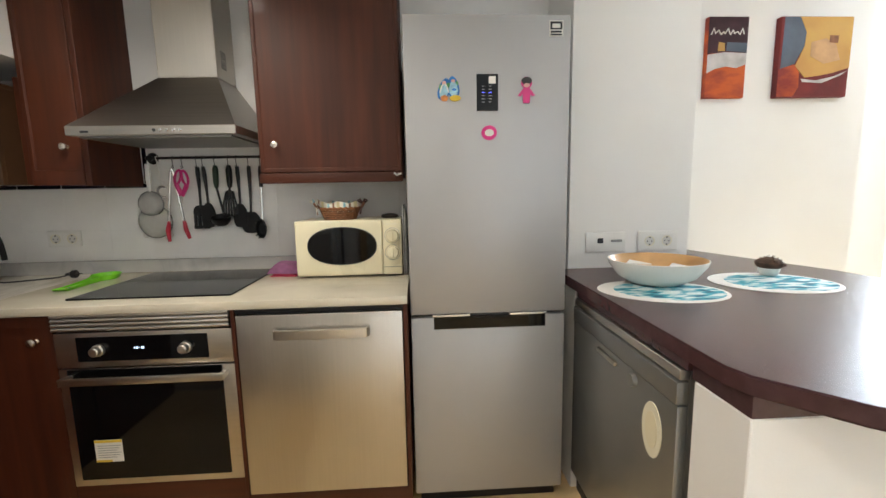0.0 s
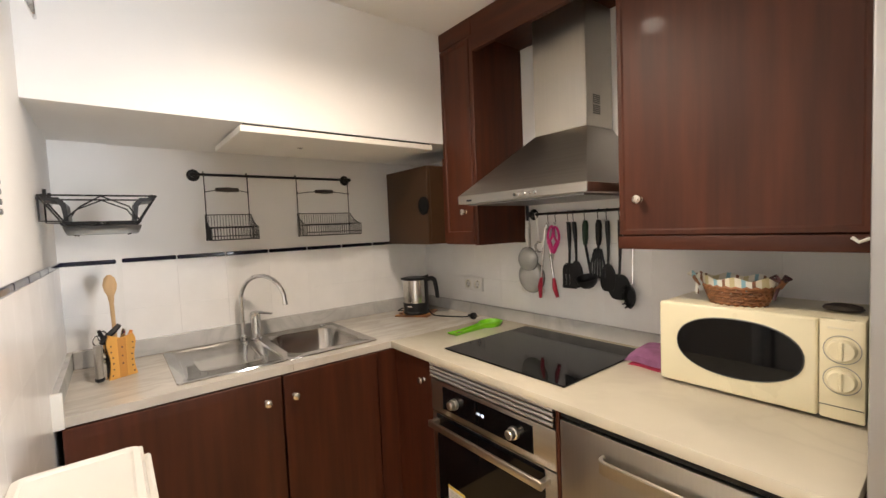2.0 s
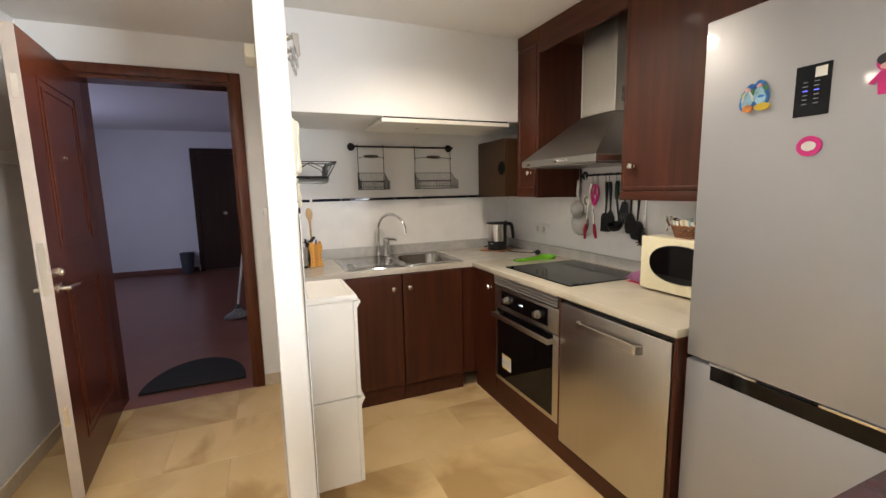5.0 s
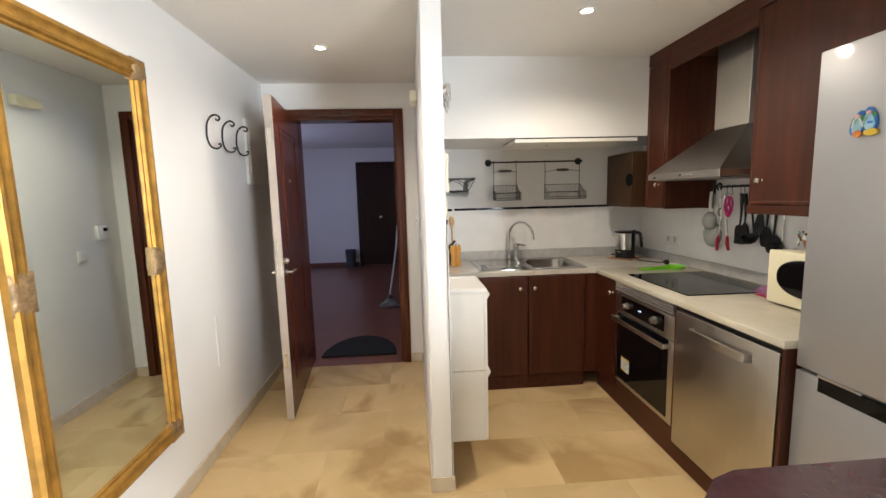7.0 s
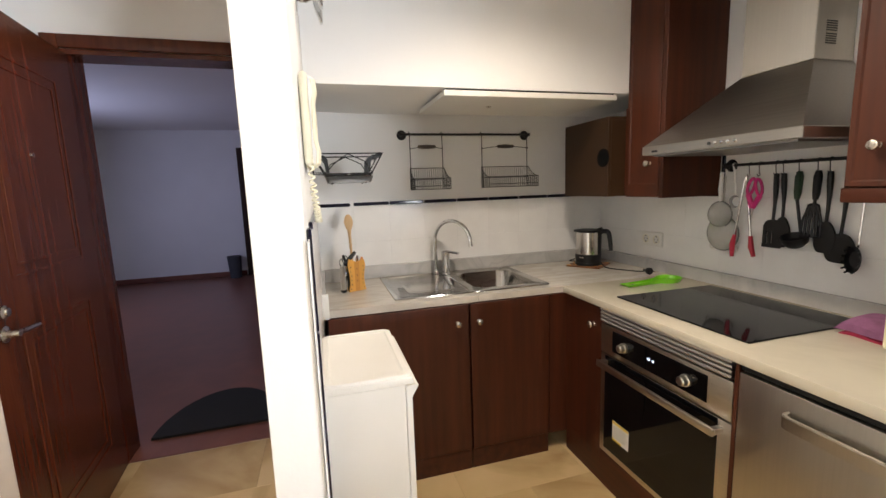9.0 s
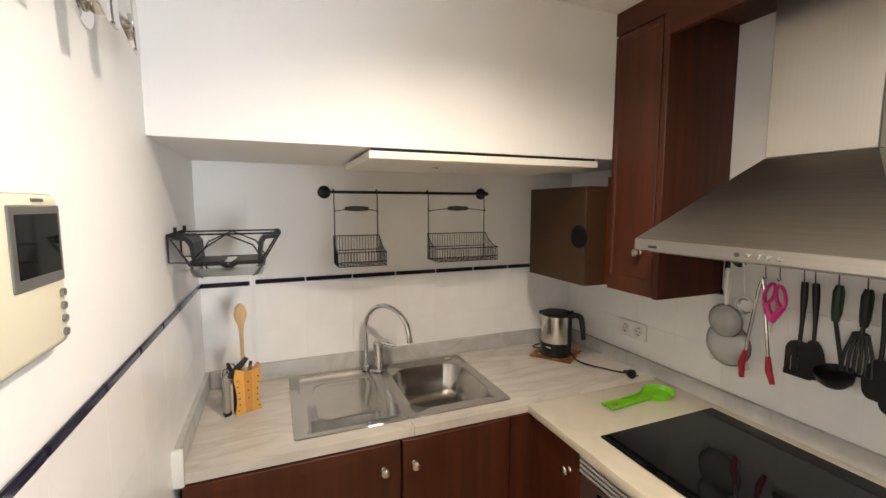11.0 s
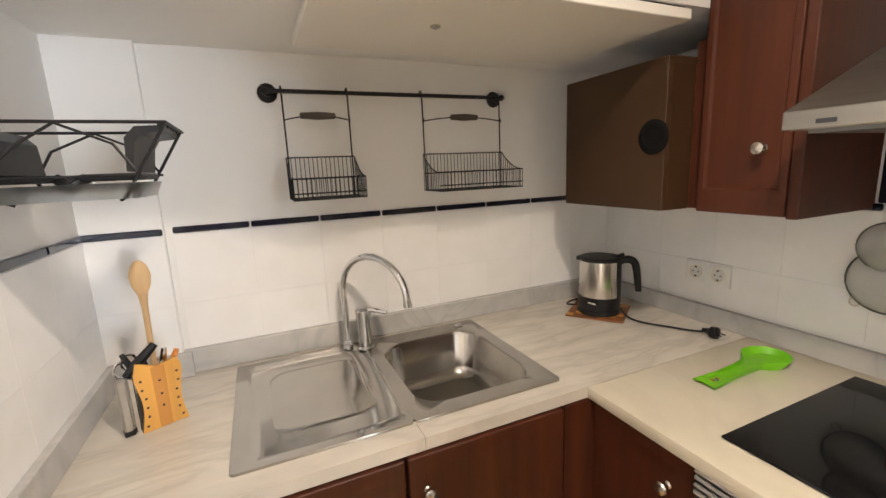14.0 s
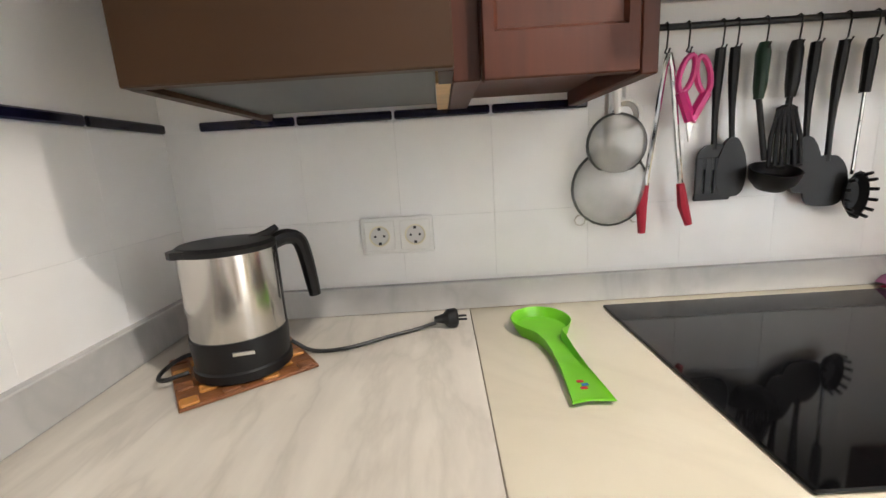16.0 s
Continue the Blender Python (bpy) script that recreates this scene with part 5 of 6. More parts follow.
# microwave
MX0, MX1, MY, MZ0, MZ1 = -0.12, 0.332, 2.535, ZW + 0.012, 1.108
t = thing("microwave", (0.1, 2.66, ZW), "cream microwave oven with an oval dark window", "microwave")
b = B()
box(b, MX0, MX1, MY + 0.02, YN - 0.03, MZ0, MZ1 - 0.002, 0.006, 2)
part("body", b, CREAM, t)
b = B()
box(b, MX0 - 0.002, 0.251, MY, MY + 0.02, MZ0 - 0.003, MZ1, 0.008, 3)
md = part("door", b, CREAM, t)
b = B()
prism(b, ellipse(0.078, (MZ0 + MZ1) / 2 + 0.008, 0.146, 0.080, 48, 0.9), MY - 0.003, MY + 0.004, "y")
part("window", b, BLACKG, md, "oval dark glass window")
b = B()
tube(b, [(x, MY - 0.001, z) for x, z in ellipse(0.078, (MZ0 + MZ1) / 2 + 0.008, 0.147, 0.081, 48, 0.9)], 0.0022, 6, closed=True)
part("window_rim", b, GREYB, md)
b = B()
box(b, 0.2525, MX1 + 0.002, MY + 0.001, MY + 0.02, MZ0 - 0.003, MZ1, 0.006, 2)
cp = part("control_panel", b, CREAM, t)
for z in (MZ0 + 0.168, MZ0 + 0.095):
    b = B()
    lathe(b, [(0.034, 0), (0.034, 0.0015), (0.0325, 0.0015), (0.0325, 0)], to(0.294, MY + 0.001, z, pose(0, 0, 0, 90)), 28, caps=False)
    part("dial_ring", b, GREYST, cp, "fine printed dial ring")
    b = B()
    lathe(b, [(0.027, 0), (0.026, 0.012), (0.023, 0.016), (0, 0.016)], to(0.294, MY + 0.001, z, pose(0, 0, 0, 90)), 24)
    box(b, 0.290, 0.298, MY - 0.02, MY - 0.013, z - 0.022, z + 0.022, 0.002)
    part("dial", b, CREAM, cp, "round cream timer dial")
b = B()
for q in range(7):
    box(b, 0.268 + q * 0.0065, 0.273 + q * 0.0065, MY, MY + 0.0012, MZ0 + 0.216, MZ0 + 0.221)
part("faint_lettering", b, CREAM2, cp)
b = B()
box(b, 0.254, MX1, MY - 0.001, MY + 0.001, MZ0 + 0.03, MZ0 + 0.0315)
part("opener_seam", b, GREYB, cp)
for x in (MX0 + 0.04, MX1 - 0.04):
    for y in (MY + 0.05, YN - 0.07):
        b = B()
        lathe(b, [(0.012, 0), (0.012, 0.013)], to(x, y, ZW), 10)
        part("foot", b, BLACKP, t)

# bread basket on the microwave
t = thing("bread_basket", (0.07, 2.62, MZ1), "small oval wicker basket lined with striped cloth", "basket")
b = B()
for q in range(6):
    s = 0.80 + 0.20 * q / 5
    ring = ellipse(0.07, 2.625, 0.098 * s, 0.062 * s, 44)
    tube(b, [(x, y, MZ1 + 0.004 + q * 0.0085 + 0.0022 * (1 if (i + q) % 2 else -1)) for i, (x, y) in enumerate(ring)], 0.0052, 5, closed=True)
tagged(part("woven_side", b, WICKER, t), kind="stuff")
b = B()
prism(b, ellipse(0.07, 2.625, 0.075, 0.048, 24), MZ1, MZ1 + 0.005)
part("bottom", b, WICKER, t)
b = B()
ring = ellipse(0.07, 2.625, 0.1, 0.064, 48)
rows = [[(x, y, MZ1 + 0.046) for x, y in ellipse(0.07, 2.625, 0.097, 0.062, 48)],
        [(x, y, MZ1 + 0.073 + 0.005 * math.sin(i * 0.9)) for i, (x, y) in enumerate(ellipse(0.07, 2.625, 0.103, 0.067, 48))],
        [(x, y, MZ1 + 0.069 + 0.004 * math.sin(i * 0.9 + 1)) for i, (x, y) in enumerate(ellipse(0.07, 2.625, 0.096, 0.061, 48))],
        [(x, y, MZ1 + 0.03) for x, y in ellipse(0.07, 2.625, 0.074, 0.045, 48)]]
skin(b, rows)
part("cloth_lining", b, STRIPE, t, "striped cloth lining")
for e in (-1, 1):
    b = B()
    c = 0.07 + e * 0.105
    tube(b, [(c, 2.60, MZ1 + 0.045), (c + e * 0.018, 2.602, MZ1 + 0.068), (c + e * 0.022, 2.625, MZ1 + 0.074), (c + e * 0.018, 2.648, MZ1 + 0.068), (c, 2.65, MZ1 + 0.045)], 0.005, 6)
    part("ear_handle", b, WICKER, t)
    b = B()
    for s in (-1, 1):
        tube(b, [(c + e * 0.012, 2.615, MZ1 + 0.066), (c + e * 0.012 + s * 0.012, 2.605, MZ1 + 0.084), (c + e * 0.012 + s * 0.026, 2.602, MZ1 + 0.078), (c + e * 0.012, 2.613, MZ1 + 0.066)], 0.0045, 6)
    tube(b, [(c + e * 0.012, 2.613, MZ1 + 0.066), (c + e * 0.006, 2.596, MZ1 + 0.045), (c + e * 0.001, 2.585, MZ1 + 0.022)], 0.005, 6)
    part("ribbon_bow", b, PLUM if e > 0 else STRIPE, t, "tied ribbon bow")
t.matrix_basis = Matrix.Translation((0.060, 2.62, MZ1)) @ Matrix.Diagonal((0.88, 0.92, 1.04, 1))
t = thing("glasses_case", (0.28, 2.66, MZ1), "small grey oval case on the microwave", "case")
b = B()
lathe(b, [(0.028, 0), (0.034, 0.006), (0.03, 0.014), (0.014, 0.019), (0, 0.02)], to(0.278, 2.66, MZ1), 18, sx=1.2, sy=0.7)
part("shell", b, GREYW, t)
for y0, y1, z1, mt, x in ((2.56, 2.80, 1.165, WHITEP, 0.341), (2.58, 2.80, 1.14, PAPER, 0.349), (2.545, 2.80, 1.05, GREYST, 0.355)):
    b = B()
    box(b, x - 0.002, x + 0.002, y0, y1, ZW, z1, 0.0015)
    tagged(part("chopping_board", b, mt), "thin board leaning between microwave and fridge", "board", "leaning boards")

# folded cloths
for z0, z1, mt, x0, lab in ((0.0, 0.012, CLOTHR, -0.262, "folded red kitchen cloth under a mauve one"), (0.0125, 0.052, CLOTH, -0.275, "folded mauve kitchen cloth beside the microwave")):
    b = B()
    n = 9
    lo, hi = [], []
    for z, rows in ((z0, lo), (z1, hi)):
        for i in range(n):
            for j in range(n):
                u, v = i / (n - 1), j / (n - 1)
                rows.append(b.verts.new((x0 + 0.135 * u + 0.006 * math.sin(v * 5), 2.60 + 0.2 * v + 0.006 * math.sin(u * 6), ZW + z + (z > z0) * (-0.02 * (abs(2 * u - 1) ** 4 + abs(2 * v - 1) ** 4) * (z1 - z0) / 0.04 + 0.004 * math.sin(4 * u + 3 * v)))))
    for rows in (lo, hi):
        for i in range(n - 1):
            for j in range(n - 1):
                b.faces.new((rows[i * n + j], rows[i * n + j + 1], rows[(i + 1) * n + j + 1], rows[(i + 1) * n + j]))
    edge = [(i, 0) for i in range(n)] + [(n - 1, j) for j in range(1, n)] + [(i, n - 1) for i in range(n - 2, -1, -1)] + [(0, j) for j in range(n - 2, 0, -1)]
    for (i, j), (p, q) in zip(edge, edge[1:] + edge[:1]):
        b.faces.new((lo[i * n + j], lo[p * n + q], hi[p * n + q], hi[i * n + j]))
    tagged(part("kitchen_cloth", b, mt, sharp=60), lab, "cloth", "folded cloths")

# bamboo utensil block
UB = to(-1.502, 1.208, ZW, pose(0, 0, 0, 0, 0, 113)) @ Matrix.Diagonal((1.12, 1, 1.14, 1))  # local -y faces the room
t = thing("utensil_block", (-1.49, 1.205, ZW), "wavy bamboo utensil block with knives and a spoon", "utensil holder")
b = B()
side = [(0.041, 0.0), (0.038, 0.015), (0.0345, 0.035), (0.0335, 0.052), (0.0345, 0.07), (0.038, 0.09), (0.0415, 0.108), (0.0405, 0.122), (0.035, 0.136)]
prism(b, [(x, z) for x, z in side] + [(0.0, 0.128)] + [(-x, z + (0.008 if z > 0.13 else 0)) for x, z in side[::-1]], -0.034, -0.026, "y", UB)
fp = part("front_panel", b, BAMBOO, t)
b = B()
prism(b, [(-0.011, 0.001), (0.011, 0.001), (0.012, 0.128), (-0.012, 0.129)], -0.0346, -0.0338, "y", UB)
part("middle_strip", b, DARKBAM, fp, "darker bamboo strip")
for x, z in [(e * 0.029, 0.012 + q * 0.019) for e in (-1, 1) for q in range(6)] + [(0.0, 0.045), (0.0, 0.07), (0.0, 0.098)]:
    b = B()
    lathe(b, [(0.0, 0.0004), (0.0026, 0.0004), (0.0026, 0)], UB @ to(x * (0.93 if 0.03 < z < 0.08 else 1.08), -0.0347, z, pose(0, 0, 0, 90)), 8)
    part("dot", b, INK, fp)
b = B()
box(b, -0.034, 0.034, -0.026, 0.03, 0.0, 0.10, 0.002, m=UB)
part("holder", b, BLACKP, t)
b = B()
box(b, -0.05, -0.04, -0.02, 0.03, 0.0, 0.115, 0.002, m=UB)
box(b, -0.04, -0.034, -0.015, 0.025, 0.08, 0.088, 0.001, m=UB)
part("side_clip", b, CHROME, t)
for x, z1, lean, mt in ((-0.022, 0.165, 22, BLACKP), (-0.008, 0.15, 12, BLACKP), (0.012, 0.152, -8, CHROME), (0.024, 0.145, -20, ORANGE)):
    b = B()
    m = UB @ to(x, 0.0, 0.09, pose(0, 0, 0, 0, -lean, 0))
    tube(b, [m @ Vector((0, 0, 0)), m @ Vector((0, 0, 0.03)), m @ Vector((0.002, 0, z1 - 0.09))], 0.008, 8, taper=[0.8, 1.05, 0.7])
    part("knife_handle", b, mt, t)
b = B()
tube(b, [UB @ Vector(p) for p in ((-0.05, -0.012, 0.118), (-0.034, -0.014, 0.135), (-0.012, -0.014, 0.152), (0.006, -0.012, 0.168))], 0.0095, 8, taper=[0.8, 1.1, 1.15, 0.9])
part("peeler_handle", b, BLACKP, t)
b = B()
box(b, -0.068, -0.052, -0.022, 0.0, 0.004, 0.115, 0.003, m=UB)
part("folding_opener", b, STEEL, t, "bright steel opener")
b = B()
box(b, -0.069, -0.051, -0.023, 0.001, 0.0, 0.012, 0.002, m=UB)
part("opener_end", b, BLACKP, t)
for x, z in ((-0.038, 0.14), (-0.052, 0.128)):
    b = B()
    tube(b, [UB @ Vector((x + 0.013 * math.cos(a), 0.005, z + 0.016 * math.sin(a))) for a in [2 * math.pi * q / 14 for q in range(14)]], 0.0028, 6, closed=True)
    part("finger_ring", b, CHROME, t)
w = thing("wooden_spoon", (-1.515, 1.20, ZW + 0.09), "pale beech wooden spoon standing in the block", "spoon")
b = B()
M = to(-1.518, 1.205, ZW + 0.08, pose(0, 0, 0, 1, -8, 0))
tube(b, [M @ Vector((0, 0, z)) for z in (0, 0.06, 0.12, 0.19, 0.22)], 0.0065, 8, taper=[0.9, 1, 1, 1.1, 1.6])
lathe(b, [(0.0, 0.0), (0.008, 0.004), (0.019, 0.03), (0.0225, 0.052), (0.017, 0.076), (0.007, 0.088), (0, 0.09)], M @ to(0, 0, 0.21), 18, sx=0.42, sy=1.0)
part("spoon", b, BEECH, w)

# ---- fridge magnets ----
MGY = FY - 0.0045


def disc(poly, mt, name, parent, y0=None, y1=None, label=""):
    b = B()
    prism(b, poly, (MGY if y0 is None else y0), (FY if y1 is None else y1), "y")
    return part(name, b, mt, parent, label)


t = thing("fridge_magnet", (0.525, FY, 1.53), "blue and yellow flip-flop souvenir magnet on the fridge", "magnet", "fridge magnets")
for cx, cz, tl in ((0.510, 1.570, 0.25), (0.541, 1.576, -0.1)):
    pl = [(cx + 0.021 * math.cos(a) * (1 - 0.18 * math.sin(a)) + tl * 0.03 * math.sin(a), cz + 0.036 * math.sin(a)) for a in [2 * math.pi * q / 20 for q in range(20)]]
    sole = disc(pl, BLUEP, "sole", t)
    inner = [(cx + (x - cx) * 0.68, cz - 0.006 + (z - cz) * 0.68) for x, z in pl]
    disc(inner, SKYP, "picture_inset", sole, MGY - 0.0012, MGY + 0.001)
    disc(ellipse(cx + 0.012, cz + 0.012, 0.006, 0.008, 12), GREEN, "leaf_print", sole, MGY - 0.002, MGY + 0.001)
    disc(ellipse(cx - 0.013, cz + 0.006, 0.005, 0.009, 12), GREEN, "leaf_print", sole, MGY - 0.002, MGY + 0.001)
    disc(ellipse(cx + 0.003, cz - 0.008, 0.008, 0.004, 12), BLUEP if cx > 0.52 else SKYP, "sea_print", sole, MGY - 0.002, MGY + 0.001)
    b = B()
    for e in (-1, 1):
        tube(b, [(cx, MGY - 0.002, cz + 0.02), (cx + e * 0.009, MGY - 0.004, cz + 0.008), (cx + e * 0.015, MGY - 0.001, cz - 0.012)], 0.0022, 6)
    part("strap", b, PAPER if cx < 0.52 else SKYP, sole)
    disc(ellipse(cx, cz + 0.020, 0.007, 0.005, 12), SKINP, "flower", sole, MGY - 0.006, MGY)
disc(ellipse(0.510, 1.540, 0.013, 0.010, 16), ORANGE, "red_label", t, MGY - 0.002, FY)
disc(ellipse(0.548, 1.540, 0.019, 0.010, 16), YELL, "yellow_label", t, MGY - 0.002, FY)
t = thing("fridge_magnet", (0.66, FY, 1.50), "dark rectangular control display on the fridge door", "display")
b = B()
box(b, 0.622, 0.697, FY - 0.002, FY + 0.001, 1.497, 1.620, 0.0008)
pl = part("panel", b, BLACKG, t)
b = B()
box(b, 0.664, 0.688, FY - 0.003, FY - 0.0018, 1.588, 1.612)
part("white_badge", b, PAPER, pl)
for q in range(6):
    for x in (0.640, 0.664):
        b = B()
        box(b, x, x + 0.010, FY - 0.003, FY - 0.0018, 1.526 + q * 0.0105, 1.528 + q * 0.0105)
        part("indicator", b, LEDB if q == 3 else GREYST, pl)
t = thing("fridge_magnet", (0.796, FY, 1.52), "pink plain doll-shaped magnet on the fridge", "magnet", "fridge magnets")
b = B()
prism(b, ellipse(0.796, 1.590, 0.019, 0.020, 18), MGY, FY, "y")
prism(b, [(0.785, 1.572), (0.807, 1.572), (0.826, 1.548), (0.816, 1.545), (0.810, 1.552), (0.807, 1.522), (0.785, 1.522), (0.782, 1.552), (0.776, 1.545), (0.766, 1.548)], MGY + 0.0005, FY, "y")
fg = part("figure", b, PINK, t)
b = B()
prism(b, ellipse(0.796, 1.596, 0.0185, 0.013, 16), MGY - 0.001, MGY + 0.001, "y")
part("dark_cap", b, INK, fg)
b = B()
prism(b, ellipse(0.796, 1.581, 0.011, 0.007, 14), MGY - 0.0015, MGY + 0.001, "y")
part("pale_oval", b, SKINP, fg)
t = thing("fridge_magnet", (0.665, FY, 1.40), "round red and white magnet on the fridge", "magnet", "fridge magnets")
disc(ellipse(0.665, 1.423, 0.027, 0.025, 26), PINK, "disc", t)
disc(ellipse(0.665, 1.423, 0.016, 0.012, 20), PAPER, "white_centre", t, MGY - 0.001, FY)
t = thing("fridge_sticker", (0.9, FY, 1.74), "small black and white label on the fridge door", "sticker")
b = B()
box(b, 0.874, 0.922, FY - 0.001, FY + 0.001, 1.742, 1.793)
lb = part("label", b, PAPER, t)
b = B()
for q in ((0.877, 0.884, 1.764, 1.790), (0.912, 0.919, 1.764, 1.790), (0.884, 0.912, 1.783, 1.790), (0.884, 0.912, 1.764, 1.769), (0.879, 0.917, 1.754, 1.760), (0.879, 0.917, 1.745, 1.750)):
    box(b, q[0], q[1], FY - 0.0018, FY - 0.0009, q[2], q[3])
part("print", b, INK, lb)
t = thing("cabinet_hook", (0.34, 2.51, 1.31), "small white hook on the cabinet edge", "hook")
b = B()
tube(b, [(0.343, 2.515, 1.30), (0.341, 2.494, 1.30), (0.326, 2.49, 1.293), (0.314, 2.492, 1.303)], 0.004, 7)
part("hook", b, WHITEP, t)

# ---- partition, kitchen side ----
t = thing("video_intercom", (-0.43, 1.045, 1.40), "ivory video intercom with handset and coiled cord", "intercom")
b = B()
box(b, -0.585, -0.315, 1.0472, 1.066, 1.388, 1.625, 0.012, 3)
bd = part("body", b, CREAM2, t)
b = B()
box(b, -0.575, -0.445, 1.0655, 1.0685, 1.492, 1.608, 0.002)
sc = part("screen", b, GREYST, bd, "grey glass screen")
b = B()
box(b, -0.565, -0.457, 1.0684, 1.0692, 1.508, 1.596, 0.0003)
part("picture_area", b, BLACKG, sc)
b = B()
box(b, -0.535, -0.505, 1.0655, 1.0672, 1.613, 1.618)
part("print", b, GREYST, bd)
for q in range(4):
    b = B()
    lathe(b, [(0.0065, 0), (0.006, 0.004), (0, 0.005)], to(-0.566, 1.066, 1.472 - q * 0.021, pose(0, 0, 0, -90)), 10)
    part("button", b, GREYST, bd)
b = B()
prism(b, [(1.0655, 1.612), (1.070, 1.606), (1.074, 1.575), (1.069, 1.55), (1.068, 1.50), (1.069, 1.45), (1.074, 1.425), (1.070, 1.396), (1.0655, 1.392)], -0.365, -0.321, "x")
part("cradle", b, WHITEP, t, "white handset cradle")
b = B()
HXC = -0.343
tube(b, [(HXC, 1.0660, 1.612), (HXC, 1.0730, 1.604), (HXC, 1.0750, 1.575), (HXC, 1.0710, 1.55), (HXC, 1.0720, 1.50), (HXC, 1.0710, 1.45), (HXC, 1.0750, 1.425), (HXC, 1.0730, 1.396), (HXC, 1.0660, 1.388)], 0.009, 12, taper=[0.7, 0.95, 1, 0.85, 0.8, 0.85, 1, 0.95, 0.7])
for v in b.verts:
    v.co.x = HXC + (v.co.x - HXC) * 2.2
part("handset", b, CREAM2, t, "ivory handset")
b = B()
cord = []
for q in range(180):
    u = q / 179
    base = Vector((-0.365 + 0.02 * math.sin(u * 3.1), 1.058 + 0.010 * math.sin(u * math.pi), 1.395 - 0.15 * math.sin(u * math.pi) ** 0.8))
    base.x += 0.05 * u
    cord.append(base + Vector((0.006 * math.cos(q * 0.9), 0.006 * math.sin(q * 0.9), 0)))
tube(b, cord, 0.0024, 5)
part("coiled_cord", b, CREAM2, t)
t.matrix_basis = Matrix.Translation((-0.455, 1.045, 1.415)) @ Matrix.Diagonal((0.9, 1.0, 0.84, 1))

for x, z in ((-0.58, 1.952), (-0.69, 1.932), (-0.80, 1.930)):
    t = thing("concealed_hinge", (x, 1.045, z), "bare chrome cabinet hinge on the partition", "hinge", "bare hinges")
    b = B()
    lathe(b, [(0.040, 0), (0.040, 0.003), (0.034, 0.006), (0.02, 0.007), (0, 0.007)], to(x, 1.0452, z, pose(0, 0, 0, -90)), 20)
    part("plate", b, CHROME, t)
    b = B()
    lathe(b, [(0.009, 0.005), (0.014, 0.012), (0.015, 0.03), (0.010, 0.040), (0.006, 0.048)], to(x, 1.0452, z, pose(0, 0, 0, -90)), 14)
    part("barrel", b, NICKEL, t)
    b = B()
    prism(b, [(1.090, z + 0.016), (1.118, z + 0.014), (1.120, z - 0.070), (1.113, z - 0.072), (1.096, z - 0.02)], x - 0.016, x + 0.016, "x")
    bmesh.ops.bevel(b, geom=b.edges[:], offset=0.002, segments=1, affect="EDGES")
    part("arm", b, CHROME, t)

# white tilting shoe cabinet
t = thing("shoe_cabinet", (-0.38, 1.045, 0.19), "slim white wall-hung shoe cabinet with two flaps", "cabinet")
b = B()
box(b, -0.555, -0.236, 1.0472, 1.222, 0.19, 0.548, 0.003)
part("lower_body", b, LACQ, t)
b = B()
box(b, -0.555, -0.236, 1.0472, 1.222, 0.551, 0.932, 0.003)
part("upper_body", b, LACQ, t)
for z0, z1 in ((0.195, 0.545), (0.556, 0.93)):
    b = B()
    prism(b, [(1.2225, z0), (1.235, z0), (1.235, z1 - 0.03), (1.250, z1 - 0.004), (1.245, z1), (1.2225, z1 - 0.004)], -0.556, -0.235, "x")
    part("flap", b, LACQ, t)
b = B()
box(b, -0.558, -0.230, 1.0472, 1.238, 0.932, 0.949, 0.004, 2)
tp = part("top", b, LACQ, t)
b = B()
skin(b, [rz(rrect(-0.555, -0.233, 1.05, 1.235, 0.02), 0.9492), rz(rrect(-0.553, -0.235, 1.052, 1.233, 0.02), 0.954), rz(rrect(-0.542, -0.246, 1.063, 1.222, 0.015), 0.954), rz(rrect(-0.538, -0.250, 1.067, 1.218, 0.015), 0.9502)])
part("rim", b, LACQ, tp)

# ---- hall ----
t = thing("wall_mirror", (0.17, YS, 0.34), "tall wall mirror in an ornate antique gold frame", "mirror")
X0, X1, Z0, Z1, FW = -0.240, 0.485, 0.333, 1.972, 0.082
PROF = [(0.0, 0.0), (0.002, 0.020), (0.012, 0.030), (0.022, 0.031), (0.030, 0.024), (0.040, 0.022), (0.052, 0.027), (0.060, 0.025), (0.066, 0.015), (0.074, 0.016), (0.080, 0.010), (0.082, 0.0)]


def frame_bar(p, q, inward, name):
    """One mitred moulding from corner p to corner q."""
    b = B()
    rows = []
    d = (Vector(q) - Vector(p)).normalized()
    for c, s in ((Vector(p), 1), (Vector(q), -1)):
        rows.append([b.verts.new((c + Vector(inward) * u + d * s * u + Vector((0, 1, 0)) * h)) for u, h in PROF])
    n = len(PROF)
    for i in range(n - 1):
        b.faces.new((rows[0][i], rows[0][i + 1], rows[1][i + 1], rows[1][i]))
    b.faces.new((rows[0][0], rows[0][-1], rows[1][-1], rows[1][0]))
    b.faces.new(rows[0])
    b.faces.new(rows[1])
    return part(name, b, GOLD, t)


YM = YS + 0.0005
frame_bar((X0, YM, Z1), (X1, YM, Z1), (0, 0, -1), "frame_top")
frame_bar((X0, YM, Z0), (X1, YM, Z0), (0, 0, 1), "frame_bottom")
frame_bar((X0, YM, Z0), (X0, YM, Z1), (1, 0, 0), "frame_side")
frame_bar((X1, YM, Z0), (X1, YM, Z1), (-1, 0, 0), "frame_side")
b = B()
box(b, X0 + 0.07, X1 - 0.07, YS + 0.001, YS + 0.008, Z0 + 0.07, Z1 - 0.07)
part("mirror_glass", b, MIRROR, t, "silvered mirror glass")


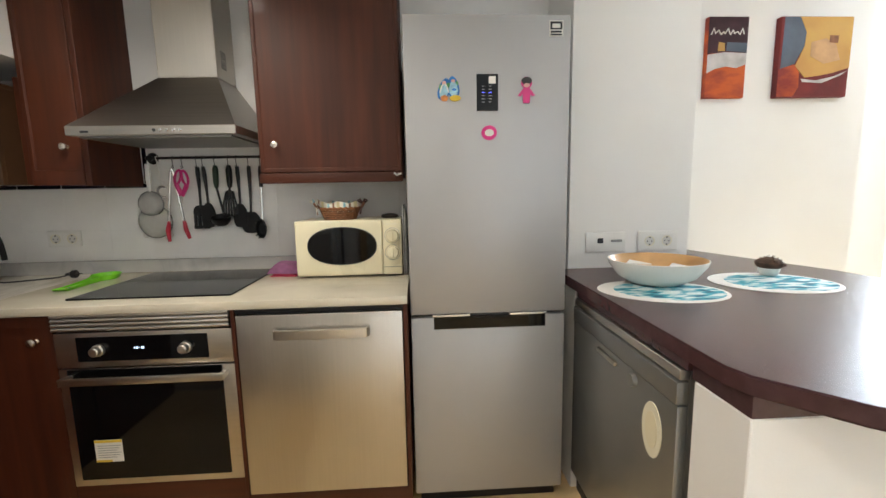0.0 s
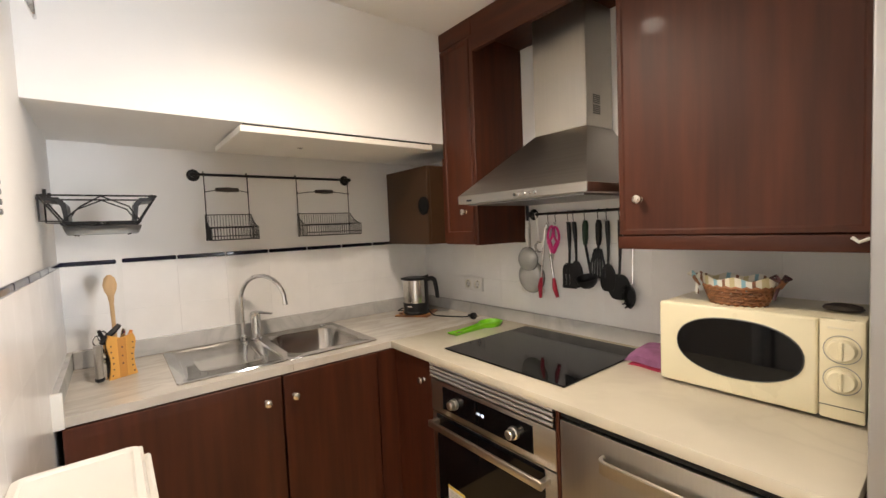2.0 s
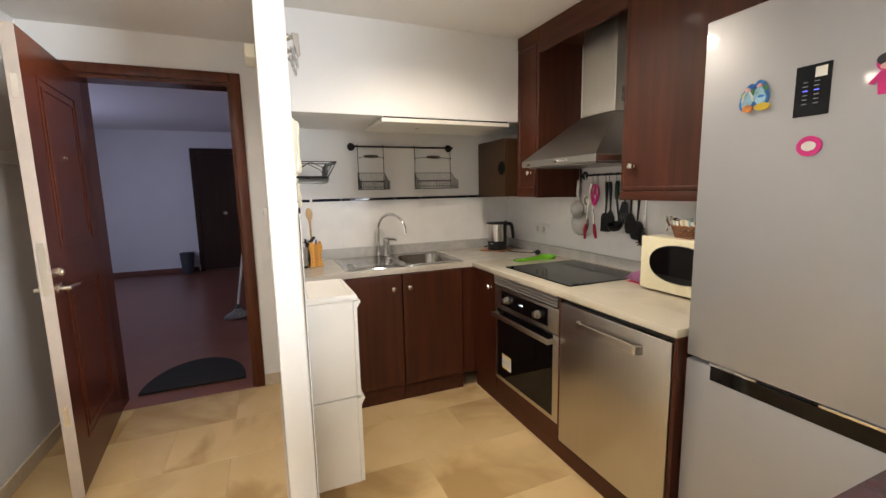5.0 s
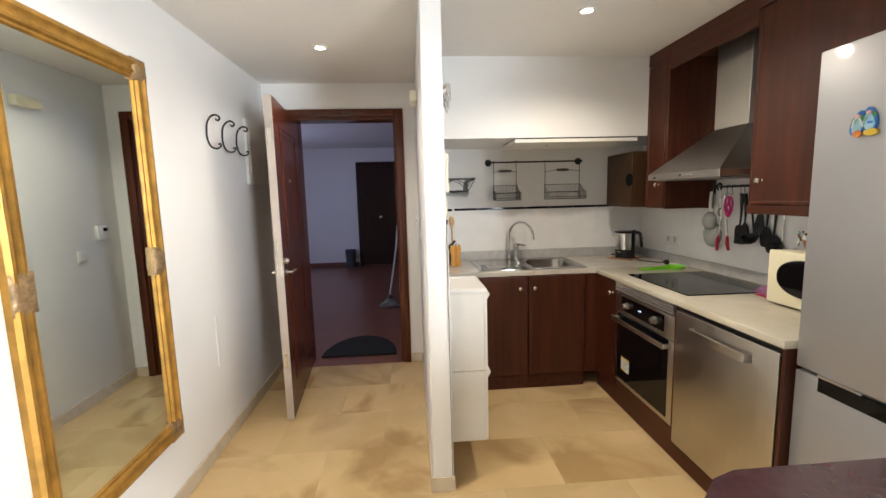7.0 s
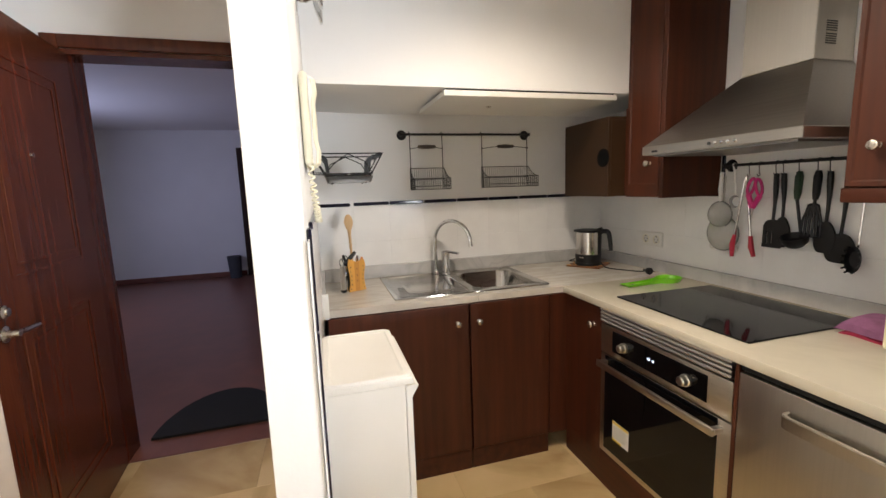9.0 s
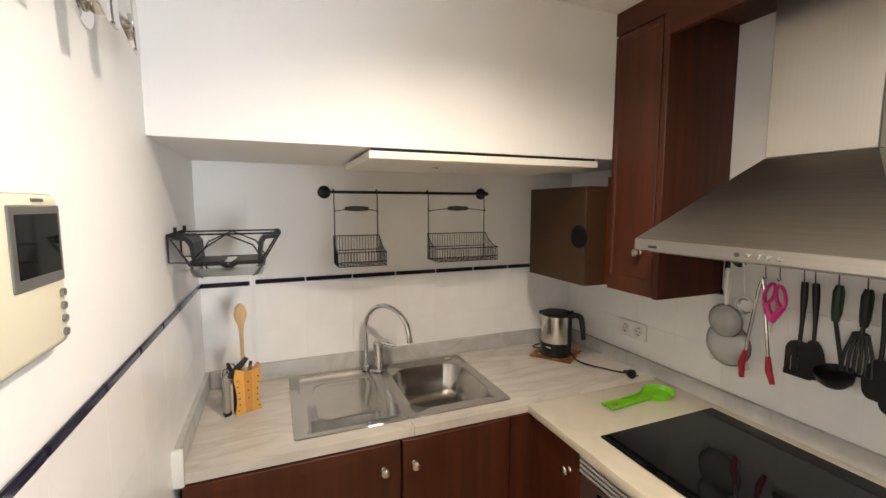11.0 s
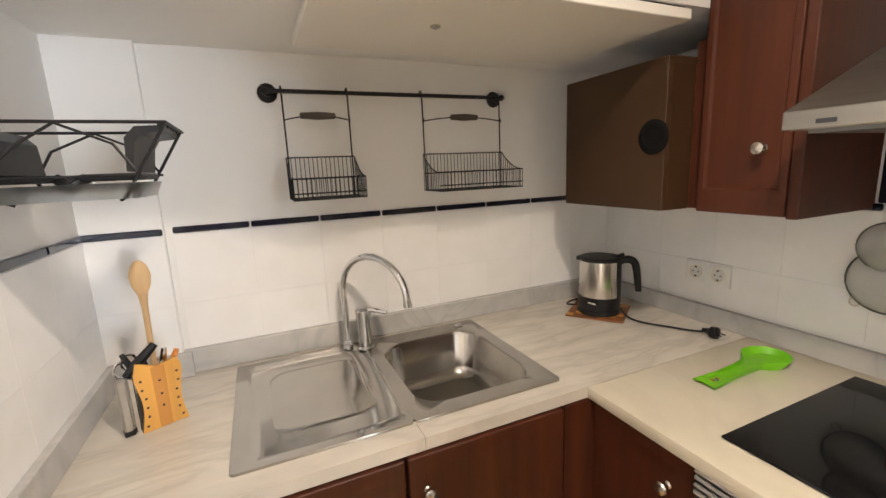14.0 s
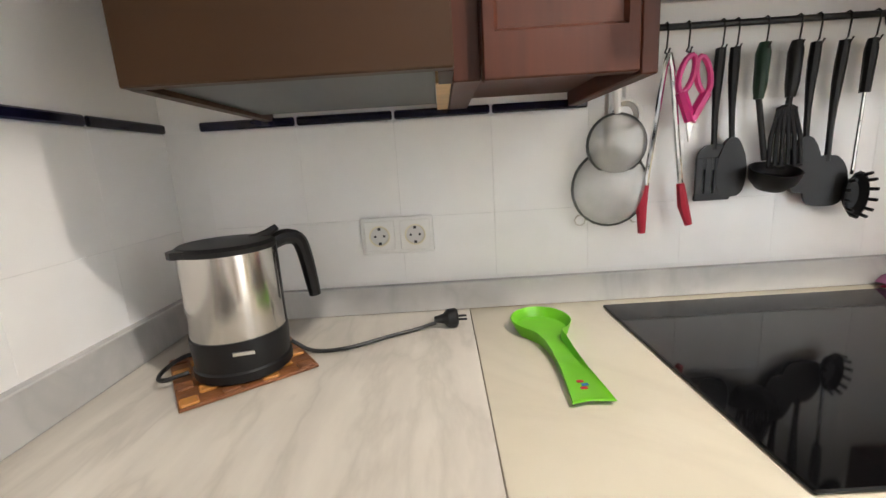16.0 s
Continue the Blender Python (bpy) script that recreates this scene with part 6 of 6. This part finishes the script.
def ornament(cx, cz, w, h, name):
    b = B()
    rnd = random.Random(int((cx + 5) * 100 + cz * 10))
    n = 7
    vs = {}
    for i in range(n + 1):
        for j in range(n + 1):
            u, v = i / n * 2 - 1, j / n * 2 - 1
            e = max(0, 1 - max(abs(u), abs(v)) ** 4)
            vs[i, j] = b.verts.new((cx + u * w / 2, YS + 0.024 + e * (0.005 + 0.007 * rnd.random()), cz + v * h / 2))
    for i in range(n):
        for j in range(n):
            b.faces.new((vs[i, j], vs[i + 1, j], vs[i + 1, j + 1], vs[i, j + 1]))
    ext = bmesh.ops.extrude_face_region(b, geom=b.faces[:])
    bmesh.ops.translate(b, vec=(0, -0.02, 0), verts=[v for v in ext["geom"] if isinstance(v, bmesh.types.BMVert)])
    return part(name, b, GOLDD, t, "dull carved gilt ornament", sharp=60)


H = FW / 2
for cx in (X0 + H, X1 - H):
    for cz in (Z0 + H, Z1 - H):
        ornament(cx, cz, FW + 0.006, FW + 0.006, "corner_ornament")
    ornament(cx, (Z0 + Z1) / 2 - 0.005, FW - 0.004, 0.12, "side_ornament")

for x in (-0.79, -0.985, -1.19):
    t = thing("coat_hook", (x, YS, 1.68), "curled black wrought iron coat hook", "hook", "hall coat hooks")
    b = B()
    yo = YS
    pts = [(x - 0.006, yo + 0.052, 1.872), (x - 0.01, yo + 0.060, 1.862), (x - 0.01, yo + 0.072, 1.868), (x - 0.008, yo + 0.072, 1.884), (x - 0.004, yo + 0.055, 1.895), (x, yo + 0.032, 1.885), (x + 0.004, yo + 0.012, 1.85), (x + 0.004, yo + 0.005, 1.80), (x + 0.004, yo + 0.005, 1.75), (x + 0.002, yo + 0.02, 1.70), (x - 0.002, yo + 0.05, 1.685), (x - 0.006, yo + 0.07, 1.70), (x - 0.006, yo + 0.068, 1.715), (x - 0.004, yo + 0.058, 1.71)]
    pts = [(px, py, 1.685 + (pz - 1.685) * 0.87) for px, py, pz in pts]
    tube(b, smooth(pts), 0.0052, 7)
    part("iron_curl", b, IRON, t)
t = thing("fuse_box", (-1.5, YS, 1.5), "white fuse box cover on the hall wall", "fuse box")
b = B()
box(b, -1.69, -1.32, YS + 0.0005, YS + 0.022, 1.505, 1.945, 0.005, 2)
part("cover", b, WHITEP, t)
b = B()
box(b, -1.66, -1.35, YS + 0.022, YS + 0.026, 1.56, 1.90, 0.003)
part("hatch", b, LACQ, t)
t = thing("cable_trunk", (-0.68, YS, 0.47), "thin white plastic cable cover on the wall", "cable cover")
b = B()
box(b, -0.69, -0.672, YS + 0.0005, YS + 0.010, 0.47, 0.76, 0.003)
part("cover", b, WHITEP, t)

# partition, hall side
t = thing("emergency_light", (-1.06, 0.955, 1.97), "yellowed emergency light box on the partition", "emergency light")
b = B()
box(b, -1.15, -0.975, 0.907, 0.9545, 1.972, 2.035, 0.008, 2)
part("case", b, CREAM2, t)
b = B()
box(b, -1.145, -0.98, 0.9045, 0.908, 1.98, 2.015, 0.003)
part("diffuser", b, CREAM, t)
t = thing("thermostat", (-1.56, 0.955, 1.13), "white room thermostat with a dark display", "thermostat")
b = B()
box(b, -1.625, -1.505, 0.930, 0.9545, 1.135, 1.245, 0.006, 2)
part("case", b, WHITEP, t)
b = B()
box(b, -1.60, -1.56, 0.9285, 0.9305, 1.20, 1.225)
part("display", b, BLACKG, t)
t = thing("light_switch", (-1.36, 0.955, 1.0), "white light switch on the partition", "switch")
b = B()
box(b, -1.40, -1.32, 0.945, 0.9545, 1.0, 1.08, 0.004, 2)
part("plate", b, WHITEP, t)
b = B()
box(b, -1.385, -1.335, 0.941, 0.946, 1.015, 1.065, 0.003)
part("rocker", b, WHITEP, t)

# lobby things
t = thing("doormat", (-2.15, 0.39, 0), "black half-round doormat outside the entrance", "doormat")
b = B()
half = [(-1.955, 0.39 + 0.33)] + [(-1.955 - 0.52 * math.sin(math.pi * q / 18), 0.39 + 0.33 * math.cos(math.pi * q / 18)) for q in range(1, 18)] + [(-1.955, 0.39 - 0.33)]
prism(b, half, -0.0035, 0.012)
part("coir_slab", b, RUBBER, t)
t = thing("waste_bin", (-6.98, -0.37, 0), "dark grey waste bin against the lobby wall", "bin")
b = B()
lathe(b, [(0.085, -0.003), (0.11, 0.35), (0.115, 0.355), (0.108, 0.355), (0.085, 0.02), (0, 0.02)], to(-6.95, -0.37, 0), 20, caps=False)
part("bucket", b, BIN, t)
t = thing("floor_mop", (-3.6, 0.57, 0), "string mop with pale handle leaning in the lobby", "mop")
b = B()
tube(b, [(-3.68, 0.58, 0.11), (-3.60, 0.69, 0.78), (-3.58, 0.72, 1.05)], 0.012, 8)
part("handle", b, WHITEP, t)
b = B()
rnd = random.Random(4)
for q in range(46):
    a = 2 * math.pi * q / 46
    rr = 0.09 + 0.06 * rnd.random()
    tube(b, [(-3.68 + 0.02 * math.cos(a), 0.58 + 0.02 * math.sin(a), 0.10), (-3.68 + 0.06 * math.cos(a), 0.58 + 0.06 * math.sin(a), 0.06), (-3.68 + rr * math.cos(a), 0.58 + rr * math.sin(a), 0.006)], 0.007, 5)
tagged(part("mop_strings", b, MOP, t), kind="stuff")
b = B()
lathe(b, [(0.03, 0), (0.035, 0.03), (0.015, 0.06), (0, 0.06)], to(-3.68, 0.58, 0.09), 12)
part("socket", b, BIN, t)

# ---- breakfast bar ----
ZB = 0.875
BAR = [(1.0, 2.5), (1.003, 1.47), (1.02, 1.42), (1.125, 1.304), (1.25, 1.20), (1.46, 1.13), (1.72, 1.16), (1.95, 1.38), (2.12, 2.0), (2.10, 2.3), (1.88, 2.999), (1.605, 2.999), (1.605, 2.499), (1.3, 2.499)]
t = thing("breakfast_bar", (1.5, 1.9, 0), "plum-brown laminate breakfast bar on a white half wall", "bar counter")
b = B()
prism(b, BAR, ZB - 0.04, ZB)
bmesh.ops.bevel(b, geom=[e for e in b.edges if abs(e.verts[0].co.z - e.verts[1].co.z) < 0.001], offset=0.004, segments=2, affect="EDGES")
part("top", b, PLUM, t)
b = B()
box(b, 1.024, 1.75, 1.415, 1.58, 0, ZB - 0.085, 0.003)
part("half_wall", b, PAINT, t)
b = B()
box(b, 1.026, 1.76, 1.417, 1.59, ZB - 0.085, ZB - 0.04)
box(b, 1.015, 1.05, 1.59, 2.27, ZB - 0.066, ZB - 0.04)
part("frieze", b, PLUM, t)
b = B()
box(b, 1.62, 1.75, 1.58, 2.99, 0, ZB - 0.041)
box(b, 1.008, 1.055, 2.27, 2.495, 0, ZB - 0.041)
part("back_panel", b, LACQ, t)
dw = thing("dishwasher", (1.3, 1.93, 0), "dark silver dishwasher under the breakfast bar", "dishwasher")
b = B()
box(b, 1.03, 1.60, 1.60, 2.262, 0.02, 0.805)
part("body", b, GREYST, dw)
b = B()
box(b, 1.003, 1.03, 1.602, 2.26, 0.09, 0.715, 0.004, 2)
fd = part("door", b, GREYST, dw)
b = B()
box(b, 0.999, 1.03, 1.602, 2.26, 0.718, 0.775, 0.004, 2)
part("control_strip", b, GREYST, dw)
b = B()
box(b, 1.005, 1.03, 1.602, 2.26, 0.780, 0.806, 0.002)
part("top_trim", b, STEEL, dw)
b = B()
box(b, 0.992, 1.004, 1.90, 2.03, 0.685, 0.70, 0.004, 2)
part("grip", b, STEEL, fd)
b = B()
lathe(b, [(0.02, 0), (0.018, 0.012), (0, 0.013)], to(1.003, 1.80, 0.69, pose(0, 0, 0, 0, -90)), 14)
part("dial", b, GREYST, fd)
b = B()
prism(b, ellipse(1.70, 0.60, 0.045, 0.075, 26), 1.0005, 1.004, "x")
sk = part("energy_sticker", b, CREAM2, fd, "pale oval sticker")
b = B()
prism(b, ellipse(1.70, 0.60, 0.028, 0.05, 22), 0.9995, 1.0008, "x")
part("sticker_print", b, CREAM, sk)
b = B()
box(b, 1.03, 1.05, 1.60, 2.26, 0.0, 0.085)
part("kick_panel", b, BLACKP, dw)

for cx, cy, rx, ry, rot in ((1.225, 2.06, 0.205, 0.155, -14), (1.68, 2.13, 0.205, 0.17, -10)):
    t = thing("place_mat", (cx, cy, ZB), "white place mat with a turquoise leaf print", "place mat", "place mats")
    M = to(cx, cy, 0, pose(0, 0, 0, 0, 0, rot))
    b = B()
    prism(b, ellipse(0, 0, rx, ry, 40), ZB, ZB + 0.002, "z", M)
    part("cloth", b, LINEN, t)
    b = B()
    prism(b, ellipse(0.02, -0.005, rx * 0.84, ry * 0.8, 36), ZB + 0.002, ZB + 0.0032, "z", M)
    part("leaf_print", b, TEAL, t)
t = thing("serving_bowl", (1.27, 2.17, ZB), "shallow white bowl with straw-coloured inside", "bowl")
b = B()
lathe(b, [(0.07, 0), (0.085, 0.004), (0.125, 0.03), (0.152, 0.07), (0.158, 0.088), (0.154, 0.089)], to(1.27, 2.17, ZB + 0.003), 40, sx=1.08, caps=False)
part("outside", b, CERAM, t)
b = B()
lathe(b, [(0.155, 0.0885), (0.148, 0.07), (0.12, 0.034), (0.08, 0.012), (0, 0.008)], to(1.27, 2.17, ZB + 0.003), 40, sx=1.08, caps=False)
part("inside", b, WARMC, t, "straw-coloured inner glaze")
b = B()
prism(b, [(1.28, 2.12), (1.38, 2.10), (1.36, 2.22)], ZB + 0.062, ZB + 0.066, "z")
prism(b, [(1.17, 2.2), (1.25, 2.17), (1.22, 2.27)], ZB + 0.07, ZB + 0.074, "z")
tagged(part("napkin", b, LINEN), "folded cream napkins lying in the bowl", "napkin")
t = thing("potted_cactus", (1.76, 2.24, ZB), "small dried brown cactus in a white pot", "plant")
b = B()
lathe(b, [(0.026, 0), (0.03, 0.004), (0.038, 0.028), (0.036, 0.03), (0.03, 0.026), (0, 0.024)], to(1.76, 2.24, ZB + 0.003), 20)
part("pot", b, CERAM, t)
b = B()
rnd = random.Random(9)
lathe(b, [(0.03, 0.024), (0.045, 0.036), (0.046, 0.05), (0.034, 0.062), (0.015, 0.068), (0, 0.069)], to(1.76, 2.24, ZB + 0.003), 18)
for q in range(120):
    a, e = rnd.random() * 6.283, rnd.random() * 1.4
    n = Vector((math.cos(a) * math.cos(e), math.sin(a) * math.cos(e), math.sin(e)))
    p = Vector((1.76, 2.24, ZB + 0.042)) + Vector((n.x * 0.042, n.y * 0.042, n.z * 0.026))
    tube(b, [p, p + n * (0.006 + 0.008 * rnd.random())], 0.0012, 4)
part("cactus", b, FOLIAGE, t)

# canvases
t = thing("canvas_painting", (2.06, 3.0, 1.69), "narrow abstract canvas in dark red and orange", "painting", "wall canvases")
b = B()
box(b, 1.953, 2.172, 2.968, 2.9995, 1.69, 2.10, 0.003)
cv = part("canvas", b, PAINTA, t)
b = B()
prism(b, [(1.955, 2.098), (2.17, 2.098), (2.17, 1.918), (2.05, 1.925), (1.955, 1.912)], 2.966, 2.968, "y")
part("dark_field", b, PLUMP, cv)
b = B()
prism(b, [(2.06, 1.972), (2.169, 1.968), (2.169, 1.921), (2.055, 1.928)], 2.9650, 2.966, "y")
part("slate_patch", b, PAINTD, cv)
b = B()
prism(b, [(2.012, 1.972), (2.045, 1.968), (2.048, 1.928), (2.01, 1.926)], 2.9650, 2.966, "y")
part("orange_patch", b, PAINTB, cv)
b = B()
for q in range(7):
    tube(b, [(1.968 + 0.026 * q, 2.965, 2.008 + 0.010 * (q % 2)), (1.982 + 0.026 * q, 2.965, 2.04 - 0.008 * (q % 3)), (1.992 + 0.026 * q, 2.965, 2.012)], 0.0032, 5)
part("pale_strokes", b, LINEN, cv)
b = B()
prism(b, [(1.956, 1.815), (2.0, 1.838), (2.06, 1.850), (2.12, 1.842), (2.169, 1.860), (2.169, 1.917), (2.05, 1.922), (1.956, 1.909)], 2.9655, 2.968, "y")
part("white_streak", b, PAINTW, cv)
t = thing("canvas_painting", (2.55, 3.0, 1.69), "square abstract canvas in ochre, red and slate", "painting", "wall canvases")
b = B()
box(b, 2.348, 2.748, 2.962, 2.9995, 1.69, 2.10, 0.003)
cv = part("canvas", b, PAINTC, t)
b = B()
prism(b, [(2.45, 2.097), (2.746, 2.097), (2.746, 1.84), (2.66, 1.815), (2.58, 1.80), (2.50, 1.79), (2.44, 1.85), (2.485, 1.95), (2.49, 2.02)], 2.960, 2.962, "y")
oc = part("ochre_field", b, PAINTB, cv)
b = B()
prism(b, [(2.365, 2.097), (2.449, 2.097), (2.489, 2.02), (2.484, 1.95), (2.435, 1.86), (2.36, 1.835)], 2.960, 2.962, "y")
part("slate_field", b, PAINTD, cv)
b = B()
prism(b, [(2.351, 1.833), (2.434, 1.857), (2.465, 1.82), (2.47, 1.74), (2.44, 1.693), (2.351, 1.693)], 2.960, 2.962, "y")
part("red_field", b, PAINTA, cv)
b = B()
prism(b, [(2.52, 1.97), (2.60, 1.99), (2.66, 1.96), (2.69, 1.88), (2.60, 1.86), (2.52, 1.90)], 2.9588, 2.960, "y")
part("pink_patch", b, PAINTP, oc)
b = B()
prism(b, [(2.62, 2.005), (2.67, 2.003), (2.668, 1.965), (2.62, 1.968)], 2.9578, 2.9588, "y")
part("brown_patch", b, MATW, oc)
b = B()
prism(b, [(2.48, 1.785), (2.56, 1.775), (2.66, 1.795), (2.74, 1.825), (2.70, 1.80), (2.60, 1.762), (2.49, 1.768)], 2.9605, 2.962, "y")
part("grey_streak", b, PAINTW, cv)

# boards standing beside the microwave
for x, z1, mt, lab in ((0.3385, 1.165, GREYB, "thin dark grey baking tray standing beside the microwave"), (0.3455, 1.150, WHITEP, "thin white plastic board standing beside the microwave")):
    b = B()
    prism(b, [(2.575, ZW), (2.80, ZW), (2.80, z1 - 0.02), (2.785, z1), (2.59, z1), (2.575, z1 - 0.015)], x, x + 0.0045, "x")
    bmesh.ops.bevel(b, geom=b.edges[:], offset=0.0012, segments=1, affect="EDGES")
    tagged(part("serving_board", b, mt), lab, "board", "boards by the microwave")

# ---- wall tiles and border, floor tiles ----


def tile_mesh(name, w, h, t, mat, r=0.00025):
    b = B()
    box(b, -w / 2, w / 2, -h / 2, h / 2, 0, t, r)
    return mesh_of(name, b, mat)


def lay(mesh, name, parent, m):
    ob = new(name, mesh)
    ob.parent = parent
    ob.matrix_basis = base_of(parent).inverted() @ m
    return ob


E_, N_, S_ = pose(0, 0, 0, 90, 0, 90), pose(0, 0, 0, 90, 0, 0), pose(0, 0, 0, 90, 0, 180)  # facing +x, -y, +y
walls = {}
for nm in ("wall_west", "wall_north", "wall_partition", "trim_pipe_casing"):
    walls[nm] = bpy.data.objects[nm]
backing = (("tile_bed_west", XW, XW + 0.002, 1.228, YN - 0.002), ("tile_bed_north", XW + 0.002, 0.362, YN - 0.002, YN))
for nm, x0, x1, y0, y1 in backing:
    b = B()
    box(b, x0, x1, y0, y1, 0.86, 1.266)
    part("grout_bed", b, GROUT, walls["wall_west" if "west" in nm else "wall_north"])
b = B()
box(b, -1.742, -0.205, 1.045, 1.047, 0.0, 1.266)
part("grout_bed", b, GROUT, walls["wall_partition"])
b = B()
box(b, -1.742, -1.740, 1.047, 1.228, 0.86, 1.266)
part("grout_bed", b, GROUT, walls["trim_pipe_casing"])
G = 0.0003
full = tile_mesh("tile", 0.2 - G, 0.2 - G, 0.003, TILE)
low = tile_mesh("tile", 0.2 - G, 0.138 - G, 0.003, TILE)
bord = tile_mesh("border_tile", 0.2 - 0.005, 0.018, 0.009, BLUE, 0.003)
end = tile_mesh("tile", 0.18 - G, 0.2 - G, 0.003, TILE)
endl = tile_mesh("tile", 0.18 - G, 0.138 - G, 0.003, TILE)
bend = tile_mesh("border_tile", 0.178, 0.018, 0.009, BLUE, 0.003)
Z_UP, Z_LO, Z_BL = 1.165, 0.996, 1.2765
for k in range(8):
    y = 1.344 + 0.2 * k
    if y > 2.8:
        continue
    lay(full, "tile", walls["wall_west"], to(XW + 0.002, y, Z_UP, E_))
    lay(low, "tile", walls["wall_west"], to(XW + 0.002, y, Z_LO, E_))
    lay(bord, "border_tile", walls["wall_west"], to(XW, y, Z_BL, E_))
for k in range(10):
    x = -1.585 + 0.2 * k
    lay(full, "tile", walls["wall_north"], to(x, YN - 0.002, Z_UP, N_))
    lay(low, "tile", walls["wall_north"], to(x, YN - 0.002, Z_LO, N_))
    if x < -0.98:
        lay(bord, "border_tile", walls["wall_north"], to(x, YN, Z_BL, N_))
lay(endl, "tile", walls["trim_pipe_casing"], to(-1.740, 1.137, Z_LO, E_))
lay(end, "tile", walls["trim_pipe_casing"], to(-1.740, 1.137, Z_UP, E_))
lay(bend, "border_tile", walls["trim_pipe_casing"], to(-1.742, 1.137, Z_BL - 0.001, E_))
for k in range(8):
    x = -1.636 + 0.2 * k
    if x > -0.2:
        continue
    for z in (Z_UP, 0.965, 0.765, 0.565, 0.365, 0.165):
        lay(full, "tile", walls["wall_partition"], to(x, 1.047, z, S_))
    if x < -0.3:
        lay(bord, "border_tile", walls["wall_partition"], to(x, 1.045, Z_BL, S_))
vert = tile_mesh("border_tile", 0.018, 0.197, 0.009, BLUE, 0.003)
for k in range(6):
    lay(vert, "border_tile", walls["wall_partition"], to(-0.192, 1.045, 1.186 - 0.2 * k, S_))
lay(vert, "border_tile", walls["wall_north"], to(-0.889, YN, 1.385, N_))

slabs = {}
for i in range(22):
    x0, x1 = -1.755 + 0.405 * i, -1.35 + 0.405 * i
    x1 = min(x1, XE + 0.05)
    if x1 - x0 < 0.05:
        continue
    low = YS - 0.05 if x0 < 3.0 else -2.85
    for k in range(-6, 7):
        y0 = -0.21 - (0.3 if i % 2 else 0.0) + 0.6 * k - 0.3
        y0, y1 = max(y0, low), min(y0 + 0.6, 3.15)
        if y1 - y0 < 0.04:
            continue
        key = (round(x1 - x0, 3), round(y1 - y0, 3))
        if key not in slabs:
            slabs[key] = tile_mesh("floor_tile", key[0] - 0.0007, key[1] - 0.0007, 0.012, FLOORM, 0.0005)
        lay(slabs[key], "floor_tile", floor, to((x0 + x1) / 2, (y0 + y1) / 2, -0.012))
